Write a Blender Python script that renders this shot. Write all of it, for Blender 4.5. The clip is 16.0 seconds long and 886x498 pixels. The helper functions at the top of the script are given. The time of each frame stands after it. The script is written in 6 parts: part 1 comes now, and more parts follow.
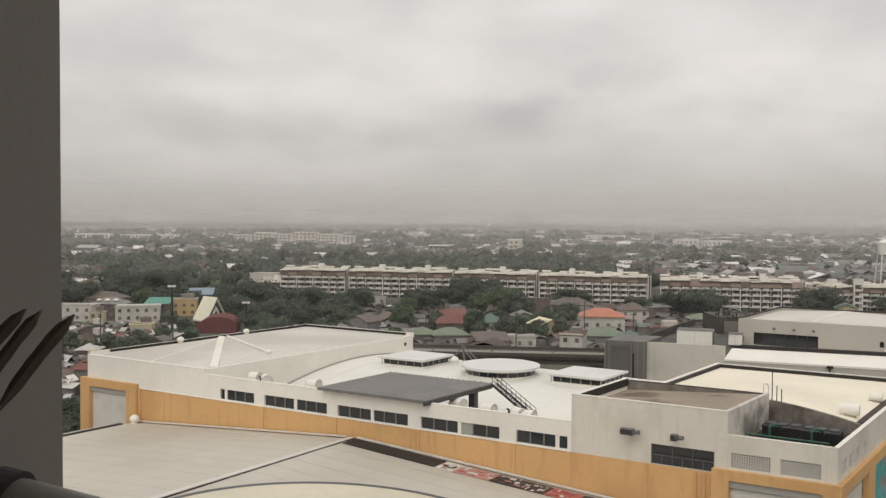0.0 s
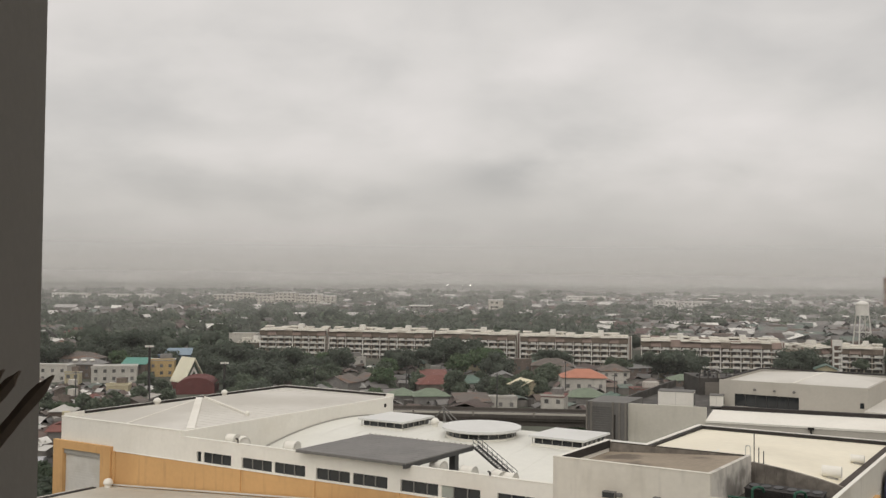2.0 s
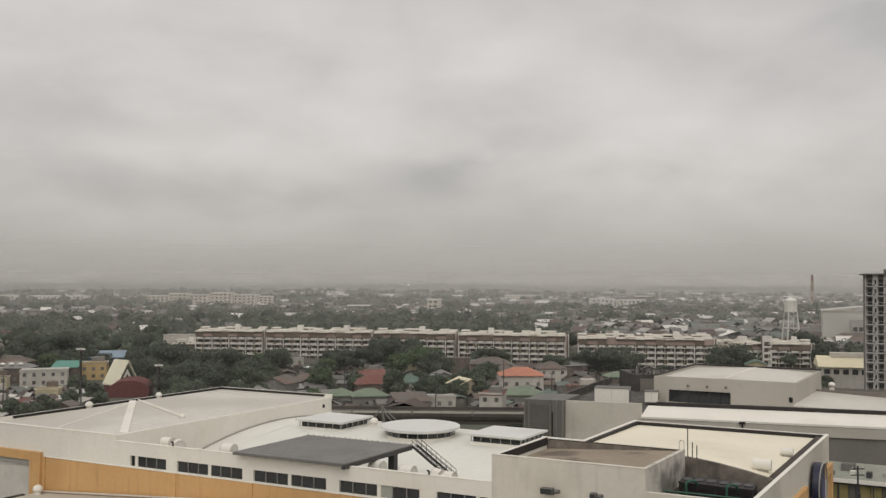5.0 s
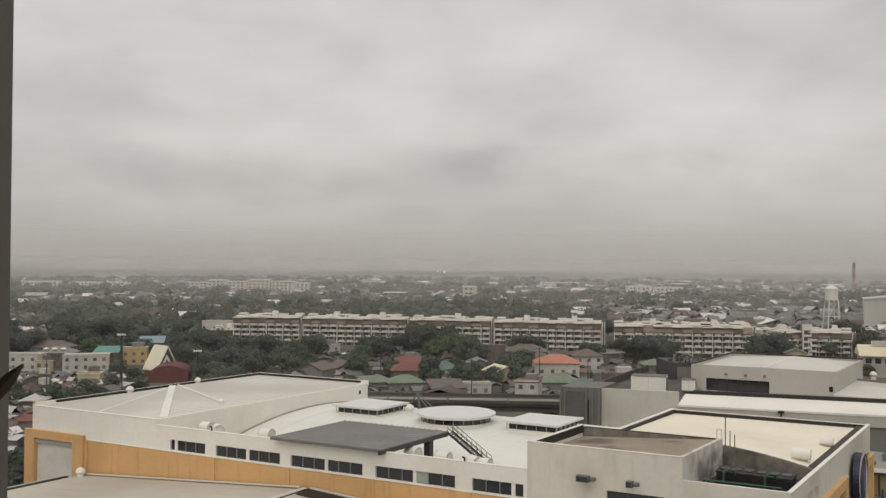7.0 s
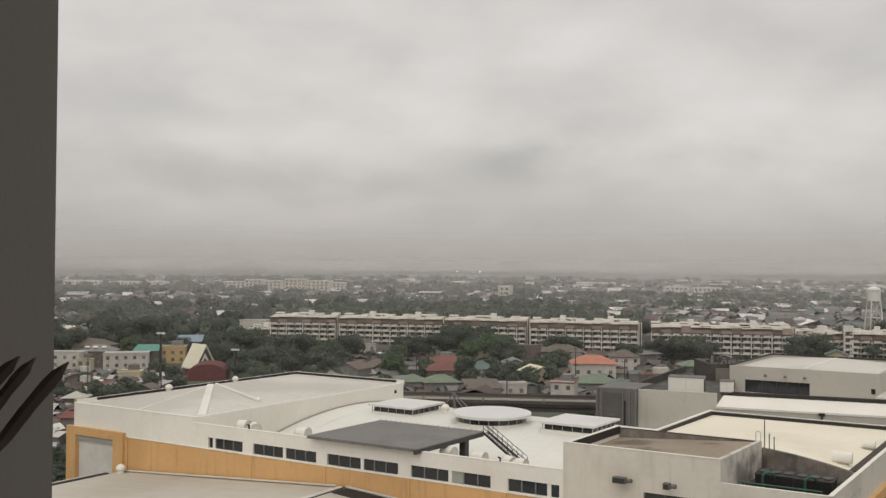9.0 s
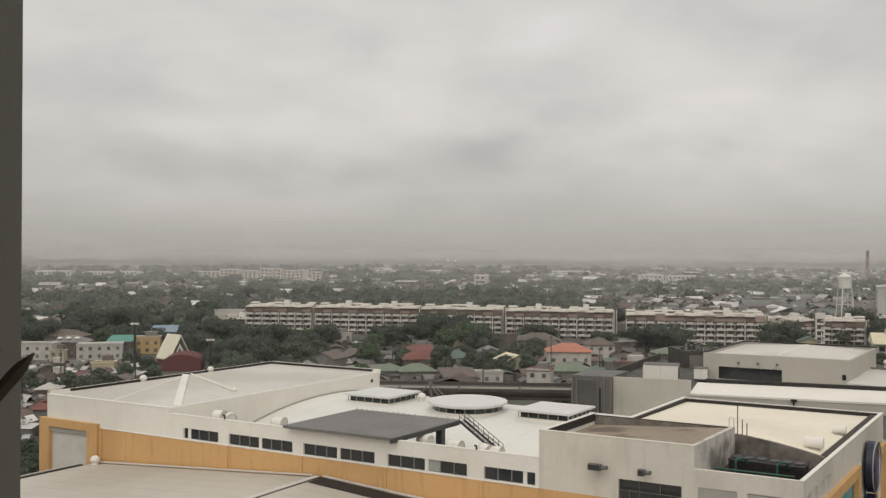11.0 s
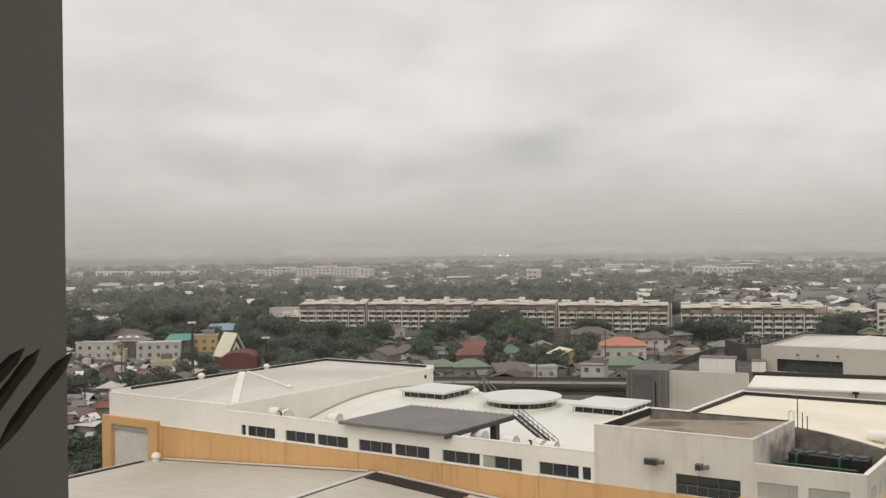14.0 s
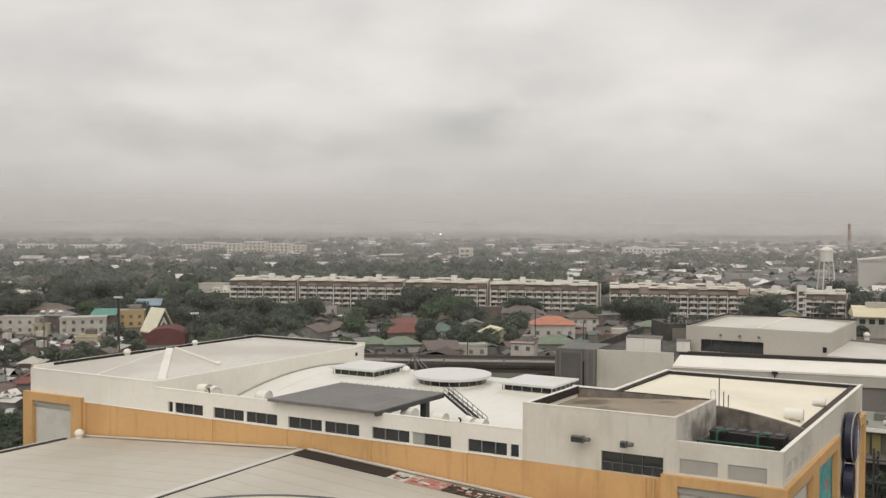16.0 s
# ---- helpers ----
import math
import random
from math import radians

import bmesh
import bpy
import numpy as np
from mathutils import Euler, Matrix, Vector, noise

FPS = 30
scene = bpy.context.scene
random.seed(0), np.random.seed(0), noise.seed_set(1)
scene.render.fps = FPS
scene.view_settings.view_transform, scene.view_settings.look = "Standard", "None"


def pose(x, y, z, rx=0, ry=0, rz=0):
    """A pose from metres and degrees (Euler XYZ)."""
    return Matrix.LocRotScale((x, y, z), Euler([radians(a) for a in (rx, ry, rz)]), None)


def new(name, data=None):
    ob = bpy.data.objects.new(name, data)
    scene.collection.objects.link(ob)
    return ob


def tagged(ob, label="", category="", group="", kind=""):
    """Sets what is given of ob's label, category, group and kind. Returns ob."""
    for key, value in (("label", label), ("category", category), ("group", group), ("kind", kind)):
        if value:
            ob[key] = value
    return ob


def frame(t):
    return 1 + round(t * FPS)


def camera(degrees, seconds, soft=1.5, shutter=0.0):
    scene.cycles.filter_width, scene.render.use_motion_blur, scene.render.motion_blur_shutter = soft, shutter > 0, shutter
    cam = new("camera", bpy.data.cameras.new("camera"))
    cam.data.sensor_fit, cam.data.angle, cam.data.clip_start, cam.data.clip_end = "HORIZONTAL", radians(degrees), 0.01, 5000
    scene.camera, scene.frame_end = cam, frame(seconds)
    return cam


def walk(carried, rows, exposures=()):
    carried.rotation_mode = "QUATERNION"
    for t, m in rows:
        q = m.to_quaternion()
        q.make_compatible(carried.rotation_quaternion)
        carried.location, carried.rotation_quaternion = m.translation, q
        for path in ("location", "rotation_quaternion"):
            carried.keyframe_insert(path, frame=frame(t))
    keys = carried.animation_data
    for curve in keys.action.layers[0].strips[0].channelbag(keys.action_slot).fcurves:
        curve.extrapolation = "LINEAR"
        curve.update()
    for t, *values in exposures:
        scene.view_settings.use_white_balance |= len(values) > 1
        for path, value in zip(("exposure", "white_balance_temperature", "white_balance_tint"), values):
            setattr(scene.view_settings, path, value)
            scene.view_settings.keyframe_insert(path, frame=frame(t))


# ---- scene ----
cam = camera(50.35, 16.0, soft=1.4)
EYE_Z = 42.0
# seconds, x, y, z, yaw, pitch, roll
PATH = [
    (0.0, 0.000, 0.0, EYE_Z, 0.000, -2.000, -0.400),
    (0.5, -0.006, 0.0, EYE_Z, -0.349, -1.047, -0.521),
    (1.0, -0.004, 0.0, EYE_Z, -0.866, 0.032, -0.698),
    (1.5, -0.0055, 0.0, EYE_Z, -1.130, 0.743, -0.565),
    (2.0, -0.005, 0.0, EYE_Z, -1.165, 1.668, -0.555),
    (2.5, -0.005, 0.0, EYE_Z, -1.307, 2.640, -0.465),
    (3.0, -0.004, 0.0, EYE_Z, -2.602, 3.127, -0.301),
    (3.5, 0.000, 0.0, EYE_Z, -3.976, 3.127, -0.341),
    (4.0, 0.000, 0.0, EYE_Z, -5.321, 2.302, -0.378),
    (6.5, 0.000, 0.0, EYE_Z, -3.283, 1.222, -0.170),
    (7.0, -0.004, 0.0, EYE_Z, -2.733, 0.864, -0.354),
    (7.5, -0.007, 0.0, EYE_Z, -2.051, 0.833, -0.482),
    (8.0, -0.008, 0.0, EYE_Z, -0.560, 0.869, -0.409),
    (10.5, -0.003, 0.0, EYE_Z, -0.742, 0.457, -0.455),
    (11.0, 0.000, 0.0, EYE_Z, -2.036, 0.183, -0.225),
    (11.5, 0.000, 0.0, EYE_Z, -4.136, 0.081, -0.154),
    (12.0, 0.000, 0.0, EYE_Z, -6.106, 0.050, 0.056),
    (12.5, 0.000, 0.0, EYE_Z, -5.194, 0.365, 0.215),
    (13.0, -0.002, 0.0, EYE_Z, -1.202, 0.433, 0.243),
    (13.5, 0.000, 0.0, EYE_Z, 0.848, -0.454, 0.617),
    (14.0, 0.027, 0.0, EYE_Z, 1.100, -0.075, 0.701),
    (14.5, 0.035, 0.0, EYE_Z, -0.365, -0.565, 0.861),
    (15.0, 0.027, 0.0, EYE_Z, -1.076, -0.805, 0.805),
    (15.5, 0.040, 0.0, EYE_Z + 0.05, -2.560, -2.755, -0.024),
    (16.0, 0.040, 0.0, EYE_Z + 0.05, -2.966, -1.442, -0.233),
]
walk(cam, [(t, pose(x, y, z, 90 + pitch, roll, yaw)) for t, x, y, z, yaw, pitch, roll in PATH],
     exposures=((0.0, 0.08), (1.0, 0.07), (2.0, 0.0), (3.0, -0.07), (4.0, -0.15), (7.5, -0.10), (10.5, -0.05), (12.0, -0.11), (13.5, -0.05), (14.0, 0.12), (16.0, 0.12)))

# ---- light: an overcast, rainy sky ----
SUN_ELEV, SUN_AZ = radians(50), radians(192)
world = bpy.data.worlds.new("overcast_sky")
scene.world = world
world.use_nodes = True


def link(tree, a, b):
    tree.links.new(a, b)


def make_sky(tree):
    n = tree.nodes
    n.clear()
    out = n.new("ShaderNodeOutputWorld")
    bg = n.new("ShaderNodeBackground")
    bg.inputs["Strength"].default_value = 1.0
    sky = n.new("ShaderNodeTexSky")
    sky.sky_type = "NISHITA"
    sky.sun_disc = False
    sky.sun_elevation, sky.sun_rotation = SUN_ELEV, SUN_AZ
    sky.air_density, sky.dust_density = 1.0, 4.0
    # the blue sky above, seen faintly through the cloud deck
    dim = n.new("ShaderNodeMixRGB")
    dim.blend_type = "MULTIPLY"
    dim.inputs[0].default_value = 1.0
    dim.inputs[2].default_value = (0.1, 0.1, 0.1, 1)
    link(tree, sky.outputs[0], dim.inputs[1])
    co = n.new("ShaderNodeTexCoord")
    sep = n.new("ShaderNodeSeparateXYZ")
    link(tree, co.outputs["Generated"], sep.inputs[0])

    def maths(op, a, b=None, clamp=False):
        m = n.new("ShaderNodeMath")
        m.operation, m.use_clamp = op, clamp
        for k, v in enumerate((a, b)):
            if v is None:
                continue
            if isinstance(v, (int, float)):
                m.inputs[k].default_value = v
            else:
                link(tree, v, m.inputs[k])
        return m.outputs[0]

    # the direction meets a flat cloud deck
    up = maths("MAXIMUM", sep.outputs["Z"], 0.0)
    den = maths("ADD", up, 0.34)
    px = maths("DIVIDE", sep.outputs["X"], den)
    py = maths("DIVIDE", sep.outputs["Y"], den)
    com = n.new("ShaderNodeCombineXYZ")
    link(tree, px, com.inputs[0])
    link(tree, py, com.inputs[1])

    def noise_tex(scale, detail, rough, off, warp=0.0):
        mp = n.new("ShaderNodeMapping")
        mp.inputs["Location"].default_value = off
        link(tree, com.outputs[0], mp.inputs[0])
        t = n.new("ShaderNodeTexNoise")
        t.inputs["Scale"].default_value, t.inputs["Detail"].default_value = scale, detail
        t.inputs["Roughness"].default_value = rough
        t.inputs["Distortion"].default_value = warp
        link(tree, mp.outputs[0], t.inputs["Vector"])
        return t.outputs[0]

    big = noise_tex(1.3, 2, 0.45, CLOUD_OFF, 0.2)
    fine = noise_tex(3.4, 4, 0.5, (7.3, 1.1, 0), 0.15)
    mixn = maths("ADD", maths("ADD", maths("MULTIPLY", big, 0.52), 0.07), maths("MULTIPLY", fine, 0.34))

    def cloud(cx, cz, sx, sz, amount):
        """One soft bank of cloud: denser (darker) where amount is below 0."""
        wob = maths("MULTIPLY", maths("SUBTRACT", fine, 0.5), 0.08)
        a = maths("POWER", maths("ABSOLUTE", maths("DIVIDE", maths("SUBTRACT", maths("ADD", sep.outputs["X"], wob), cx), sx)), 2.0)
        b = maths("POWER", maths("ABSOLUTE", maths("DIVIDE", maths("SUBTRACT", maths("ADD", sep.outputs["Z"], maths("MULTIPLY", wob, 0.35)), cz), sz)), 2.0)
        return maths("MULTIPLY", maths("EXPONENT", maths("MULTIPLY", maths("ADD", a, b), -1.0)), amount)

    for bank in ((0.078, 0.098, 0.075, 0.024, -0.17), (-0.04, 0.097, 0.08, 0.02, 0.08), (-0.24, 0.165, 0.12, 0.03, -0.11), (-0.15, 0.088, 0.10, 0.018, -0.05),
                 (0.10, 0.19, 0.10, 0.025, -0.08), (0.30, 0.085, 0.10, 0.02, -0.05), (-0.05, 0.255, 0.16, 0.035, 0.07),
                 (-0.20, 0.122, 0.10, 0.02, 0.07), (0.02, 0.075, 0.12, 0.02, 0.05), (0.30, 0.15, 0.12, 0.05, 0.05), (-0.02, 0.20, 0.14, 0.035, 0.05)):
        mixn = maths("ADD", mixn, cloud(*bank))
    ramp = n.new("ShaderNodeValToRGB")
    cr = ramp.color_ramp
    cr.elements[0].position, cr.elements[0].color = 0.27, (0.40, 0.388, 0.372, 1)
    cr.elements[1].position, cr.elements[1].color = 0.68, (0.772, 0.722, 0.692, 1)
    mid = cr.elements.new(0.5)
    mid.color = (0.628, 0.597, 0.564, 1)
    link(tree, mixn, ramp.inputs[0])
    # rain haze towards the horizon, and the ground's dark half below
    hz = n.new("ShaderNodeValToRGB")
    h = hz.color_ramp
    h.elements[0].position, h.elements[0].color = 0.0, (1, 1, 1, 1)
    h.elements[1].position, h.elements[1].color = 0.13, (0, 0, 0, 1)
    a = h.elements.new(0.05)
    a.color = (0.55, 0.55, 0.55, 1)
    link(tree, up, hz.inputs[0])
    mix = n.new("ShaderNodeMixRGB")
    link(tree, hz.outputs[0], mix.inputs[0])
    link(tree, ramp.outputs[0], mix.inputs[1])
    mix.inputs[2].default_value = (0.475, 0.453, 0.425, 1)
    # brighter towards the zenith
    lift = maths("ADD", maths("MULTIPLY", up, 0.35), 0.97)
    mul = n.new("ShaderNodeMixRGB")
    mul.blend_type = "MULTIPLY"
    mul.inputs[0].default_value = 1.0
    link(tree, mix.outputs[0], mul.inputs[1])
    comb = n.new("ShaderNodeCombineXYZ")
    for k in range(3):
        link(tree, lift, comb.inputs[k])
    link(tree, comb.outputs[0], mul.inputs[2])
    add = n.new("ShaderNodeMixRGB")
    add.blend_type = "ADD"
    add.inputs[0].default_value = 0.1
    link(tree, mul.outputs[0], add.inputs[1])
    link(tree, dim.outputs[0], add.inputs[2])
    link(tree, add.outputs[0], bg.inputs[0])
    link(tree, bg.outputs[0], out.inputs[0])


CLOUD_OFF = (2.4, 5.1, 0.0)
make_sky(world.node_tree)
sun_data = bpy.data.lights.new("sun", "SUN")
sun_data.energy, sun_data.angle, sun_data.color = 0.85, radians(60), (1.0, 0.965, 0.92)
sun = new("sun", sun_data)
sun.matrix_world = pose(0, 0, 300, 90 - math.degrees(SUN_ELEV), 0, 180 - math.degrees(SUN_AZ))


# ---- materials ----
def mat(name, color, rough=0.8, var=0.12, scale=0.6, fine=6.0, bump=0.02, metal=0.0, stain=None, streak=0.0,
        per_object=0.0, per_island=0.0, hue=0.0, spec=0.4, wave=None):
    """A procedural surface: two scales of variation, optional stains, rain streaks and ribs."""
    m = bpy.data.materials.new(name)
    m.use_nodes = True
    t = m.node_tree
    n = t.nodes
    b = n["Principled BSDF"]
    b.inputs["Roughness"].default_value, b.inputs["Metallic"].default_value = rough, metal
    b.inputs["Specular IOR Level"].default_value = spec
    geo = n.new("ShaderNodeNewGeometry")

    def noise_at(sc, detail, stretch=None):
        x = n.new("ShaderNodeTexNoise")
        x.inputs["Scale"].default_value, x.inputs["Detail"].default_value = sc, detail
        if stretch:
            mp = n.new("ShaderNodeMapping")
            mp.inputs["Scale"].default_value = stretch
            link(t, geo.outputs["Position"], mp.inputs[0])
            link(t, mp.outputs[0], x.inputs["Vector"])
        else:
            link(t, geo.outputs["Position"], x.inputs["Vector"])
        return x.outputs[0]

    def mixed(kind, fac, a, c):
        x = n.new("ShaderNodeMixRGB")
        x.blend_type = kind
        for k, v in enumerate((fac, a, c)):
            if isinstance(v, (int, float)):
                x.inputs[k].default_value = v
            elif isinstance(v, tuple):
                x.inputs[k].default_value = (*v, 1)
            else:
                link(t, v, x.inputs[k])
        return x.outputs[0]

    def ramp(src, lo, hi, a, c):
        x = n.new("ShaderNodeMapRange")
        for k, v in zip((1, 2, 3, 4), (lo, hi, a, c)):
            x.inputs[k].default_value = v
        link(t, src, x.inputs[0])
        return x.outputs[0]

    big, small = noise_at(scale, 4), noise_at(fine, 5)
    shade = ramp(big, 0.3, 0.7, 1 - var, 1 + var)
    shade2 = ramp(small, 0.3, 0.7, 1 - var * 0.6, 1 + var * 0.6)
    col = mixed("MULTIPLY", 1.0, color, shade)
    col = mixed("MULTIPLY", 1.0, col, shade2)
    if per_object or per_island:
        if per_object:
            o = n.new("ShaderNodeObjectInfo")
            rnd, amt = o.outputs["Random"], per_object
        else:
            rnd, amt = geo.outputs["Random Per Island"], per_island
        hs = n.new("ShaderNodeHueSaturation")
        link(t, ramp(rnd, 0, 1, 1 - amt, 1 + amt), hs.inputs["Value"])
        wn = n.new("ShaderNodeTexWhiteNoise")
        wn.noise_dimensions = "1D"
        link(t, rnd, wn.inputs["W"])
        link(t, ramp(wn.outputs[0], 0, 1, 0.5 - hue, 0.5 + hue), hs.inputs["Hue"])
        link(t, col, hs.inputs["Color"])
        col = hs.outputs[0]
    if stain:
        st = ramp(noise_at(stain[1], 6), stain[2], stain[2] + 0.14, 0, stain[3])
        col = mixed("MIX", st, col, stain[0])
    if streak:
        s = ramp(noise_at(1.0, 3, (1.1, 1.1, 0.12)), 0.55, 0.8, 0, streak)
        col = mixed("MIX", s, col, tuple(c * 0.45 for c in color))
    link(t, col, b.inputs["Base Color"])
    if bump or wave:
        bp = n.new("ShaderNodeBump")
        bp.inputs["Strength"].default_value = 0.5
        bp.inputs["Distance"].default_value = bump
        link(t, small, bp.inputs["Height"])
        link(t, bp.outputs[0], b.inputs["Normal"])
    return m


WHITE = mat("white_painted_concrete", (0.765, 0.74, 0.67), 0.75, 0.04, 0.12, 2.0, 0.01, streak=0.09, stain=((0.50, 0.45, 0.36), 0.10, 0.55, 0.22))
GRIMY = mat("grimy_white_concrete", (0.64, 0.605, 0.53), 0.8, 0.05, 0.15, 2.0, 0.01, streak=0.28, stain=((0.38, 0.335, 0.265), 0.16, 0.52, 0.32))
CREAM = mat("cream_roof_membrane", (0.80, 0.745, 0.60), 0.6, 0.05, 0.07, 1.2, 0.01, stain=((0.48, 0.43, 0.33), 0.06, 0.54, 0.3))
VAULT = mat("white_vault_membrane", (0.70, 0.695, 0.635), 0.55, 0.04, 0.08, 1.2, 0.01, stain=((0.55, 0.53, 0.47), 0.07, 0.55, 0.3))
ROOF_GREY = mat("pale_metal_roof", (0.585, 0.56, 0.505), 0.5, 0.06, 0.05, 0.8, 0.01, stain=((0.38, 0.35, 0.29), 0.045, 0.5, 0.45))
ROOF_TAN = mat("dirty_flat_roof", (0.30, 0.25, 0.19), 0.9, 0.12, 0.25, 2.0, 0.02, stain=((0.09, 0.072, 0.056), 0.22, 0.54, 0.75))
ORANGE = mat("orange_painted_wall", (0.63, 0.38, 0.165), 0.75, 0.05, 0.1, 2.0, 0.01, streak=0.45, stain=((0.46, 0.26, 0.105), 0.09, 0.52, 0.5))
LID = mat("white_lid_paint", (0.66, 0.66, 0.635), 0.5, 0.04, 0.2, 2.0, 0.005, stain=((0.5, 0.49, 0.45), 0.15, 0.56, 0.3))
GLASS = mat("dark_window_glass", (0.025, 0.028, 0.03), 0.12, 0.1, 0.5, 3, 0, spec=0.6)
DARK = mat("black_flashing", (0.028, 0.024, 0.022), 0.7, 0.2, 0.6, 4, 0.01)
PANEL = mat("grey_sheet_roof", (0.17, 0.163, 0.155), 0.6, 0.10, 0.25, 2, 0.01, stain=((0.22, 0.21, 0.195), 0.22, 0.52, 0.5))
STEEL = mat("dark_painted_steel", (0.05, 0.05, 0.05), 0.5, 0.1, 0.8, 5, 0)
GREY_WALL = mat("weathered_grey_wall", (0.36, 0.345, 0.31), 0.85, 0.06, 0.12, 2, 0.01, streak=0.12)
OFF_WHITE = mat("off_white_render", (0.45, 0.425, 0.375), 0.85, 0.05, 0.12, 2, 0.01, streak=0.12, stain=((0.34, 0.31, 0.26), 0.1, 0.56, 0.3))
LOUVRE = mat("grey_louvre", (0.15, 0.145, 0.135), 0.7, 0.1, 0.3, 2, 0.01)
CONC = mat("raw_concrete", (0.19, 0.175, 0.155), 0.9, 0.12, 0.15, 2, 0.02, streak=0.5)
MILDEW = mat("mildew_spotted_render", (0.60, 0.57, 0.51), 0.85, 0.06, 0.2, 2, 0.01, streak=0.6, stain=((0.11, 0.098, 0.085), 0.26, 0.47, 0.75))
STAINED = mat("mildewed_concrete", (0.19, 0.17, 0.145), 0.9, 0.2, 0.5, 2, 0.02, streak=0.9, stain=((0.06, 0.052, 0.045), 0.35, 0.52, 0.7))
BLUE = mat("blue_paint", (0.03, 0.065, 0.135), 0.5, 0.06, 0.2, 2, 0)
NAVY = mat("navy_sign_face", (0.02, 0.022, 0.05), 0.4, 0.08, 0.5, 3, 0)
GREEN_PIPE = mat("green_painted_pipe", (0.03, 0.10, 0.065), 0.5, 0.1, 0.8, 4, 0)
SHUTTER = mat("white_roller_shutter", (0.64, 0.62, 0.57), 0.5, 0.06, 0.3, 2, 0, stain=((0.45, 0.42, 0.36), 0.2, 0.53, 0.4))
GRILLE = mat("pale_grille", (0.60, 0.58, 0.53), 0.7, 0.06, 0.4, 3, 0)
JAMB = mat("dark_grey_render", (0.168, 0.154, 0.136), 0.85, 0.05, 0.9, 60, 0.0015)
LEAF_DRY = mat("dark_brown_frond", (0.10, 0.077, 0.061), 0.75, 0.2, 9, 60, 0.001)
RAIL_GREY = mat("grey_painted_rail", (0.36, 0.345, 0.315), 0.5, 0.05, 4, 60, 0)
GROUND = mat("ground_scrub", (0.085, 0.09, 0.068), 0.95, 0.35, 0.012, 0.12, 0.0, stain=((0.16, 0.145, 0.12), 0.014, 0.55, 0.6))
ASPHALT = mat("asphalt", (0.06, 0.058, 0.055), 0.9, 0.15, 0.1, 2, 0.01)
HAZE_COL = (0.83, 0.815, 0.79)


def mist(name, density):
    """Veil sheet that imitates rain haze: mostly clear, lit by the sky."""
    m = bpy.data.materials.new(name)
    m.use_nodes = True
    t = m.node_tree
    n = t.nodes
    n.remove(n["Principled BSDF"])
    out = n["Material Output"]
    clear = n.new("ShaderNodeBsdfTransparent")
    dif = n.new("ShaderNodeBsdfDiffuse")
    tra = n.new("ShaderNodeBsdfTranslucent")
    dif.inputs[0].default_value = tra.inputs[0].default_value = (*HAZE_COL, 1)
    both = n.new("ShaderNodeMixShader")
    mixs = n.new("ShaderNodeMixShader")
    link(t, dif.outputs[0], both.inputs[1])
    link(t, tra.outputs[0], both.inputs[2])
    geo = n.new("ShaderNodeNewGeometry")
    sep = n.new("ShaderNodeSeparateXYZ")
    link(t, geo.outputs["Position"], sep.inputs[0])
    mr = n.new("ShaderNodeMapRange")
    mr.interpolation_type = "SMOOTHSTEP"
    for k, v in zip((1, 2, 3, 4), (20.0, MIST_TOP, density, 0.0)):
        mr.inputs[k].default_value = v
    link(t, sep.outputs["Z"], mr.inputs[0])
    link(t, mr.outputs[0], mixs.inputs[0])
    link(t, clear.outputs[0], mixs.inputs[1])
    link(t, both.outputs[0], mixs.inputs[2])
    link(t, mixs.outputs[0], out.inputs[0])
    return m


MIST_TOP = 130.0


# ---- mesh helpers ----
def az(a):
    return Vector((math.sin(radians(a)), math.cos(radians(a)), 0))


def frame_at(origin, au, av):
    """Axes: u along azimuth au, v along azimuth av."""
    m = Matrix.Identity(4)
    m.col[0][:3], m.col[1][:3], m.col[3][:3] = az(au), az(av), Vector(origin)
    return m


MALL = frame_at((-47.77, 126.46, 0), 121.3, 35.5)
I4 = Matrix.Identity(4)


def box(bm, lo, hi, fr=I4):
    vs = [bm.verts.new(fr @ Vector((x, y, z))) for z in (lo[2], hi[2]) for y in (lo[1], hi[1]) for x in (lo[0], hi[0])]
    for q in ((0, 2, 3, 1), (4, 5, 7, 6), (0, 1, 5, 4), (2, 6, 7, 3), (0, 4, 6, 2), (1, 3, 7, 5)):
        bm.faces.new([vs[k] for k in q])
    return bm


def prism(bm, pts, lo, hi, axis, fr=I4):
    """A polygon swept along an axis. pts are pairs of the other two coordinates, in order."""
    def place(p, w):
        c = list(p)
        c.insert(axis, w)
        return fr @ Vector(c)
    a = [bm.verts.new(place(p, lo)) for p in pts]
    b = [bm.verts.new(place(p, hi)) for p in pts]
    bm.faces.new(a)
    bm.faces.new(b[::-1])
    for k in range(len(pts)):
        j = (k + 1) % len(pts)
        bm.faces.new((a[j], a[k], b[k], b[j]))
    return bm


def tube(bm, p, q, r, seg=8, r2=None, cap=True):
    p, q = Vector(p), Vector(q)
    turn = (q - p).to_track_quat("Z", "Y").to_matrix()
    ring = []
    for c, rad in ((p, r), (q, r if r2 is None else r2)):
        ring.append([bm.verts.new(c + turn @ Vector((rad * math.cos(k * math.tau / seg), rad * math.sin(k * math.tau / seg), 0))) for k in range(seg)])
    for k in range(seg):
        j = (k + 1) % seg
        bm.faces.new((ring[0][k], ring[0][j], ring[1][j], ring[1][k]))
    if cap:
        bm.faces.new(ring[0][::-1])
        bm.faces.new(ring[1])
    return bm


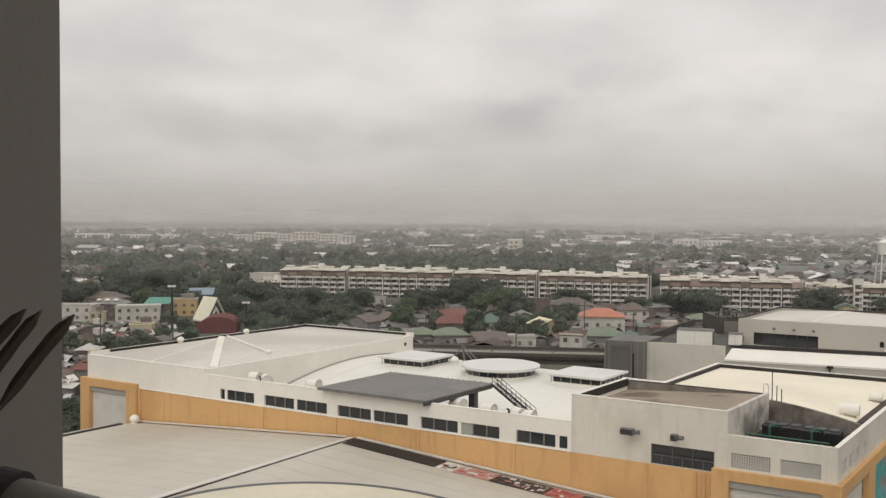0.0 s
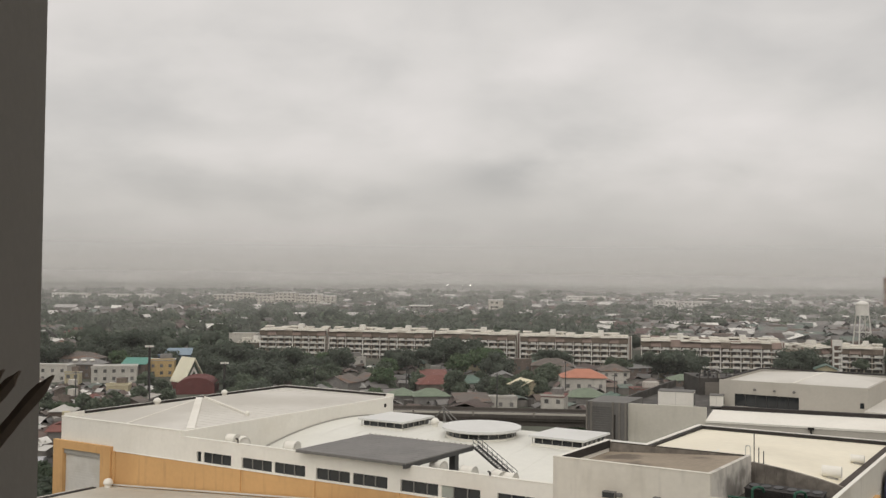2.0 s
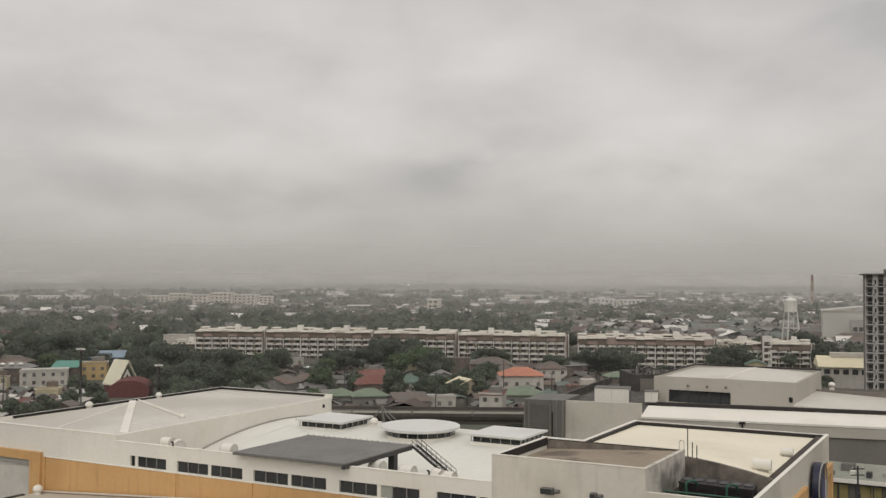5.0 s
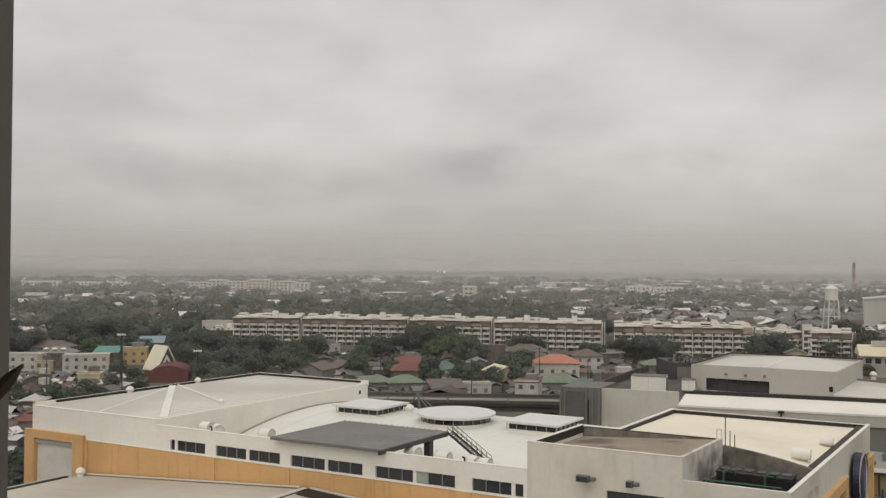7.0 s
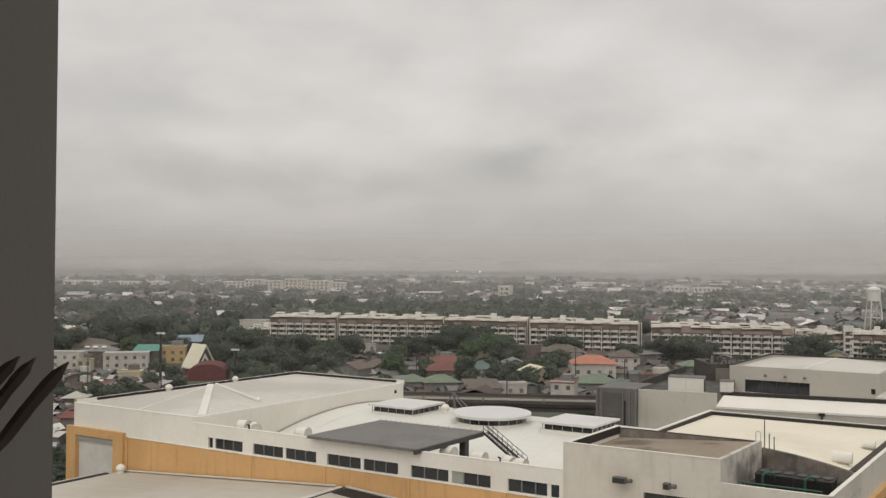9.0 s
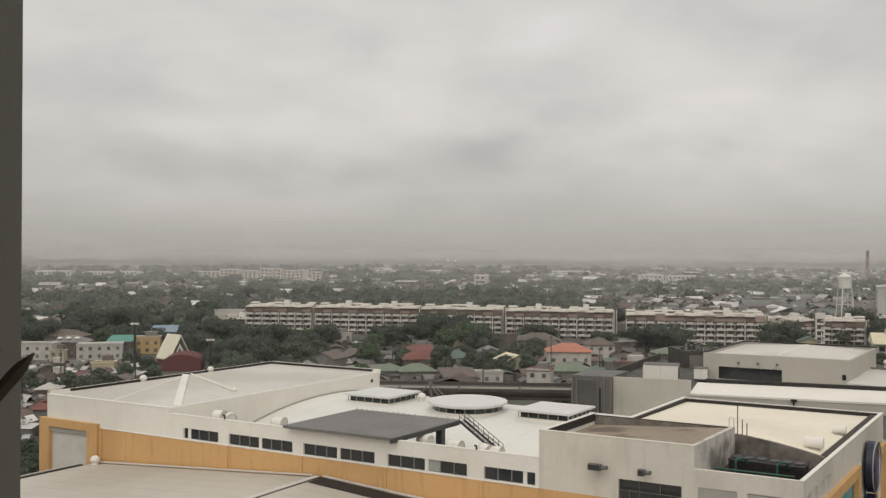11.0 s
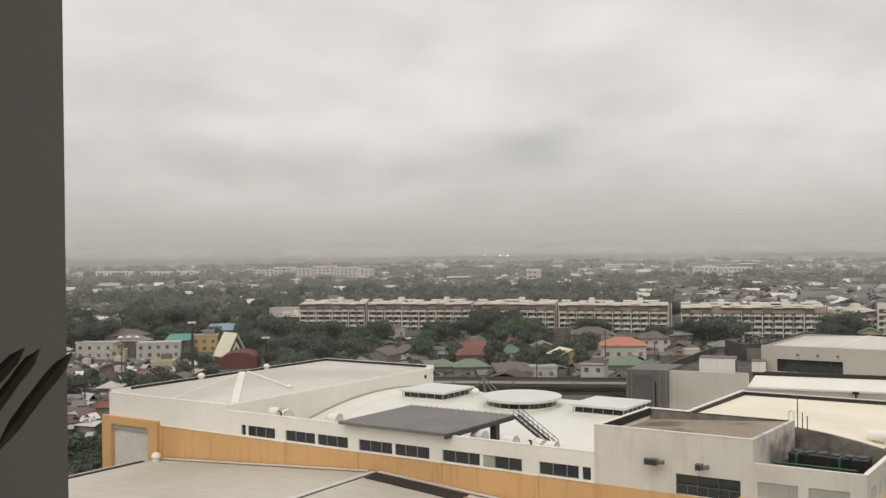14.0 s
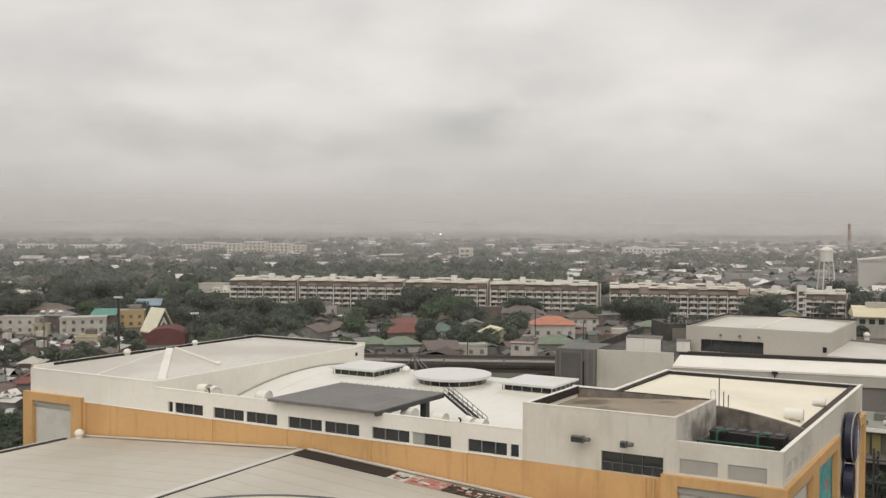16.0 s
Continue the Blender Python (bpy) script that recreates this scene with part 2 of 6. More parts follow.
def dome(bm, c, r, rz=None, seg=10, rings=5, low=-0.4):
    rz = r if rz is None else rz
    rows = []
    for i in range(rings + 1):
        a = low + (math.pi / 2 - low) * i / rings
        rows.append([bm.verts.new((c[0] + r * math.cos(a) * math.cos(k * math.tau / seg), c[1] + r * math.cos(a) * math.sin(k * math.tau / seg), c[2] + rz * math.sin(a))) for k in range(seg)])
    for i in range(rings):
        for k in range(seg):
            j = (k + 1) % seg
            bm.faces.new((rows[i][k], rows[i][j], rows[i + 1][j], rows[i + 1][k]))
    bm.faces.new(rows[0][::-1])
    return bm


def mesh_of(name, bm, material, smooth=False):
    me = bpy.data.meshes.new(name)
    bmesh.ops.recalc_face_normals(bm, faces=bm.faces)
    bm.to_mesh(me)
    bm.free()
    for m in (material if isinstance(material, (list, tuple)) else (material,)):
        me.materials.append(m)
    if smooth:
        for p in me.polygons:
            p.use_smooth = True
    return me


def part(name, bm, material, parent, label="", smooth=False):
    ob = new(name, bm if isinstance(bm, bpy.types.Mesh) else mesh_of(name, bm, material, smooth))
    ob.parent = parent
    return tagged(ob, label)


def thing(name, label, category, at=(0, 0, 0), group="", kind=""):
    ob = new(name)
    ob.empty_display_size = 0.5
    ob.matrix_world = at if isinstance(at, Matrix) else Matrix.Translation(at)
    return tagged(ob, label, category, group, kind)


def solid(name, bm, material, label, category, group="", kind="", smooth=False):
    return tagged(new(name, mesh_of(name, bm, material, smooth)), label, category, group, kind)


def piece(name, me, parent, m):
    ob = new(name, me)
    ob.parent = parent
    ob.matrix_basis = m
    return ob


B = bmesh.new


def mbox(lo, hi, fr=MALL):
    return box(B(), lo, hi, fr)


rng = random.Random(7)

# ---- ground and haze ----
gb = B()
N = 48
ring = [gb.verts.new((4700 * math.sin(k * math.tau / N), 4700 * math.cos(k * math.tau / N), 0)) for k in range(N)]
gb.faces.new(ring[::-1])
solid("ground", gb, GROUND, "flat scrubby urban ground reaching the misty horizon", "ground", kind="structure")
# added upright sheet rings imitate haze, denser with distance
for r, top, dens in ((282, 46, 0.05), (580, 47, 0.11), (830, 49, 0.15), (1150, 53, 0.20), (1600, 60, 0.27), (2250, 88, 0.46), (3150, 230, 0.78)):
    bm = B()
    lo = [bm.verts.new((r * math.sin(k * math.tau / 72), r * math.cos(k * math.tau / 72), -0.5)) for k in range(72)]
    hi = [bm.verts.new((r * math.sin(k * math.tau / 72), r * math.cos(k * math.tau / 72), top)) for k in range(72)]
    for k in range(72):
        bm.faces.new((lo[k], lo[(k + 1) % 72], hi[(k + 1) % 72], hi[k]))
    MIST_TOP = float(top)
    solid("backdrop", bm, mist("rain_haze_veil", dens), "translucent sheet ring imitating grey rain haze over the distant city", "mist", kind="structure")


def mpart(name, bm, material, label="", parent=None, smooth=False):
    """A part whose mesh is given in world metres."""
    ob = part(name, bm, material, parent or mall, label, smooth)
    p, inv = ob.parent, Matrix.Identity(4)
    chain = []
    while p is not None:
        chain.append(p)
        p = p.parent
    for q in reversed(chain):
        inv = inv @ q.matrix_basis
    ob.matrix_basis = inv.inverted()
    return ob


def wall_with_holes(u0, u1, z0, z1, v0, v1, holes, fr=MALL):
    """A wall along u with rectangular openings (ua, ub, za, zb) through it, as one closed grid."""
    us = sorted({u0, u1, *(h[0] for h in holes), *(h[1] for h in holes)})
    zs = sorted({z0, z1, *(h[2] for h in holes), *(h[3] for h in holes)})
    us = [u for u in us if u0 <= u <= u1]
    zs = [z for z in zs if z0 <= z <= z1]
    nu, nz = len(us) - 1, len(zs) - 1

    def full(i, j):
        if not (0 <= i < nu and 0 <= j < nz):
            return False
        u, z = (us[i] + us[i + 1]) / 2, (zs[j] + zs[j + 1]) / 2
        return not any(h[0] < u < h[1] and h[2] < z < h[3] for h in holes)

    bm = B()
    vs = {}

    def vert(i, j, k):
        if (i, j, k) not in vs:
            vs[i, j, k] = bm.verts.new(fr @ Vector((us[i], (v0, v1)[k], zs[j])))
        return vs[i, j, k]

    for i in range(nu):
        for j in range(nz):
            if not full(i, j):
                continue
            for k in (0, 1):
                bm.faces.new([vert(i, j, k), vert(i + 1, j, k), vert(i + 1, j + 1, k), vert(i, j + 1, k)])
            for (di, dj), (a, b) in (((-1, 0), ((i, j), (i, j + 1))), ((1, 0), ((i + 1, j), (i + 1, j + 1))),
                                     ((0, -1), ((i, j), (i + 1, j))), ((0, 1), ((i, j + 1), (i + 1, j + 1)))):
                if not full(i + di, j + dj):
                    bm.faces.new([vert(*a, 0), vert(*b, 0), vert(*b, 1), vert(*a, 1)])
    return bm


# ---- the mall ----
STAINED_DARK = mat("brown_black_bitumen", (0.06, 0.048, 0.04), 0.85, 0.3, 0.4, 3, 0.01)
mall = thing("shopping_mall", "white and orange shopping mall with clerestory windows and stained roofs", "building", MALL @ Vector((47, 20, 0)))
WIN = [(24.4, 29.9), (31.5, 40.8), (42.3, 51.7), (53.3, 62.7), (64.6, 70.1)]
ZO, ZW0, ZW1 = 19.45, 19.62, 20.86
mpart("wall", wall_with_holes(10.0, 70.5, ZO, 22.35, 0, 0.4, [(a, b, ZW0, ZW1) for a, b in WIN]), WHITE, "white clerestory wall")
mpart("wall", mbox((0, 0, 20.0), (10.0, 0.4, 23.0)), WHITE, "white parapet wall")
mpart("wall", mbox((10.0, 0.004, 22.35), (21.8, 0.4, 23.0)), WHITE)
mpart("lower_wall", mbox((10.0, -0.05, 0), (70.5, 0.36, ZO)), ORANGE, "rain-streaked orange wall")
mpart("lower_wall", mbox((70.5, -0.05, 0), (84.1, 0.36, ZO)), ORANGE, "rain-streaked orange wall")
mpart("wall", wall_with_holes(70.5, 85.3, ZO, 25.0, -0.03, 0.4, [(78.4, 84.2, ZO + 0.02, 21.32)]), GRIMY, "tall white wall block")
mpart("wall", wall_with_holes(85.3, 94.4, 19.95, 23.0, -0.02, 0.4, [(85.6, 89.0, 20.1, 21.45), (89.8, 93.1, 20.1, 21.45)]), GRIMY)
SIDE = frame_at(MALL @ Vector((94.4, 0, 0)), 35.5, 121.3)   # u runs back along the side wall, v outwards
mpart("wall", wall_with_holes(0.4, 40.4, 19.95, 23.0, -0.35, 0, [(1.3 + 2.6 * k, 3.3 + 2.6 * k, 20.5, 21.7) for k in range(4)], SIDE), GRIMY, "white side wall with vents")
mpart("wall", mbox((0, 0.4, 0), (0.3, 42.2, 23.0)), WHITE)
mpart("wall", mbox((0.3, 41.9, 0), (21.8, 42.2, 23.0)), WHITE)
mpart("wall", mbox((21.4, 0.4, 15), (21.8, 41.9, 22.95)), WHITE, "white side wall of the wing")
mpart("wall", mbox((21.8, 41.9, 0), (94.4, 42.2, 18.6)), WHITE)
for a, b in ((10.0, 10.5), (29.95, 31.45), (40.85, 42.25), (51.75, 53.25), (62.75, 64.55)):
    mpart("pilaster", mbox((a, -0.16, 12.0), (b, -0.05, ZO)), ORANGE)
mpart("ledge", mbox((10.5, -0.14, ZO), (70.5, 0.0, ZO + 0.07)), WHITE)
# windows: a frame, posts and panes for each opening
SPLITS = [(0, 0.16, 0.44, 0.72, 1), (0, 0.17, 0.33, 0.5, 0.67, 0.83, 1), (0, 0.17, 0.33, 0.5, 0.67, 0.83, 1),
          (0, 0.17, 0.34, 0.50, 0.67, 0.84, 1), (0, 0.27, 0.54, 0.8, 1)]
FRAME = mat("grey_window_frame", (0.2, 0.195, 0.18), 0.6, 0.05, 0.5, 4, 0)
PALE_PANEL = mat("pale_infill_panel", (0.33, 0.35, 0.31), 0.6, 0.06, 0.5, 4, 0)
for w, ((a, b), cut) in enumerate(zip(WIN, SPLITS)):
    win = mpart("window", mbox((a, 0.26, ZW0), (b, 0.3, ZW1)), STEEL, "dark ribbon window")
    for k, (p, q) in enumerate(zip(cut, cut[1:])):
        pane = (w == 3 and k == 3)
        mpart("pane", mbox((a + p * (b - a) + 0.05, 0.20, ZW0 + 0.05), (a + q * (b - a) - 0.05, 0.24, ZW1 - 0.05)),
              PALE_PANEL if pane else GLASS, parent=win)
    for k, p in enumerate(cut[1:-1]):
        thick = 0.2 if (w in (1, 2, 3) and k == 2) or (w == 0 and k == 0) or (w == 4 and k == 2) else 0.05
        mpart("mullion", mbox((a + p * (b - a) - thick, 0.08, ZW0), (a + p * (b - a) + thick, 0.25, ZW1)), WHITE if thick > 0.1 else FRAME, parent=win)
# left bay: orange portal with a roller shutter
mpart("portal_frame", wall_with_holes(-0.96, 9.96, 0, 20.0, -0.45, 0.1, [(0.88, 8.12, 0.02, 18.95)]), ORANGE, "projecting orange portal frame")
sh = mpart("roller_shutter", mbox((0.88, 0.12, 8), (8.12, 0.25, 18.3)), SHUTTER, "white roller shutter")
for k in range(30):
    mpart("slat", mbox((0.9, 0.09, 8.1 + k * 0.34), (8.1, 0.12, 8.36 + k * 0.34)), SHUTTER, parent=sh)
mpart("shutter_box", mbox((0.88, -0.2, 18.3), (8.12, 0.2, 18.93)), GREY_WALL)
# right bay
mpart("portal_frame", wall_with_holes(84.1, 94.85, 0, 19.95, -0.45, 0.1, [(85.6, 93.3, 0.02, 19.05)]), ORANGE, "projecting orange portal frame")
sh = mpart("roller_shutter", mbox((85.6, 0.12, 6), (93.3, 0.25, 18.4)), SHUTTER, "white roller shutter")
for k in range(36):
    mpart("slat", mbox((85.65, 0.09, 6.1 + k * 0.34), (93.25, 0.12, 6.36 + k * 0.34)), SHUTTER, parent=sh)
mpart("shutter_box", mbox((85.6, -0.25, 18.4), (93.3, 0.2, 19.03)), GREY_WALL)
# ventilation grilles
for a, b in ((85.6, 89.0), (89.8, 93.1)):
    g = mpart("grille", mbox((a, 0.24, 20.1), (b, 0.3, 21.45)), STEEL, "pale block grille")
    for k in range(8):
        mpart("bar", mbox((a, 0.06, 20.1 + k * 0.184), (b, 0.2, 20.165 + k * 0.184)), GRILLE, parent=g)
    for k in range(17):
        u = a + (b - a - 0.06) * k / 16
        mpart("bar", mbox((u, 0.05, 20.1), (u + 0.06, 0.21, 21.45)), GRILLE, parent=g)
for k in range(4):
    g = mpart("grille", box(B(), (1.3 + 2.6 * k, -0.28, 20.5), (3.3 + 2.6 * k, -0.2, 21.7), SIDE), GREY_WALL, "slatted side vent")
    for j in range(6):
        mpart("bar", box(B(), (1.3 + 2.6 * k, -0.2, 20.55 + j * 0.2), (3.3 + 2.6 * k, -0.05, 20.65 + j * 0.2), SIDE), GRILLE, parent=g)
# side wall: portals, a mural panel, a round sign
mpart("portal_frame", wall_with_holes(0.3, 11.5, 0, 19.95, -0.1, 0.45, [(1.4, 10.3, 0.02, 18.9)], SIDE), ORANGE)
mpart("roller_shutter", box(B(), (1.4, -0.3, 4), (10.3, -0.15, 18.4), SIDE), SHUTTER)
mpart("shutter_box", box(B(), (1.4, -0.3, 18.4), (10.3, 0.2, 18.88), SIDE), GREY_WALL)
mpart("portal_frame", wall_with_holes(11.5, 24.0, 0, 19.95, -0.1, 0.45, [(13.0, 22.6, 4, 18.9)], SIDE), ORANGE)
mpart("portal_frame", wall_with_holes(33.5, 41.0, 0, 19.6, -0.1, 0.45, [(34.6, 39.8, 0.02, 18.6)], SIDE), ORANGE)
mpart("lower_wall", box(B(), (24.0, -0.35, 0), (33.5, 0.0, 19.95), SIDE), WHITE)
mpart("lower_wall", box(B(), (34.6, -0.35, 0), (39.8, -0.1, 18.6), SIDE), WHITE)
TEAL = mat("teal_mural_paint", (0.10, 0.36, 0.36), 0.6, 0.3, 0.5, 2, 0, stain=((0.55, 0.12, 0.10), 0.33, 0.53, 0.9))
mpart("mural_panel", box(B(), (13.0, -0.3, 4), (22.6, -0.15, 18.9), SIDE), TEAL, "teal mural panel with red patches")
bm = B()
c = SIDE @ Vector((29.0, 0.25, 18.9))
tube(bm, c, c + az(121.3) * 0.9, 2.75, 40)
sign = mpart("round_sign", bm, NAVY, "round navy wall sign with a pale rim")
bm = B()
for k in range(40):
    a, b = k * math.tau / 40, (k + 1) * math.tau / 40
    p = [c + az(121.3) * 0.9 + az(35.5) * (2.7 * math.cos(x)) + Vector((0, 0, 2.7 * math.sin(x))) for x in (a, b)]
    tube(bm, p[0], p[1], 0.1, 5)
mpart("rim", bm, GREY_WALL, parent=sign)
mpart("emblem", box(B(), (28.0, 1.16, 17.6), (30.0, 1.2, 20.2), SIDE), mat("muted_violet_paint", (0.13, 0.11, 0.2), 0.5, 0.1, 1, 4, 0), parent=sign)
bm = B()
c = SIDE @ Vector((28.2, 0.25, 14.2))
mpart("round_sign", tube(bm, c, c + az(121.3) * 0.9, 1.9, 32), NAVY, "smaller navy wall sign below")

# wing roof with its diagonal hip cap
def poly_roof(name, rows, faces, thick, material, label="", parent=None):
    bm = B()
    top = [bm.verts.new(MALL @ Vector(p)) for p in rows]
    for f in faces:
        bm.faces.new([top[k] for k in f])
    got = bmesh.ops.extrude_face_region(bm, geom=bm.faces[:])
    bmesh.ops.translate(bm, verts=[v for v in got["geom"] if isinstance(v, bmesh.types.BMVert)], vec=(0, 0, -thick))
    return mpart(name, bm, material, label, parent)


roof = poly_roof("roof", [(0.32, 0.42, 22.72), (21.38, 0.6, 22.9), (1.2, 22.6, 23.22), (21.38, 41.88, 22.9), (0.32, 41.88, 22.98), (0.32, 22.6, 22.95)],
                 [(0, 1, 2), (1, 3, 2), (3, 4, 2), (4, 5, 2), (5, 0, 2)], 0.5, ROOF_GREY, "pale grey hipped metal roof")


def bar_between(bm, a, b, w, h, fr=MALL):
    """A square bar from a to b."""
    a, b = fr @ Vector(a), fr @ Vector(b)
    d = b - a
    s = Vector((d.y, -d.x, 0)).normalized() * (w / 2)
    vs = [bm.verts.new(p + q + Vector((0, 0, z))) for p in (a, b) for z in (0, h) for q in (s, -s)]
    for f in ((0, 1, 3, 2), (4, 6, 7, 5), (0, 2, 6, 4), (1, 5, 7, 3), (0, 4, 5, 1), (2, 3, 7, 6)):
        bm.faces.new([vs[k] for k in f])
    return bm


mpart("hip_cap", bar_between(B(), (0.9, 22.6, 23.2), (21.2, 2.0, 22.92), 1.0, 0.12), WHITE, "white hip cap")
mpart("seam_cap", bar_between(B(), (1.2, 22.4, 23.18), (11.0, 0.9, 22.82), 0.25, 0.06), WHITE)
mpart("pipe", bar_between(B(), (1.4, 23.2, 23.2), (18.2, 14.6, 23.0), 0.3, 0.22), WHITE, "white roof pipe")
for k in range(1, 26):   # standing seams of the metal sheets
    v = 0.8 + k * 1.58
    lo = max(1.0, 21.3 - 21.0 * (v / 22.6)) if v < 22.6 else 0.6
    zl = 22.9 + 0.3 * (21.4 - lo) / 21.0 if v < 22.6 else 23.05
    mpart("roof_seam", bar_between(B(), (lo + 0.6, v, zl - 0.03), (21.2, v, 22.885), 0.06, 0.05), ROOF_GREY, parent=roof)
mpart("flashing", mbox((-0.06, 3.5, 23.0), (0.30, 42.25, 23.32)), DARK, "black parapet flashing")
mpart("edge_trim", mbox((-0.22, 0.5, 22.6), (-0.065, 42.5, 23.36)), WHITE, "white outer trim")
mpart("edge_trim", mbox((-0.06, 42.26, 22.6), (21.8, 42.42, 23.38)), WHITE, "white outer trim")
mpart("flashing", mbox((0.30, 41.86, 23.0), (20.4, 42.25, 23.30)), DARK)
mpart("vent_opening", mbox((21.8, 39.9, 21.55), (21.85, 40.4, 22.05)), DARK)
mpart("coping", mbox((-0.05, -0.05, 23.0), (21.85, 0.45, 23.07)), WHITE)

# vault over the middle
def vault_z(v):
    return 21.0 - (v - 30) ** 2 / 130


def lean(bm):
    """The vault falls gently towards the tall block."""
    inv = MALL.inverted()
    for q in bm.verts:
        q.co.z -= 0.006 * max(0.0, (inv @ q.co).x - 24.0)
    return bm


bm = B()
pts = [(8 + k * 33.9 / 36, vault_z(8 + k * 33.9 / 36)) for k in range(37)]
prism(bm, pts + [(41.9, 14), (8, 14)], 21.8, 70.5, 0, MALL)
lean(bm)
vault = mpart("vault_roof", bm, VAULT, "white curved membrane roof")
bm = B()
prism(bm, [(v, z + 0.16) for v, z in pts] + [(v, z + 0.001) for v, z in pts[::-1]], 21.8, 22.0, 0, MALL)
mpart("edge_flashing", bm, GREY_WALL, parent=vault)
for u in range(26, 70, 4):
    bm = B()
    prism(bm, [(v, z + 0.012) for v, z in pts] + [(v, z + 0.001) for v, z in pts[::-1]], u, u + 0.12, 0, MALL)
    mpart("membrane_lap", lean(bm), VAULT, parent=vault)
mpart("gutter_deck", mbox((21.8, 0.4, 19.4), (70.5, 8.6, 19.9)), VAULT)
mpart("coping", mbox((22.0, -0.04, 22.35), (70.5, 0.44, 22.41)), WHITE)

# tall block with its flat roof
mpart("wall", mbox((70.5, 0.4, 15), (70.9, 12.2, 25.0)), WHITE)
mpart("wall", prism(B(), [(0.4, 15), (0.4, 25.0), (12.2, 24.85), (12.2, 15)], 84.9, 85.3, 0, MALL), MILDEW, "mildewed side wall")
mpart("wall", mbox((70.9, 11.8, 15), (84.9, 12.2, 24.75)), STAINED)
mpart("roof", prism(B(), [(70.9, 23.8), (84.9, 24.74), (84.9, 24.3), (70.9, 23.4)], 0.4, 11.8, 1, MALL), ROOF_TAN, "dirty tan flat roof")
mpart("flashing", mbox((70.88, 0.5, 24.2), (70.98, 11.8, 24.96)), DARK)
mpart("flashing", mbox((71.0, 11.82, 24.75), (84.9, 12.1, 24.82)), STAINED_DARK)
mpart("coping", mbox((70.45, -0.06, 25.0), (85.35, 0.45, 25.05)), GRIMY)
# big dark window of the block
win = mpart("window", mbox((78.4, 0.3, ZO + 0.02), (84.2, 0.34, 21.32)), STEEL, "large dark window with a steel grid")
for i in range(3):
    for j, (za, zb) in enumerate(((ZO + 0.1, 20.5), (20.58, 21.26))):
        mpart("pane", mbox((78.5 + i * 1.92, 0.2, za), (80.3 + i * 1.92, 0.27, zb)), GLASS, parent=win)
for i in range(7):
    mpart("mullion", mbox((78.44 + i * 0.945, 0.1, ZO + 0.02), (78.49 + i * 0.945, 0.2, 21.32 if i % 2 == 0 else 20.3)), LOUVRE, parent=win)
mpart("rail", mbox((78.4, 0.06, 20.3), (84.2, 0.14, 20.35)), LOUVRE, parent=win)
# drain pipes below the big window
for u in (82.6, 83.4):
    a = MALL @ Vector((u, -0.2, 0))
    mpart("drain_pipe", tube(B(), a + Vector((0, 0, 6)), a + Vector((0, 0, 19.3)), 0.1, 8), ORANGE)

# cream vault at the end, its stained end wall, the plant well
def cream_z(u):
    return 24.25 - (1.6 * ((u - 80.5) / 9.6) ** 2 if u < 80.5 else 1.8 * ((u - 80.5) / 13.6) ** 2)


bm = B()
us = [70.9 + k * 23.2 / 30 for k in range(31)]
vs = [12.6 + k * 27.4 / 10 for k in range(11)]
grid = [[bm.verts.new(MALL @ Vector((u, v, 22.55 + (cream_z(u) - 22.55) * (1 - (v - 12.6) / 27.4) ** 0.8))) for u in us] for v in vs]
for j in range(10):
    for k in range(30):
        bm.faces.new((grid[j][k], grid[j][k + 1], grid[j + 1][k + 1], grid[j + 1][k]))
got = bmesh.ops.extrude_face_region(bm, geom=bm.faces[:])
bmesh.ops.translate(bm, verts=[v for v in got["geom"] if isinstance(v, bmesh.types.BMVert)], vec=(0, 0, -1.5))
mpart("cream_roof", bm, CREAM, "cream curved membrane roof", smooth=False)
mpart("membrane_lap", bar_between(B(), (80.5, 12.7, 24.25), (79.5, 30.0, 23.2), 0.25, 0.05), VAULT)
us = [85.3 + k * 8.8 / 12 for k in range(13)]
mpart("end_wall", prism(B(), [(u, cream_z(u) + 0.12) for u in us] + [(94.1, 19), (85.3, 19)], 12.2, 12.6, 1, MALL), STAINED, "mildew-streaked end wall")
mpart("wall", mbox((70.5, 12.2, 15), (70.9, 40.4, 23.0)), WHITE)
mpart("wall", mbox((70.5, 40.4, 15), (94.4, 40.8, 23.0)), WHITE)
mpart("flashing", mbox((70.9, 12.2, 22.6), (71.25, 40.4, 22.95)), DARK)
mpart("flashing", mbox((70.9, 40.0, 22.6), (94.1, 40.36, 22.95)), DARK)
mpart("flashing", mbox((93.1, 12.6, 22.0), (94.05, 40.0, 22.8)), STAINED_DARK, "brown-black gutter")
mpart("flashing", mbox((93.98, 0.42, 20.3), (94.05, 12.2, 22.98)), STAINED_DARK)
mpart("coping", mbox((70.45, 12.2, 23.0), (70.95, 40.8, 23.06)), WHITE)
mpart("coping", mbox((94.05, -0.05, 23.0), (94.45, 40.8, 23.06)), WHITE)
mpart("deck", mbox((85.3, 0.4, 19.9), (93.98, 12.1, 21.6)), STAINED_DARK, "black wet deck of the plant well")
for k in range(9):
    u = 85.6 + k * 0.95
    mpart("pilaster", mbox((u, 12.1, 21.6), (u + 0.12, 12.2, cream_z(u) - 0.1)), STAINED)

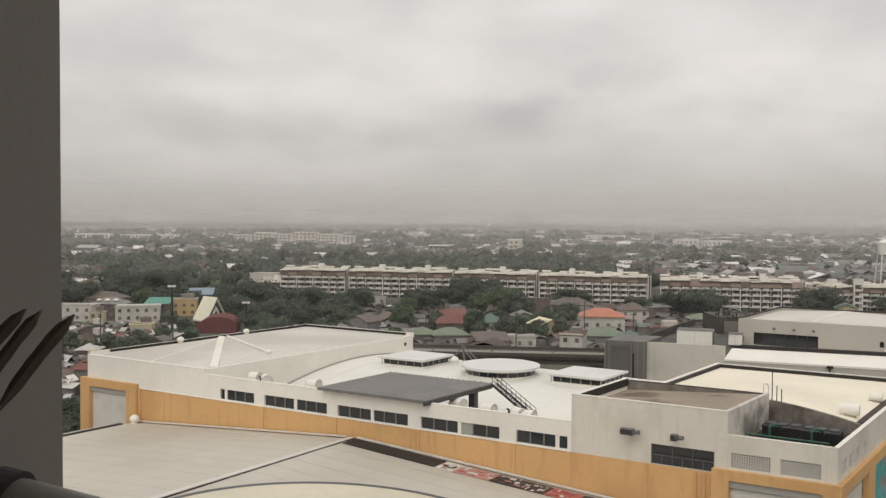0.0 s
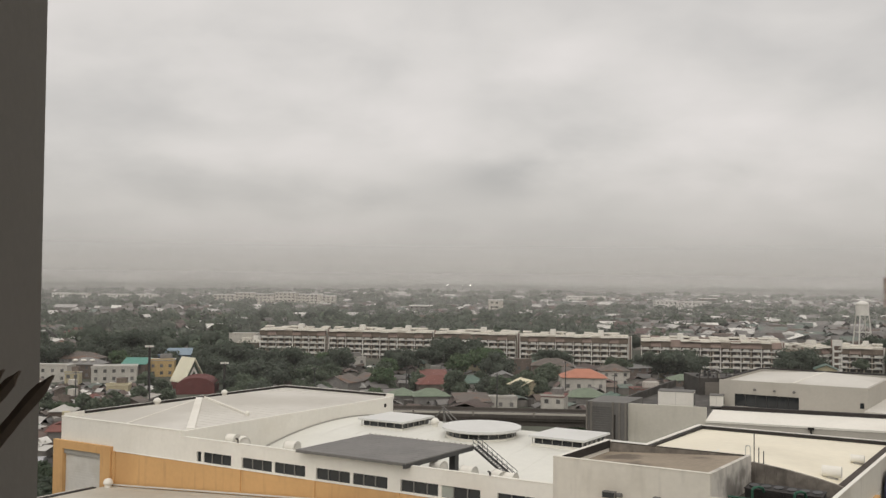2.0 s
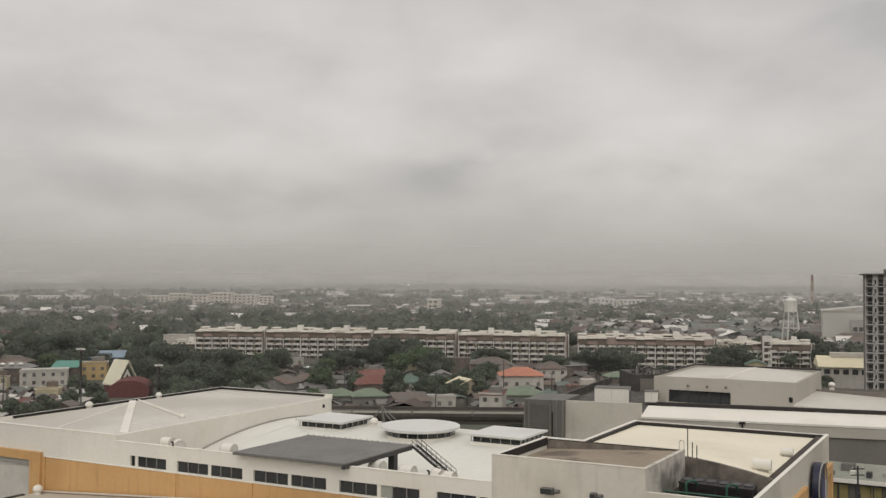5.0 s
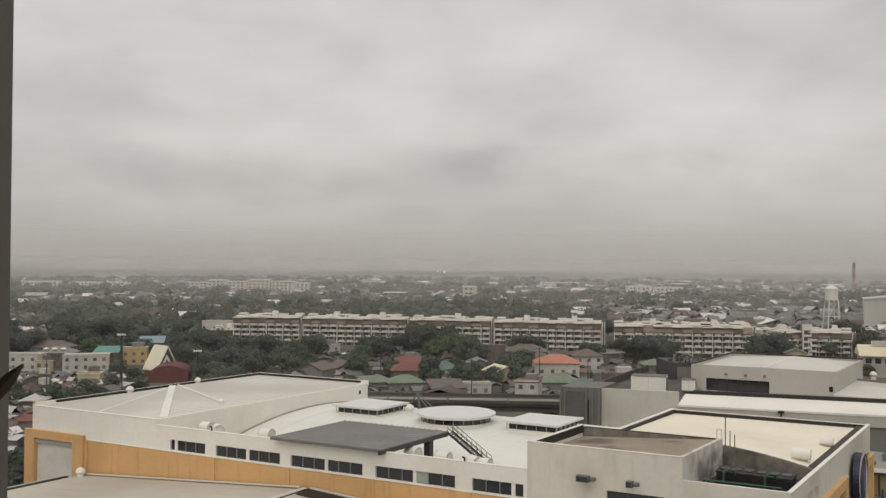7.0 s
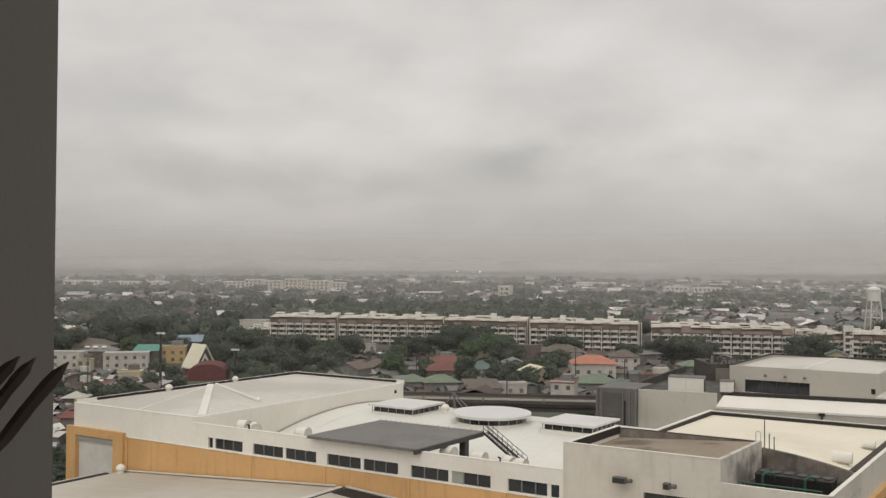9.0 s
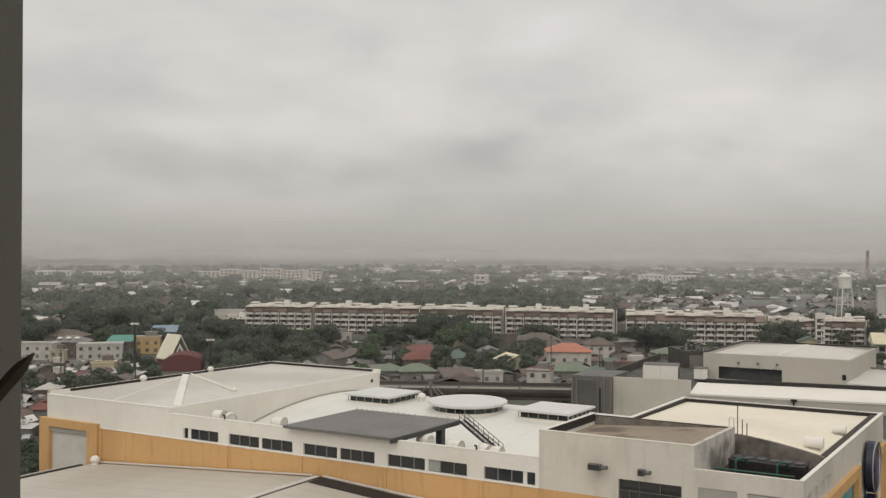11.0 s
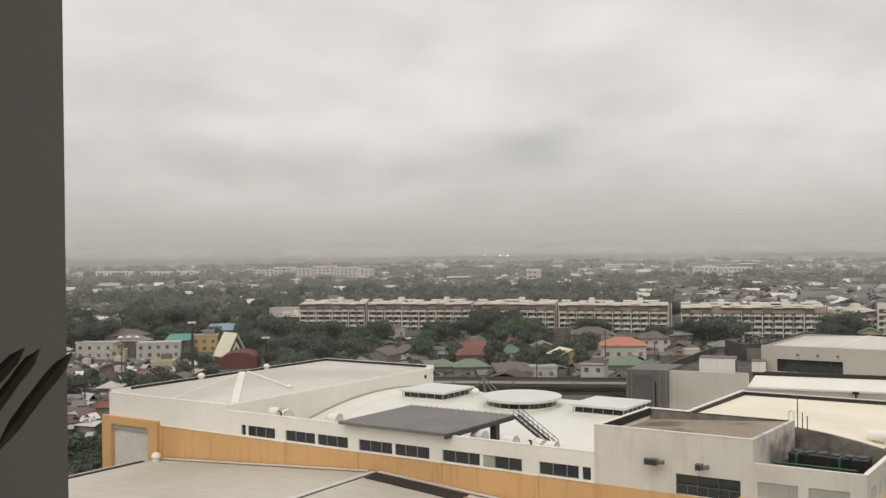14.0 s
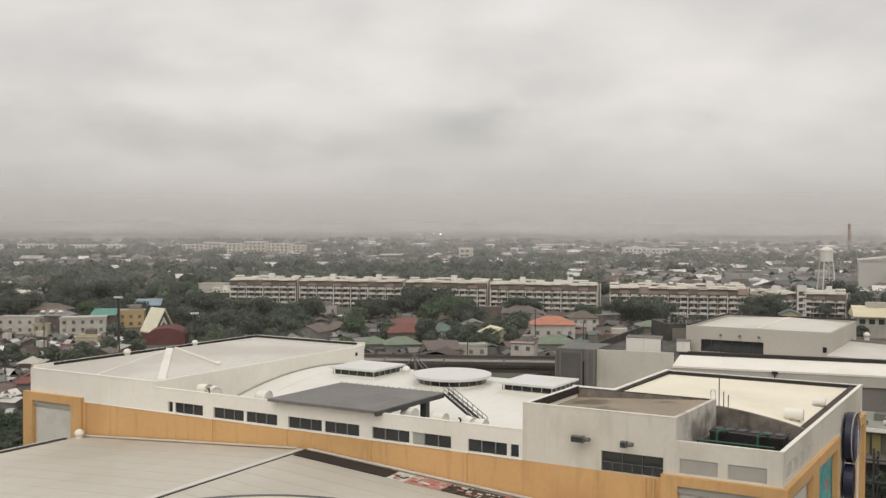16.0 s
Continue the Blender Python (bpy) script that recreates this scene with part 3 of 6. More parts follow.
# ---- plant in the well ----
def cooling_unit(m):
    t = thing("cooling_unit", "dark boxy rooftop cooling unit with green pipework", "cooling unit", m)
    part("body", box(B(), (-2.5, -1.3, 0.25), (2.5, 1.3, 2.35)), STEEL, t)
    part("top_frame", box(B(), (-2.6, -1.4, 2.35), (2.6, 1.4, 2.5)), DARK, t)
    for k in range(3):
        part("fan_guard", tube(B(), (-1.65 + k * 1.65, 0, 2.5), (-1.65 + k * 1.65, 0, 2.7), 0.66, 18), STEEL, t)
    for k in range(13):
        part("louvre", box(B(), (-2.4, -1.36, 0.4 + k * 0.14), (2.4, -1.31, 0.46 + k * 0.14)), DARK, t)
    for x in (-2.2, 2.2):
        for y in (-1.0, 1.0):
            part("foot", box(B(), (x - 0.15, y - 0.15, 0), (x + 0.15, y + 0.15, 0.26)), STEEL, t)
    return t


def bent_pipe(bm, pts, r):
    for a, b in zip(pts, pts[1:]):
        tube(bm, a, b, r, 8)
    for p in pts[1:-1]:
        dome(bm, p, r, seg=8, rings=3, low=-1.5)
    return bm


for u, v in ((86.3, 7.4), (89.7, 7.2)):
    p = MALL @ Vector((u + 1.7, v, 21.6))
    cooling_unit(pose(p.x, p.y, p.z, 0, 0, -31.3) @ Matrix.Diagonal((0.66, 1, 0.52, 1)))
pipes = thing("pipework", "green painted chilled-water pipes bent over the cooling units", "pipe", MALL @ Vector((89, 4.5, 21.6)))
for u in (87.6, 91.2):
    pts = [MALL @ Vector(q) for q in ((u, 4.4, 21.6), (u, 4.4, 23.1), (u + 0.1, 4.5, 23.3), (u + 0.4, 4.8, 23.38), (u + 0.65, 5.2, 23.25), (u + 0.7, 5.6, 22.8))]
    mpart("pipe", bent_pipe(B(), pts, 0.12), GREEN_PIPE, parent=pipes)
a, b = MALL @ Vector((86.2, 2.0, 22.85)), MALL @ Vector((93.2, 2.0, 22.85))
mpart("pipe", tube(B(), a, b, 0.08, 8), GREEN_PIPE, parent=pipes)
for u in (86.5, 89.5, 92.5):
    mpart("pipe_stand", mbox((u, 2.0, 21.6), (u + 0.15, 2.15, 22.76)), STEEL, parent=pipes)

# ---- canopy, its stair, vents ----
canopy = thing("roof_canopy", "dark grey sheet canopy on steel posts over the roof", "canopy", MALL @ Vector((47.5, 5.5, 19.9)))
mpart("sheet", mbox((40.3, -1.0, 22.68), (54.6, 12.0, 22.8)), PANEL, parent=canopy)
for k in range(13):
    v = -0.9 + k * 1.07
    mpart("sheet_rib", mbox((40.3, v, 22.8), (54.6, v + 0.05, 22.812)), PANEL, parent=canopy)
mpart("end_beam", mbox((54.3, -1.0, 22.22), (54.6, 12.0, 22.68)), STEEL, parent=canopy)
mpart("edge_beam", mbox((40.3, -1.0, 22.5), (54.3, -0.85, 22.68)), LOUVRE, parent=canopy)
for k in range(9):
    u = 41.0 + k * 1.6  # brackets under the front edge
    mpart("bracket", prism(B(), [(-0.9, 22.5), (-0.1, 22.5), (-0.1, 22.25)], u, u + 0.1, 0, MALL), LOUVRE, parent=canopy)
for u, v in ((53.6, 8.6), (41.2, 8.6), (53.6, 1.2), (41.2, 1.2)):
    mpart("post", mbox((u, v, 19.0 if v > 8 else 19.9), (u + 0.75, v + 0.75, 22.68)), STEEL, parent=canopy)
for k in range(20):
    p = MALL @ Vector((40.4 + k * 0.74, 12.0 if k % 2 else 11.9, 22.8))
    mpart("edge_clip", box(B(), (p.x - 0.12, p.y - 0.12, p.z), (p.x + 0.12, p.y + 0.12, p.z + 0.14)), GRILLE, parent=canopy)

stair = thing("roof_stair", "dark steel roof stair with handrails", "stair", MALL @ Vector((59, 11, 19)))
S0, S1 = Vector((54.8, 11.6, 22.7)), Vector((61.0, 9.4, 19.9))
mpart("landing", mbox((61.0, 8.6, 19.75), (63.4, 10.6, 19.85)), STEEL, parent=stair)
for u, v in ((61.1, 8.7), (63.2, 8.7), (61.1, 10.4), (63.2, 10.4)):
    mpart("landing_leg", mbox((u, v, 17.0), (u + 0.1, v + 0.1, 19.75)), STEEL, parent=stair)
for off in (0, 1.0):
    o = Vector((0, off, 0))
    mpart("stringer", bar_between(B(), S0 + o - Vector((0, 0, 0.15)), S1 + o - Vector((0, 0, 0.15)), 0.08, 0.3), STEEL, parent=stair)
    for h in (0.55, 1.0):
        mpart("handrail", tube(B(), MALL @ (S0 + o + Vector((0, 0, h))), MALL @ (S1 + o + Vector((0, 0, h))), 0.035, 6), STEEL, parent=stair)
    for k in range(9):
        q = MALL @ (S0.lerp(S1, k / 8) + o)
        mpart("baluster", tube(B(), q, q + Vector((0, 0, 1.0)), 0.03, 6), STEEL, parent=stair)
for k in range(19):
    q = S0.lerp(S1, (k + 0.5) / 19)
    mpart("tread", mbox((q.x - 0.13, q.y + 0.04, q.z), (q.x + 0.13, q.y + 0.96, q.z + 0.05)), STEEL, parent=stair)


def turbine_vent(p, r, group="roof vents"):
    t = thing("roof_vent", "white round roof vent on a short neck", "vent", p, group)
    part("neck", tube(B(), (0, 0, -r * 2.1), (0, 0, 0), r * 0.7, 14), WHITE, t)
    part("cap", dome(B(), (0, 0, 0.05), r, r * 0.9, 16, 6), WHITE, t, smooth=True)
    for k in range(10):
        a = k * math.tau / 10
        part("vane", tube(B(), (r * 0.99 * math.cos(a), r * 0.99 * math.sin(a), 0.0), (r * 0.66 * math.cos(a + 0.3), r * 0.66 * math.sin(a + 0.3), r * 0.72), 0.03, 4), WHITE, t)
    return t


def cowl_vent(p, r, yaw):
    """A fat drum on a neck, open towards the front."""
    t = thing("roof_cowl", "white drum-shaped roof ventilation cowl on a square neck", "vent", pose(p.x, p.y, p.z, 0, 0, yaw), "roof cowls")
    part("neck", box(B(), (-r * 0.6, -r * 0.6, -1.6), (r * 0.6, r * 0.6, 0)), WHITE, t)
    part("drum", tube(B(), (-r * 1.15, 0, 0.1), (r * 1.15, 0, 0.1), r, 22), WHITE, t)
    for x in (-r * 1.15, r * 1.05):
        part("rim", tube(B(), (x, 0, 0.1), (x + r * 0.1, 0, 0.1), r * 1.07, 22), GRILLE, t)
    part("opening", tube(B(), (r * 1.155, 0, 0.1), (r * 1.19, 0, 0.1), r * 0.8, 18), GRILLE, t)


for u, v, z, r, yaw in ((24.2, 6, 21.5, 0.74, -35), (26.0, 6, 21.35, 0.74, -70), (33.6, 6, 21.5, 0.76, -30), (54.6, 5, 21.6, 0.72, -40), (58.3, 5, 21.4, 0.74, -35),
                        (62.0, 5, 21.4, 0.7, -60), (63.1, 5, 21.3, 0.7, -35)):
    cowl_vent(MALL @ Vector((u, v, z - 0.2)), r * 0.92, yaw)
for u, v, z, r in ((0.6, 15.0, 23.45, 0.55), (0.5, 28.0, 23.45, 0.5), (18.4, 14.4, 23.2, 0.35), (36.6, 31.5, 21.55, 0.6)):
    turbine_vent(MALL @ Vector((u, v, z)), r)
# horizontal drum vents on the cream roof
for u, v, size in ((92.1, 14.8, 0.55), (92.5, 25.0, 0.42)):
    t = thing("drum_vent", "white cylindrical roof fan lying on the cream roof", "vent", MALL @ Vector((u, v, 22.55 + (cream_z(u) - 22.55) * (1 - (v - 12.6) / 27.4) ** 0.8)))
    d = az(121.3)
    mpart("drum", tube(B(), t.location + Vector((0, 0, size + 0.1)) - d * size * 1.6, t.location + Vector((0, 0, size + 0.1)) + d * size * 1.6, size, 20), WHITE, parent=t, smooth=False)
    mpart("cradle", box(B(), (t.location.x - 0.5, t.location.y - 0.3, t.location.z - 0.25), (t.location.x + 0.5, t.location.y + 0.3, t.location.z + 0.2)), GREY_WALL, parent=t)
# mast and hoops at the block's corner
mast = thing("roof_mast", "thin steel mast beside a ladder hoop on the roof", "mast", MALL @ Vector((85.1, 12.0, 24.75)))
for (u, v, h) in ((85.5, 12.4, 2.3), (85.95, 12.4, 0.9), (86.4, 12.4, 0.6)):
    q = MALL @ Vector((u, v, 23.7))
    mpart("rod", tube(B(), q, q + Vector((0, 0, h + 1.0)), 0.05, 6), STEEL, parent=mast)
pts = [MALL @ Vector(q) for q in ((84.8, 12.0, 24.4), (84.8, 12.0, 25.6), (84.9, 12.0, 25.75), (85.15, 12.0, 25.75), (85.25, 12.0, 25.6), (85.25, 12.0, 24.4))]
mpart("hoop", bent_pipe(B(), pts, 0.05), GRILLE, parent=mast)
# small rain pipes poking from parapets
for u, v, z in ((30.7, 0.2, 22.4), (63.7, 0.1, 22.3)):
    q = MALL @ Vector((u, v, z))
    t = thing("vent_pipe", "short dark bent vent pipe on the parapet", "pipe", q)
    part("pipe", bent_pipe(B(), [(0, 0, 0), (0, 0, 0.45), (-0.2, -0.15, 0.55)], 0.09), DARK, t)
# floodlights on the tall block
for u, w in ((76.6, 0.75), (80.9, 0.35)):
    q = MALL @ Vector((u, -0.05, 22.35))
    t = thing("wall_floodlight", "dark bracketed wall floodlight on the white block", "floodlight", pose(q.x, q.y, q.z, 0, 0, -31.3))
    part("arm", box(B(), (-0.08, -0.7, -0.05), (0.08, 0, 0.05)), STEEL, t)
    part("housing", box(B(), (-w, -1.2, -0.28), (w * 0.6, -0.6, 0.28)), LOUVRE, t)
    part("lens", box(B(), (-w + 0.06, -1.24, -0.22), (w * 0.6 - 0.06, -1.2, 0.22)), GLASS, t)
    part("side_lamp", tube(B(), (w * 0.6 + 0.1, -0.8, 0), (w * 0.6 + 0.55, -0.9, 0.05), 0.2, 12), LOUVRE, t)

# ---- skylights ----
def box_skylight(u0, u1, v0, v1):
    t = thing("box_skylight", "flat white skylight box on short posts", "skylight", MALL @ Vector(((u0 + u1) / 2, (v0 + v1) / 2, 21.3)), "roof skylights")
    mpart("lid", mbox((u0, v0, 21.82), (u1, v1, 22.07)), LID, parent=t)
    mpart("lid_rim", mbox((u0 + 0.3, v0 + 0.3, 21.7), (u1 - 0.3, v1 - 0.3, 21.82)), GRILLE, parent=t)
    mpart("glazing", mbox((u0 + 0.6, v0 + 0.6, 20.4), (u1 - 0.6, v1 - 0.6, 21.7)), GLASS, parent=t)
    for k in range(6):
        u = u0 + 0.35 + k * (u1 - u0 - 0.85) / 5
        mpart("post", mbox((u, v0 + 0.42, 20.8), (u + 0.08, v0 + 0.5, 21.7)), GREY_WALL, parent=t)
        v = v0 + 0.35 + k * (v1 - v0 - 0.85) / 5
        mpart("post", mbox((u1 - 0.5, v, 20.8), (u1 - 0.42, v + 0.08, 21.7)), GREY_WALL, parent=t)
    mpart("curb", mbox((u0 + 0.3, v0 + 0.3, 18.6), (u1 - 0.3, v1 - 0.3, 21.02)), WHITE, parent=t)


box_skylight(27.6, 35.2, 26.0, 33.5)
box_skylight(53.9, 61.5, 26.0, 33.5)
cen = MALL @ Vector((45.4, 29.1, 0))
t = thing("round_skylight", "large round white skylight drum on the vault", "skylight", cen + Vector((0, 0, 21.3)), "roof skylights")
mpart("lid", tube(B(), cen + Vector((0, 0, 21.78)), cen + Vector((0, 0, 22.08)), 5.3, 56), LID, parent=t)
mpart("lid_rim", tube(B(), cen + Vector((0, 0, 21.66)), cen + Vector((0, 0, 21.78)), 5.0, 56), GRILLE, parent=t)
mpart("curb", tube(B(), cen + Vector((0, 0, 18.8)), cen + Vector((0, 0, 20.98)), 4.75, 48), WHITE, parent=t)
mpart("glazing", tube(B(), cen + Vector((0, 0, 20.6)), cen + Vector((0, 0, 21.66)), 4.5, 48), GLASS, parent=t)
for k in range(22):
    a = k * math.tau / 22
    q = cen + Vector((4.62 * math.cos(a), 4.62 * math.sin(a), 20.9))
    mpart("post", tube(B(), q, q + Vector((0, 0, 0.78)), 0.045, 6), GREY_WALL, parent=t)
# lattice frame behind the roof edge
t = thing("antenna_frame", "small steel lattice frame at the roof edge", "antenna frame", MALL @ Vector((34.4, 36.5, 21.0)))
for a, b in (((32.8, 36.2, 20.5), (34.8, 36.4, 23.0)), ((35.4, 36.2, 20.5), (34.6, 36.4, 23.0)), ((34.2, 37.4, 20.5), (34.7, 36.4, 23.0)), ((34.7, 36.4, 23.0), (37.8, 36.0, 20.9)), ((34.7, 36.4, 22.6), (36.8, 36.2, 20.7))):
    mpart("strut", tube(B(), MALL @ Vector(a), MALL @ Vector(b), 0.09, 6), LOUVRE, parent=t)

# ---- the lower hall in front ----
hall = thing("low_hall", "low hall with a pale ribbed metal gable roof", "building", MALL @ Vector((45, -20, 0)))
def hall_z(u):
    return 17.55 - abs(u - 45.5) * 0.0684


HV0, HV1 = -46.0, -0.45
mpart("wall", prism(B(), [(10.2, 14.7), (45.5, 17.1), (81.5, 14.6), (81.5, 0), (10.2, 0)], HV0 + 0.5, HV1, 1, MALL), GREY_WALL, parent=hall)
HALL_ROOF = mat("pale_ribbed_roof", (0.50, 0.47, 0.405), 0.55, 0.06, 0.04, 0.5, 0.01, stain=((0.39, 0.355, 0.29), 0.05, 0.5, 0.5))
slope = []
for a, b in ((9.6, 45.5), (45.5, 82.0)):
    slope.append(mpart("roof_slope", prism(B(), [(a, hall_z(a)), (b, hall_z(b)), (b, hall_z(b) - 0.3), (a, hall_z(a) - 0.3)], HV0, HV1, 1, MALL), HALL_ROOF, "weathered ribbed metal roof slope", parent=hall))
for s, (a, b) in enumerate(((9.6, 45.4), (45.7, 82.0))):
    for k in range(16):
        v = HV1 - 1.9 - k * 2.8
        mpart("roof_rib", bar_between(B(), (a + 0.1, v, hall_z(a)), (b, v, hall_z(b)), 0.1, 0.018), HALL_ROOF, parent=slope[s])
mpart("ridge_cap", bar_between(B(), (44.6, HV1, 17.5), (46.6, HV0, 17.5), 0.7, 0.14), GRILLE, "pale ridge cap", parent=hall)
# black bar painting in the shadow line along the ridge cap
mpart("ridge_shadow_gap", bar_between(B(), (45.1, HV1, 17.5), (47.1, HV0, 17.5), 0.14, 0.1), DARK, parent=hall)
mpart("eave_gutter", mbox((9.2, HV0, 14.85), (9.75, -2.2, 15.22)), DARK, "black eave gutter", parent=hall)
mpart("eave_coping", mbox((9.0, HV0, 15.1), (9.2, -2.2, 15.3)), GRILLE, parent=hall)
mpart("wall_capping", bar_between(B(), (10.0, -0.5, 15.25), (44.0, -0.5, 17.6), 0.35, 0.12), GRILLE, parent=hall)
mpart("wall_capping", bar_between(B(), (45.5, -0.5, 17.65), (80.0, -0.5, 15.35), 0.35, 0.14), GRILLE, parent=hall)
mpart("open_gutter", bar_between(B(), (45.55, -1.9, hall_z(45.55) + 0.02), (57.2, -2.1, hall_z(57.2) + 0.02), 2.4, 0.07), DARK, "black bitumen strip", parent=hall)
turbine_vent(MALL @ Vector((10.9, -1.4, 15.75)), 0.6)
# round painted emblem on the roof: rings and a disc, in plain colours
def roof_ring(name, cu, cv, r0, r1, lift, material, label):
    bm = B()
    n = 96
    rings = []
    for r in (r0, r1):
        row = []
        for k in range(n):
            a = k * math.tau / n
            u, v = cu + r * math.cos(a), cv + r * math.sin(a)
            row.append((u, v))
        rings.append(row)
    top = [[bm.verts.new(MALL @ Vector((u, v, hall_z(max(u, 45.5)) + lift))) for u, v in row] for row in rings]
    if r0 > 0:
        for k in range(n):
            j = (k + 1) % n
            bm.faces.new((top[0][k], top[0][j], top[1][j], top[1][k]))
    else:
        bmesh.ops.delete(bm, geom=top[0], context="VERTS")
        bm.faces.new(top[1])
    return mpart(name, bm, material, label, parent=hall)


PAINT_PALE = mat("pale_yellow_roof_paint", (0.58, 0.54, 0.42), 0.5, 0.06, 0.1, 1, 0)
PAINT_CHAR = mat("charcoal_roof_paint", (0.09, 0.09, 0.095), 0.5, 0.1, 0.2, 2, 0)
PAINT_ICE = mat("pale_blue_roof_paint", (0.45, 0.52, 0.58), 0.5, 0.06, 0.2, 2, 0)
CU, CV = 63.8, -27.6
roof_ring("painted_ring", CU, CV, 16.6, 17.2, 0.055, PAINT_CHAR, "charcoal painted ring")
roof_ring("painted_ring", CU, CV, 11.3, 16.6, 0.045, PAINT_PALE, "pale yellow painted band")
DU, DV = 63.6, -18.2
roof_ring("painted_ring", DU, DV, 5.2, 5.65, 0.05, PAINT_ICE, "pale blue painted rim")
roof_ring("painted_disc", DU, DV, 2.9, 5.2, 0.06, BLUE, "thick blue painted ring")
roof_ring("painted_disc", DU, DV, 0, 2.9, 0.065, PAINT_ICE, "pale painted disc centre")
bm = B()
leaf = [bm.verts.new(MALL @ Vector((u, v, hall_z(u) + 0.06))) for u, v in ((54.4, -21.5), (51.4, -23.6), (48.4, -26.8), (51.5, -29.5), (54.5, -27.6), (56.5, -25.0))]
bm.faces.new(leaf)
mpart("painted_leaf", bm, PAINT_CHAR, "charcoal painted leaf shape", parent=hall)
# heap of dismantled sign panels along the wall
SCRAP = [mat("red_sign_panel", (0.40, 0.115, 0.095), 0.5, 0.1, 1, 4, 0), mat("white_sign_panel", (0.62, 0.6, 0.55), 0.5, 0.1, 1, 4, 0),
         mat("brown_sign_panel", (0.06, 0.045, 0.04), 0.6, 0.1, 1, 4, 0), mat("pink_sign_panel", (0.46, 0.235, 0.20), 0.5, 0.1, 1, 4, 0)]
heap = thing("sign_panel_heap", "heap of dismantled red white and brown sign panels", "sign panels", MALL @ Vector((66, -2, 16)))
RUNS = ((57.4, 59.4, 1, (3, 1, 2)), (59.4, 63.6, 3, (0, 1, 1, 3)), (63.6, 69.4, 2, (1, 1, 3, 2)), (69.4, 72.6, 0, (0, 3, 1)), (72.6, 76.0, 2, (1, 3, 0)))
for ua, ub, back, bits in RUNS:
    mpart("backing_sheet", bar_between(B(), (ua, -2.2, hall_z(ua) + 0.02), (ub - 0.06, -2.2, hall_z(ub) + 0.02), 2.5, 0.05), SCRAP[back], parent=heap)
    for k in range(int((ub - ua) * 5.5)):
        u, v = rng.uniform(ua + 0.3, ub - 0.3), -2.2 + rng.uniform(-1.0, 1.0)
        q = MALL @ Vector((u, v, hall_z(u) + 0.075 + rng.uniform(0, 0.05)))
        bm = box(B(), (-rng.uniform(0.12, 0.5), -rng.uniform(0.06, 0.16), 0), (rng.uniform(0.12, 0.5), rng.uniform(0.06, 0.16), 0.035),
                 pose(q.x, q.y, q.z, 0, 3.9, rng.choice((-31, -31, 59, -31 + rng.uniform(-25, 25)))))
        mpart("sign_panel", bm, SCRAP[rng.choice(bits)], parent=heap)

# ---- rear wing of the mall ----
REAR = frame_at((51.7, 167.4, 0), 111.0, 30)
DARK_WALL = mat("sooty_grey_wall", (0.20, 0.19, 0.17), 0.85, 0.08, 0.12, 2, 0.01, streak=0.2)
wing = thing("rear_mall_wing", "grey rear mall wing with white fascia and rooftop plant", "building", (80, 180, 0))


def rpart(name, lo, hi, material, label="", parent=None):
    return mpart(name, box(B(), lo, hi, REAR), material, label, parent or wing)


rpart("wall", (-15.0, 0, 0), (-1.2, 0.5, 19.1), mat("pale_grey_render", (0.56, 0.535, 0.465), 0.85, 0.06, 0.12, 2, 0.01, streak=0.25, stain=((0.38, 0.36, 0.30), 0.1, 0.55, 0.4)), "long off-white wall")
SERVICE = mat("dark_service_roof", (0.085, 0.08, 0.073), 0.8, 0.2, 0.3, 2, 0.01, stain=((0.16, 0.15, 0.135), 0.25, 0.53, 0.6))
rpart("service_roof", (-15.0, 0.5, 0), (-1.2, 26, 16.4), SERVICE, "dark flat service roof")
rpart("wall", (-1.2, 0, 0), (70, 40, 15.6), DARK_WALL, "weathered grey wall under the fascia")
mpart("fascia", prism(B(), [(-0.5, 16.5), (-0.5, 16.85), (5.5, 18.1), (5.5, 16.5)], -1.2, 70, 0, REAR), WHITE, "white sloping fascia roof", parent=wing)
rpart("fascia_soffit", (-1.2, -0.02, 15.6), (70, 5.5, 16.5), DARK)
rpart("wall_band", (-1.2, -0.4, 14.7), (70, -0.03, 16.46), OFF_WHITE, "pale grey wall band under the fascia")
rpart("gutter", (0.2, 5.5, 17.2), (70, 6.5, 18.75), DARK, "black gutter line")
rpart("deck_roof", (-1.2, 6.3, 15.6), (70, 46, 16.9), ROOF_GREY)
for u in (16.3,):
    rpart("downpipe", (u - 0.12, -0.7, 9), (u + 0.12, -0.5, 16.6), DARK)
    rpart("hopper", (u - 0.5, -0.8, 16.3), (u + 0.5, -0.5, 16.7), DARK)
for k in range(12):
    rpart("wall_joint", (-1.2 + k * 6, -0.03, 0), (-1.1 + k * 6, 0.0, 15.6), LOUVRE)
# louvred tower
tw = rpart("louvred_tower", (-22.4, -1.0, 0), (-15.0, 9.0, 19.2), LOUVRE, "grey louvred stair tower")
for k in range(24):
    rpart("louvre", (-21.4, -1.14, 8.6 + k * 0.42), (-17.8, -1.0, 8.8 + k * 0.42), LOUVRE, parent=tw)
for u in (-22.4, -21.6, -17.6, -16.4, -15.3):
    rpart("pilaster", (u, -1.25, 0), (u + 0.3, -1.0, 19.3), CONC, parent=tw)
rpart("downpipe", (-17.2, -1.2, 6), (-17.0, -1.0, 17), DARK, parent=tw)
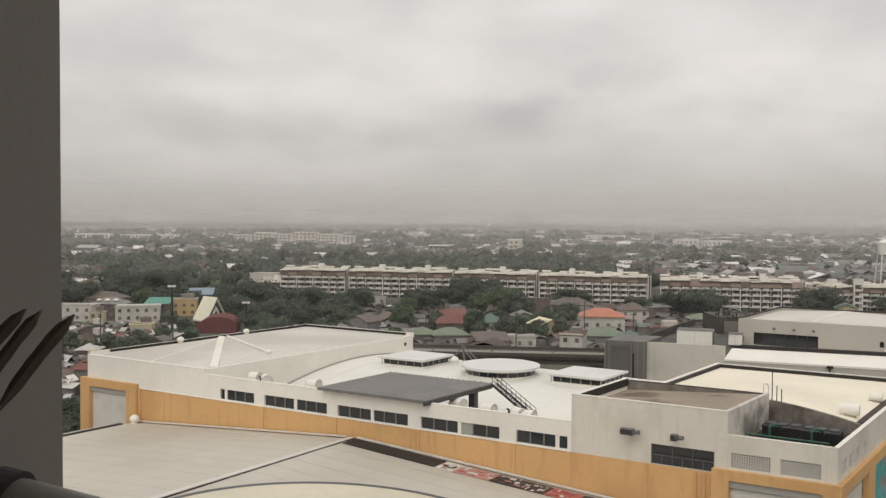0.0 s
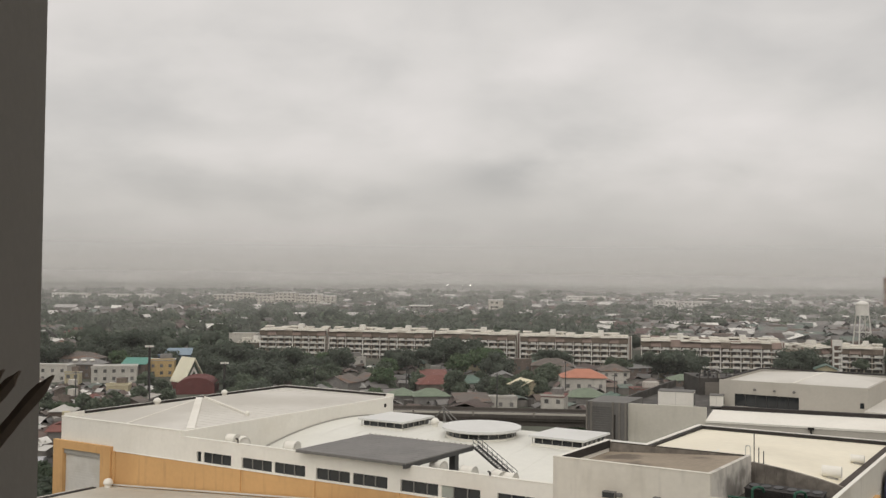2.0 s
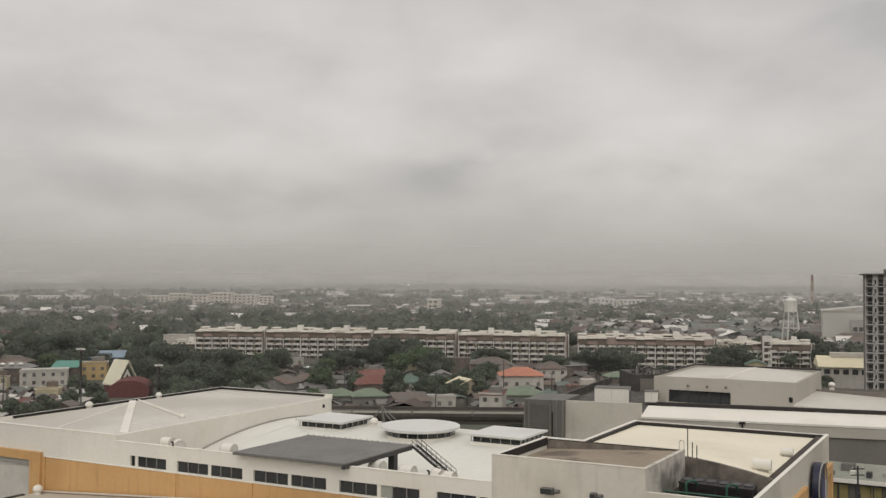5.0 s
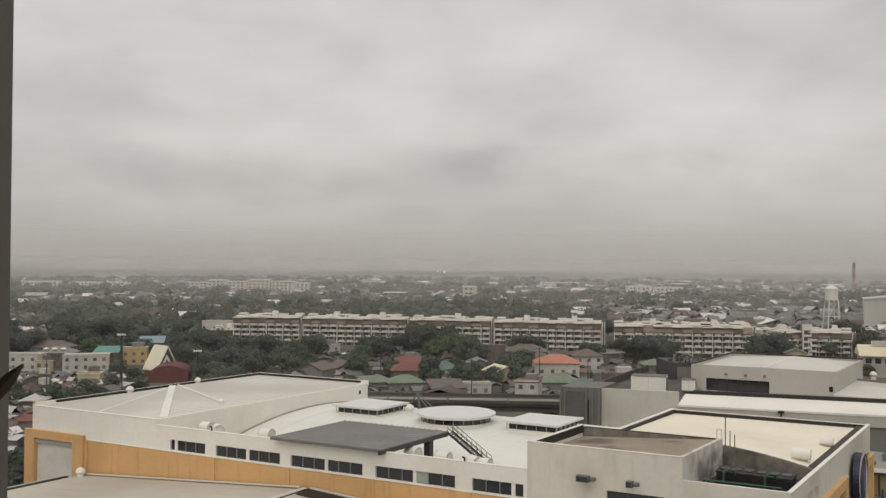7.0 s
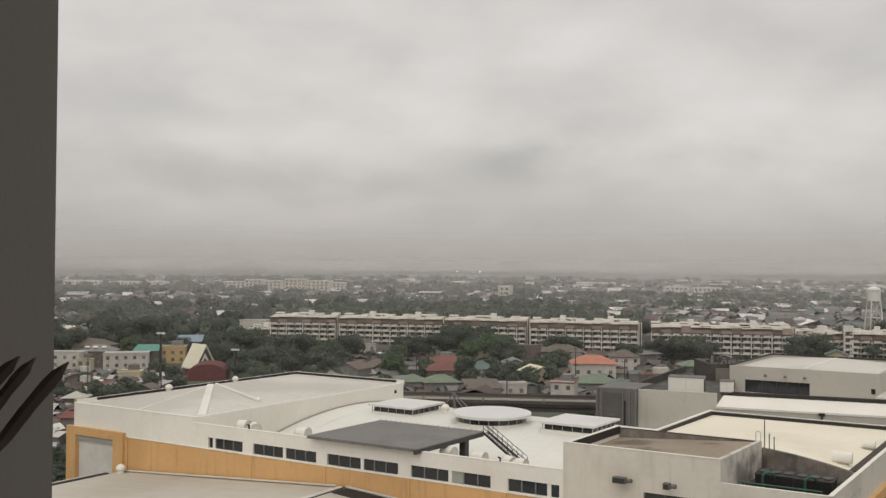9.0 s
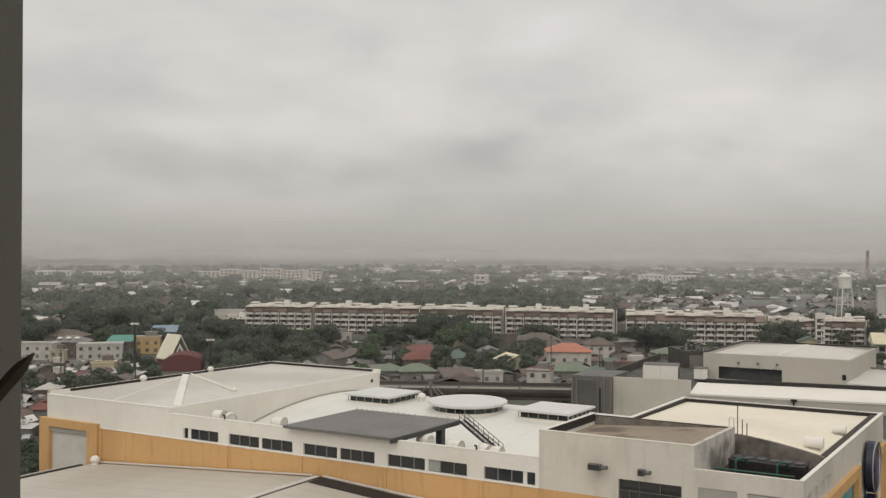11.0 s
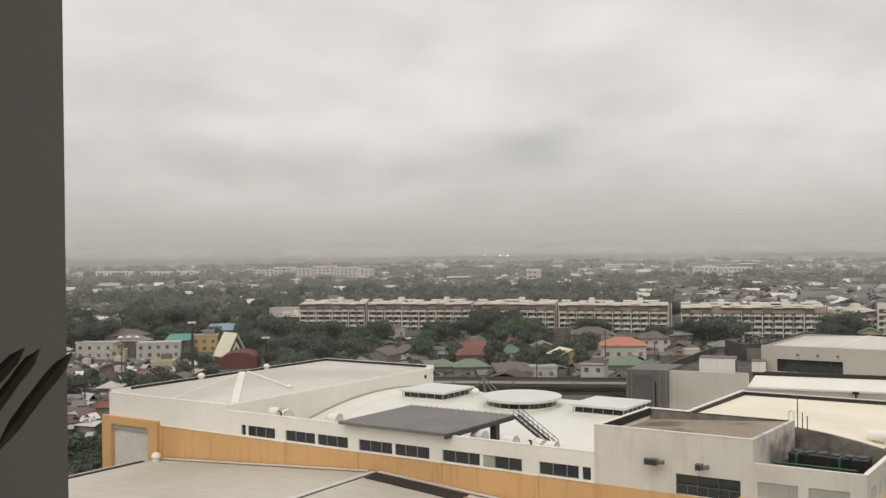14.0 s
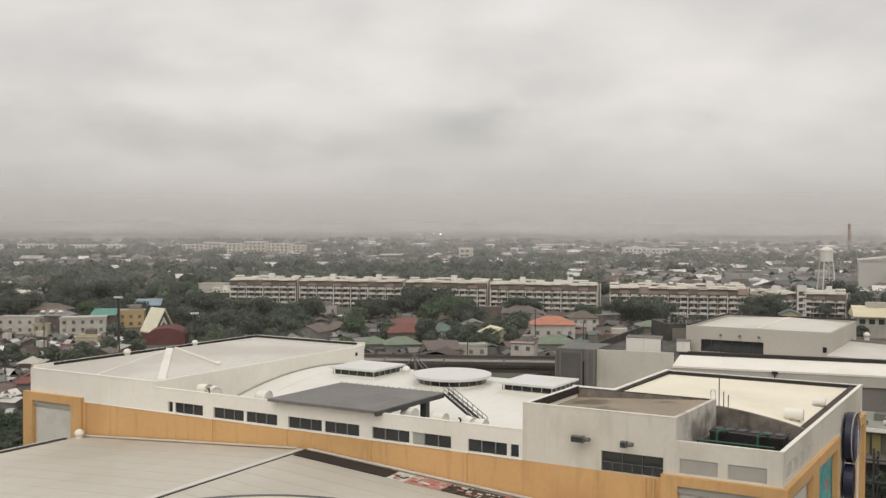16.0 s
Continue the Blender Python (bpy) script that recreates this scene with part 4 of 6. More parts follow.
# dark car-park deck and low roofs behind the tower
rpart("deck_wall", (-22.4, 9.0, 0), (-15.0, 60, 16.0), SERVICE)
rpart("deck_parapet", (-22.4, 9.0, 16.0), (-22.0, 60, 17.6), SERVICE)
rpart("dark_roof", (-15.0, 26, 0), (-1.2, 62, 16.4), SERVICE, "dark flat service roof")
rpart("crate", (-19.6, 12, 16.0), (-18.0, 14, 17.6), DARK)
# penthouse
PV = 108.3
mpart("penthouse_wall", wall_with_holes(51.6, 79.0, 16.8, 22.0, PV, PV + 0.5, [(54.6, 66.7, 16.95, 19.4)]), OFF_WHITE, "off-white penthouse wall", parent=wing)
mpart("penthouse_wall", mbox((78.5, PV + 0.5, 15), (79.0, 136, 22.0)), OFF_WHITE, parent=wing)
mpart("penthouse_wall", mbox((51.6, PV + 0.5, 15), (52.1, 136, 22.0)), OFF_WHITE, parent=wing)
mpart("penthouse_wall", mbox((51.6, 136, 15), (79.0, 136.5, 22.0)), GREY_WALL, parent=wing)
bm = B()
prism(bm, [(52.1, 21.5), (65.5, 22.1), (78.5, 21.5), (78.5, 21.1), (52.1, 21.1)], PV + 0.5, 136, 1, MALL)
mpart("penthouse_roof", bm, ROOF_GREY, "pale low gable roof", parent=wing)
mpart("ridge_cap", bar_between(B(), (65.5, PV + 0.6, 22.1), (65.5, 136, 22.1), 0.4, 0.06), WHITE, parent=wing)
mpart("flashing", mbox((51.55, PV + 0.5, 22.0), (52.15, 136.55, 22.22)), DARK, parent=wing)
mpart("flashing", mbox((52.15, 136, 22.0), (79.0, 136.55, 22.3)), DARK, parent=wing)
win = mpart("penthouse_window", mbox((54.6, PV + 0.3, 16.95), (66.7, PV + 0.4, 19.4)), GLASS, "wide dark penthouse window", parent=wing)
for k in range(7):
    mpart("mullion", mbox((54.6 + k * 2.0, PV + 0.15, 16.95), (54.7 + k * 2.0, PV + 0.3, 19.4)), STEEL, parent=win)
mpart("wall_opening", mbox((77.5, PV - 0.06, 18.2), (78.2, PV, 19.2)), GLASS, parent=wing)
for u in (58.6, 62.3, 65.9):
    q = MALL @ Vector((u, PV, 20.4))
    t = thing("wall_floodlight", "small dark floodlight on the penthouse wall", "floodlight", pose(q.x, q.y, q.z, 0, 0, -31.3), "penthouse floodlights")
    part("arm", box(B(), (-0.05, -0.5, -0.05), (0.05, 0, 0.05)), STEEL, t)
    part("housing", dome(B(), (0, -0.65, 0), 0.3, 0.3, 10, 4, -0.6), LOUVRE, t)
# side roof right of the penthouse
mpart("side_roof", prism(B(), [(79.0, 18.3), (98, 17.4), (125, 17.0), (125, 15), (79.0, 15)], 104, 130, 1, MALL), ROOF_GREY, "pale side roof", parent=wing)
mpart("side_parapet", mbox((79.0, 129.6, 15), (125, 130.1, 18.6)), CONC, parent=wing)
# rooftop boxes
def roof_box(p, w, d, h, yaw=-21):
    t = thing("rooftop_unit", "white boxy rooftop air handler with dark side louvres", "air handler", pose(p[0], p[1], p[2], 0, 0, yaw), "rooftop units")
    part("casing", box(B(), (-w / 2, -d / 2, 0.15), (w / 2, d / 2, h)), WHITE, t)
    part("lid", box(B(), (-w / 2 - 0.08, -d / 2 - 0.08, h), (w / 2 + 0.08, d / 2 + 0.08, h + 0.1)), LOUVRE, t)
    part("side_louvre", box(B(), (w / 2, -d / 2 + 0.3, 0.5), (w / 2 + 0.05, d / 2 - 0.3, h - 0.3)), LOUVRE, t)
    part("skid", box(B(), (-w / 2, -d / 2, 0), (w / 2, d / 2, 0.15)), STEEL, t)
    part("seam", box(B(), (-0.05, -d / 2 - 0.03, 0.15), (0.05, -d / 2, h)), GRILLE, t)
    return t


roof_box((50.6, 187.5, 16.4), 6.8, 4.2, 3.3)
roof_box((58.2, 186.0, 16.9), 2.6, 3.0, 2.2)
# grey plant house behind
t = thing("plant_house", "dark grey plant house with louvred front and rooftop clutter", "building", (66, 212, 0))
SOOT = mat("sooty_plant_wall", (0.075, 0.07, 0.064), 0.85, 0.2, 0.3, 2, 0.01, streak=0.5)
mpart("wall", box(B(), (61, 208, 0), (71.5, 220, 20.1)), SOOT, parent=t)
for k in range(6):
    mpart("parapet_post", box(B(), (61 + k * 2.0, 207.9, 20.1), (61.25 + k * 2.0, 208.1, 21.2)), SOOT, parent=t)
mpart("parapet_rail", box(B(), (61, 207.92, 21.1), (71.5, 208.08, 21.25)), SOOT, parent=t)
mpart("louvred_door", box(B(), (62.4, 207.8, 15.5), (66.2, 208, 19.2)), CONC, parent=t)
for k in range(18):
    x, y = rng.uniform(61.5, 71), rng.uniform(208.5, 214)
    mpart("roof_pipe", tube(B(), (x, y, 20.1), (x, y, 20.1 + rng.uniform(0.4, 1.5)), rng.uniform(0.12, 0.4), 8), STEEL if k % 3 else GREY_WALL, parent=t)
# tanks and balls on the decks
turbine_vent(Vector((40.5, 190, 17.4)), 0.6)
turbine_vent(Vector((42.0, 190, 17.4)), 0.6)
turbine_vent(Vector((103.6, 201, 18.3)), 0.75)
# rail on the fascia
t = thing("guard_rail", "thin grey steel guard rail on the fascia roof", "rail", REAR @ Vector((46, 1, 18.1)))
for z in (16.9, 17.6):
    mpart("rail", tube(B(), REAR @ Vector((40.9, -0.3, z)), REAR @ Vector((52, -0.3, z)), 0.05, 6), GRILLE, parent=t)
for k in range(6):
    mpart("post", tube(B(), REAR @ Vector((40.9 + k * 2.2, -0.3, 16.2)), REAR @ Vector((40.9 + k * 2.2, -0.3, 17.9)), 0.07, 6), GRILLE, parent=t)

# ---- side street between the malls ----
YELLOW = mat("yellow_wall", (0.27, 0.225, 0.10), 0.8, 0.1, 0.3, 2, 0.01, streak=0.3)
PALE_GREEN = mat("pale_green_sheet", (0.27, 0.28, 0.235), 0.6, 0.1, 0.3, 2, 0.01)
DIM_WALL = mat("dark_kiosk_wall", (0.13, 0.12, 0.10), 0.85, 0.12, 0.3, 2, 0.01, streak=0.4)
kiosk = thing("street_kiosk", "low yellow roadside building with a pale green sheet roof", "building", MALL @ Vector((98, 82, 0)))
mpart("wall", mbox((88, 80, 0), (98, 86, 10.0)), DIM_WALL, parent=kiosk)
for k in range(6):
    mpart("wall_panel", mbox((88.4 + k * 1.6, 79.8, 6.2), (89.85 + k * 1.6, 80, 9.3)), YELLOW if k not in (2, 5) else DIM_WALL, parent=kiosk)
for k in range(5):
    mpart("awning_post", mbox((87.6 + k * 2.5, 78.9, 0), (87.8 + k * 2.5, 79.1, 10.0)), STEEL, parent=kiosk)
mpart("awning", prism(B(), [(76.5, 5.6), (79.8, 6.2), (79.8, 6.0), (76.5, 5.4)], 87.5, 98.0, 0, MALL), DIM_WALL, parent=kiosk)
for k, (u, z) in enumerate(((88.5, 10.6), (91.5, 10.7), (94.0, 10.9), (96.4, 10.8))):
    mpart("roof_clutter", mbox((u, 80.6 + k % 2, z - 0.4), (u + 0.8, 81.8 + k % 2, z + 0.5)), (LOUVRE, GRILLE, STEEL, GREY_WALL)[k], parent=kiosk)
mpart("roof", prism(B(), [(79.0, 10.2), (87, 11.6), (87, 11.3), (79.0, 9.9)], 87.0, 98.4, 0, MALL), PALE_GREEN, parent=kiosk)
mpart("roof_edge", mbox((87.0, 78.8, 9.8), (98.4, 79.0, 10.4)), WHITE, parent=kiosk)
mpart("roof_box", mbox((90, 83, 10.5), (92, 85, 12.0)), LOUVRE, parent=kiosk)
frame_t = thing("steel_frame", "dark steel post frame beside the street", "steel frame", MALL @ Vector((95, 66, 0)))
for u, v, h in ((89.8, 66, 10.5), (92.2, 66, 10.0), (94.6, 66, 11.0), (97.3, 66, 9.0), (99.6, 66, 10.0), (92.2, 70, 8.8), (97.3, 70, 9.0)):
    mpart("post", mbox((u, v, 0), (u + 0.3, v + 0.3, h)), STEEL, parent=frame_t)
for z in (5.0, 8.2):
    mpart("beam", mbox((89.5, 65.9, z), (100.4, 66.2, z + 0.25)), STEEL, parent=frame_t)
    mpart("beam", mbox((92.2, 66, z), (92.5, 70.2, z + 0.25)), STEEL, parent=frame_t)
def power_pole(p, h, group="utility poles", arms=2):
    t = thing("utility_pole", "tall dark utility pole with crossarms", "pole", p, group)
    part("shaft", tube(B(), (0, 0, 0), (0, 0, h), 0.19, 8, 0.13), STEEL, t)
    for k in range(arms):
        part("crossarm", box(B(), (-1.0, -0.07, h - 0.5 - k * 0.9), (1.0, 0.07, h - 0.36 - k * 0.9)), STEEL, t)
        for x in (-0.85, 0, 0.85):
            part("insulator", tube(B(), (x, 0, h - 0.36 - k * 0.9), (x, 0, h - 0.1 - k * 0.9), 0.05, 6), GRILLE, t)
    return t


power_pole(MALL @ Vector((94.2, 69, 0)), 14.4)
power_pole(MALL @ Vector((103.5, 72, 0)), 15.0)
solid("road", mbox((72, 50, 0.0), (150, 78, 0.06)), ASPHALT, "narrow grey asphalt service street", "road", kind="structure")

# ---- viaduct ----
VIA = frame_at((-60, 236, 0), 96.5, 6.5)
# concrete coloured dark to paint in the shade under the viaduct
SHADE_CONC = mat("shade_darkened_concrete", (0.095, 0.085, 0.075), 0.9, 0.15, 0.15, 2, 0.02, streak=0.4)
via = thing("viaduct", "weathered concrete road viaduct with a pale parapet", "viaduct", VIA @ Vector((70, 4, 0)))
mpart("deck", box(B(), (0, 0, 7.6), (170, 9, 8.6), VIA), SHADE_CONC, parent=via)
mpart("parapet", box(B(), (0, -0.3, 9.05), (170, 0, 9.5), VIA), OFF_WHITE, "pale stained parapet", parent=via)
mpart("parapet", box(B(), (0, 9, 8.6), (170, 9.3, 9.35), VIA), SHADE_CONC, parent=via)
mpart("edge_beam", box(B(), (0, -0.3, 8.2), (170, 0, 9.05), VIA), SHADE_CONC, parent=via)
mpart("girder", box(B(), (0, 0.6, 6.3), (170, 1.6, 7.6), VIA), SHADE_CONC, parent=via)
mpart("girder", box(B(), (0, 7.4, 6.3), (170, 8.4, 7.6), VIA), SHADE_CONC, parent=via)
mpart("lower_beam", box(B(), (0, -1.5, 3.6), (170, -0.9, 4.6), VIA), GREY_WALL, parent=via)
for k in range(12):
    mpart("pier", box(B(), (6 + k * 14.5, 2.5, 0), (7.8 + k * 14.5, 6.5, 6.3), VIA), CONC, parent=via)
    mpart("pier_cap", box(B(), (5.5 + k * 14.5, 0.4, 5.5), (8.3 + k * 14.5, 8.6, 6.3), VIA), CONC, parent=via)
    mpart("parapet_post", box(B(), (k * 14.5, -0.36, 8.6), (k * 14.5 + 0.4, -0.3, 9.8), VIA), CONC, parent=via)

# ---- apartment blocks ----
APT_WALL = mat("apartment_beige", (0.34, 0.285, 0.225), 0.85, 0.08, 0.2, 2, 0.0, streak=0.25)
APT_WHITE = mat("apartment_white", (0.68, 0.66, 0.61), 0.8, 0.06, 0.2, 2, 0.0, streak=0.2)
APT_BROWN = mat("apartment_brown", (0.135, 0.105, 0.08), 0.8, 0.12, 0.3, 2, 0.0)
APT_TERRA = mat("apartment_terracotta", (0.225, 0.168, 0.14), 0.8, 0.12, 0.3, 2, 0.0)
APT_ROOF = mat("apartment_roof", (0.56, 0.53, 0.46), 0.8, 0.1, 0.15, 2, 0.0, stain=((0.3, 0.27, 0.22), 0.2, 0.55, 0.6))
# near-black colour painting in balcony recess shade; also the small windows' own tone
RECESS = mat("recess_shade_and_window", (0.055, 0.047, 0.04), 0.7, 0.3, 0.5, 3, 0.0, per_object=0.5)
bm = B()
box(bm, (-1.35, -1.15, 0.0), (1.35, -1.03, 0.9))
box(bm, (-1.35, -1.03, 0.0), (-1.25, 0, 0.9))
box(bm, (1.25, -1.03, 0.0), (1.35, 0, 0.9))
me_balc = mesh_of("balcony", bm, APT_WHITE)
me_line = mesh_of("floor_slab", box(B(), (0, -0.95, -0.28), (1, 0, 0.0)), APT_WHITE)
# bay-wide dark sheet: the shade behind a balcony, put into colour
me_recess_shade = mesh_of("window", box(B(), (-1.95, -0.06, 0), (1.95, 0.05, 1.95)), RECESS)
me_door = mesh_of("balcony_door", box(B(), (-0.35, -0.12, 0), (0.35, -0.062, 1.9)), APT_WALL)
me_win = mesh_of("window", box(B(), (-0.55, -0.06, 0), (0.55, 0.05, 1.1)), RECESS)
me_ac = mesh_of("aircon_unit", box(B(), (-0.35, -0.5, 0), (0.35, 0, 0.45)), GRILLE)
me_pil = mesh_of("pilaster", box(B(), (-0.22, -1.15, 0), (0.22, 0, 11.6)), APT_WHITE)
me_fas = mesh_of("roof_panel", prism(B(), [(-1.3, 0), (-0.7, 1.5), (1.2, 1.5), (1.2, -0.2), (-1.3, -0.2)], -2.0, 2.0, 0), APT_BROWN)
me_fas2 = mesh_of("roof_slab", prism(B(), [(-1.7, 0), (-1.7, 0.3), (4.2, 0.7), (4.2, 0.0)], -2.0, 2.0, 0), APT_ROOF)
me_fas3 = mesh_of("roof_panel", prism(B(), [(-1.5, 0), (0.6, 2.0), (1.2, 2.0), (1.2, -0.2), (-1.5, -0.2)], -2.0, 2.0, 0), APT_TERRA)


def apartment(x0, y0, x1, y1, floors=4, depth=15.0, terra=False):
    a, b = Vector((x0, y0, 0)), Vector((x1, y1, 0))
    w = (b - a).length
    ang = math.degrees(math.atan2((b - a).y, (b - a).x))
    m = pose(x0, y0, 0, 0, 0, ang)
    t = thing("apartment_block", "mid-rise beige apartment block with white balconies and brown roof panels", "apartment block", m, "apartment blocks")
    fh, z0 = 2.6, -0.9
    top = z0 + floors * fh
    part("wall", box(B(), (0, 0, 0), (w, depth, top)), APT_WALL, t)
    part("roof", box(B(), (0.2, 1.2, top), (w - 0.2, depth, top + 1.75)), APT_ROOF, t, "pale stained flat roof")
    n = max(2, round(w / 4.4))
    bay = w / n
    for i in range(n):
        x = (i + 0.5) * bay
        for f in range(floors):
            z = z0 + f * fh
            piece("balcony", me_balc, t, pose(x + 0.1, 0, z) @ Matrix.Diagonal((bay / 4.4 * rng.choice((0.92, 1.0, 1.0, 1.08)), 1, 1, 1)))
            piece("window", me_recess_shade, t, pose(x, 0, z + 0.3) @ Matrix.Diagonal((bay / 4.4, 1, 1.03, 1)))
            piece("balcony_door", me_door, t, pose(x + rng.choice((-1.0, 1.0, 0.6)), 0, z + 0.3))
            if rng.random() < 0.5:
                piece("aircon_unit", me_ac, t, pose(x + rng.choice((-1.75, 1.75)), -0.4, z + 0.2))
        piece("roof_panel", me_fas3 if i % 3 == 1 or (terra and i % 2) else me_fas, t, pose(x, 0, top - 1.15) @ Matrix.Diagonal((bay / 4.0, 0.8 if i % 3 != 1 else 1.0, 1.25 if i % 3 == 1 else 1.5, 1)))
        if i % 5 != 3:
            piece("roof_slab", me_fas2, t, pose(x, 0.3, top + (1.15 if i % 3 else 0.95)) @ Matrix.Diagonal((bay / 4.0 * (0.96 if i % 2 else 1.0), 1, 1, 1)))
        for j, (dy, dz) in enumerate(((4.8, 0.8), (9.6, 1.5))):
            if (i * 2 + j) % 5 != 3:
                piece("roof_slab", me_fas2, t, pose(x, dy, top + dz + (0.9 if (i + j) % 3 else 0.6)) @ Matrix.Diagonal((bay / 4.0 * 0.97, 0.8, 1, 1)))
            piece("roof_panel", me_fas3 if (terra and i % 3) or (i + j) % 4 == 0 else me_fas, t, pose(x, dy + 0.6, top + dz - 0.4) @ Matrix.Diagonal((bay / 4.0, 0.8, 0.75 if terra else 0.55, 1)))
        if terra:
            piece("roof_panel", me_fas3, t, pose(x, depth * 0.85, top + (1.6 if i % 2 else 1.3)) @ Matrix.Diagonal((bay / 4.0, 1, 0.6, 1)))
    for f in range(floors):
        piece("floor_slab", me_line, t, pose(0, 0, z0 + f * fh + 0.02) @ Matrix.Diagonal((w, 1, 1, 1)))
    for i in range(n + 1):
        if i % 2 == 0 or i == n:
            piece("pilaster", me_pil, t, pose(min(max(i * bay, 0.22), w - 0.22), 0, 0) @ Matrix.Diagonal((0.8 if i % 4 == 0 else 0.5, 0.9, (top - 0.9) / 11.6, 1)))
    # stair tower at the far end
    st = part("stair_tower", box(B(), (w, 2.0, 0), (w + 1.4, 8.0, top + 1.6)), APT_TERRA, t, "brown stair tower")
    for y in (2.0, 4.7, 7.5):
        part("fin", box(B(), (w + 1.4, y, 0), (w + 1.7, y + 0.5, top + 1.9)), APT_WHITE, st)
    part("fin", box(B(), (w + 0.1, 1.7, 0), (w + 0.6, 2.0, top + 1.9)), APT_WHITE, st)
    # gable-end windows
    for f in range(floors):
        for y in (3.5, 7.5, 11.5):
            piece("window", me_win, t, pose(w, y, z0 + f * fh + 0.9, 0, 0, 90))
            piece("window", me_win, t, pose(0, y, z0 + f * fh + 0.9, 0, 0, -90))
    # rooftop tanks and stair heads
    for k in range(max(1, int(w / 22))):
        x = (k + 0.6) * w / max(1, int(w / 22)) * 0.9
        part("stair_head", box(B(), (x, 6, top + 1.7), (x + 2.6, 9.5, top + 4.4)), APT_WHITE, t)
        part("water_tank", tube(B(), (x + 6, 7, top + 1.7), (x + 6, 7, top + 2.9), 0.8, 12), APT_ROOF, t)
    return t


for (x0, d0), (x1, d1), terra in (((-85, 494), (-50.5, 490), False), ((-48.5, 488), (4.5, 478), False), ((6, 477), (46, 467), False),
                                  ((47.5, 462), (98, 450), False), ((100.5, 434), (161, 421), True), ((-101, 512), (-87, 510), False)):
    apartment(x0, d0, x1, d1, 5 if x0 > -90 else 2, terra=terra)
apartment(178, 428, 191, 436, 4, 26)
apartment(192, 433, 209, 425, 4, 22)
t = thing("stair_core", "open stair core joining two apartment wings", "stair core", (191, 432, 0))
part("frame", wall_with_holes(-2.2, 2.2, 0, 14.5, -0.4, 0.4, [(-1.6, 1.6, 1 + 2.9 * k, 3 + 2.9 * k) for k in range(4)], I4), APT_WHITE, t)
part("back_wall", box(B(), (-2.2, 1.5, 0), (2.2, 2.0, 14.5)), APT_TERRA, t)

# ---- houses ----
# red and green roof colours are muted to imitate haze over the houses
ROOFS = [mat("orange_tile_roof", (0.44, 0.19, 0.125), 0.8, 0.1, 0.4, 3, 0.02), mat("dark_red_roof", (0.17, 0.068, 0.055), 0.8, 0.15, 0.4, 3, 0.02),
         mat("green_sheet_roof", (0.165, 0.205, 0.145), 0.7, 0.12, 0.4, 3, 0.02), mat("dull_green_roof", (0.10, 0.15, 0.12), 0.7, 0.12, 0.4, 3, 0.02),
         mat("white_sheet_roof", (0.47, 0.455, 0.42), 0.6, 0.15, 0.3, 3, 0.01, stain=((0.26, 0.22, 0.175), 0.3, 0.5, 0.6)),
         mat("rusty_sheet_roof", (0.14, 0.12, 0.105), 0.8, 0.2, 0.3, 3, 0.02, stain=((0.16, 0.075, 0.04), 0.3, 0.52, 0.7)),
         mat("cream_sheet_roof", (0.68, 0.62, 0.44), 0.7, 0.08, 0.4, 3, 0.01), mat("blue_sheet_roof", (0.20, 0.27, 0.33), 0.6, 0.1, 0.4, 3, 0.01),
         mat("teal_sheet_roof", (0.08, 0.25, 0.20), 0.6, 0.1, 0.4, 3, 0.01), mat("grey_sheet_roof_b", (0.20, 0.195, 0.185), 0.7, 0.15, 0.4, 3, 0.01)]
WALLS = [mat("white_house_wall", (0.50, 0.475, 0.425), 0.85, 0.12, 0.3, 3, 0.0, streak=0.4), mat("grey_house_wall", (0.21, 0.20, 0.185), 0.85, 0.14, 0.3, 3, 0.0, streak=0.4),
         mat("cream_house_wall", (0.44, 0.39, 0.26), 0.85, 0.1, 0.3, 3, 0.0, streak=0.4), mat("brown_house_wall", (0.15, 0.12, 0.10), 0.85, 0.12, 0.3, 3, 0.0, streak=0.4),
         mat("yellow_house_wall", (0.50, 0.36, 0.17), 0.85, 0.1, 0.3, 3, 0.0, streak=0.3), mat("blue_house_wall", (0.07, 0.11, 0.18), 0.8, 0.1, 0.3, 3, 0.0),
         mat("teal_house_wall", (0.07, 0.21, 0.17), 0.8, 0.1, 0.3, 3, 0.0)]
DIM_GLASS = mat("dusty_house_glass", (0.13, 0.125, 0.12), 0.4, 0.15, 0.5, 3, 0, per_object=0.5)
ROOF_WORDS = ["orange tile", "dark red", "green", "dull green", "white sheet", "rusty sheet", "cream", "blue sheet", "teal", "grey sheet"]
WALL_WORDS = ["white", "grey", "cream", "brown", "yellow", "blue", "teal"]


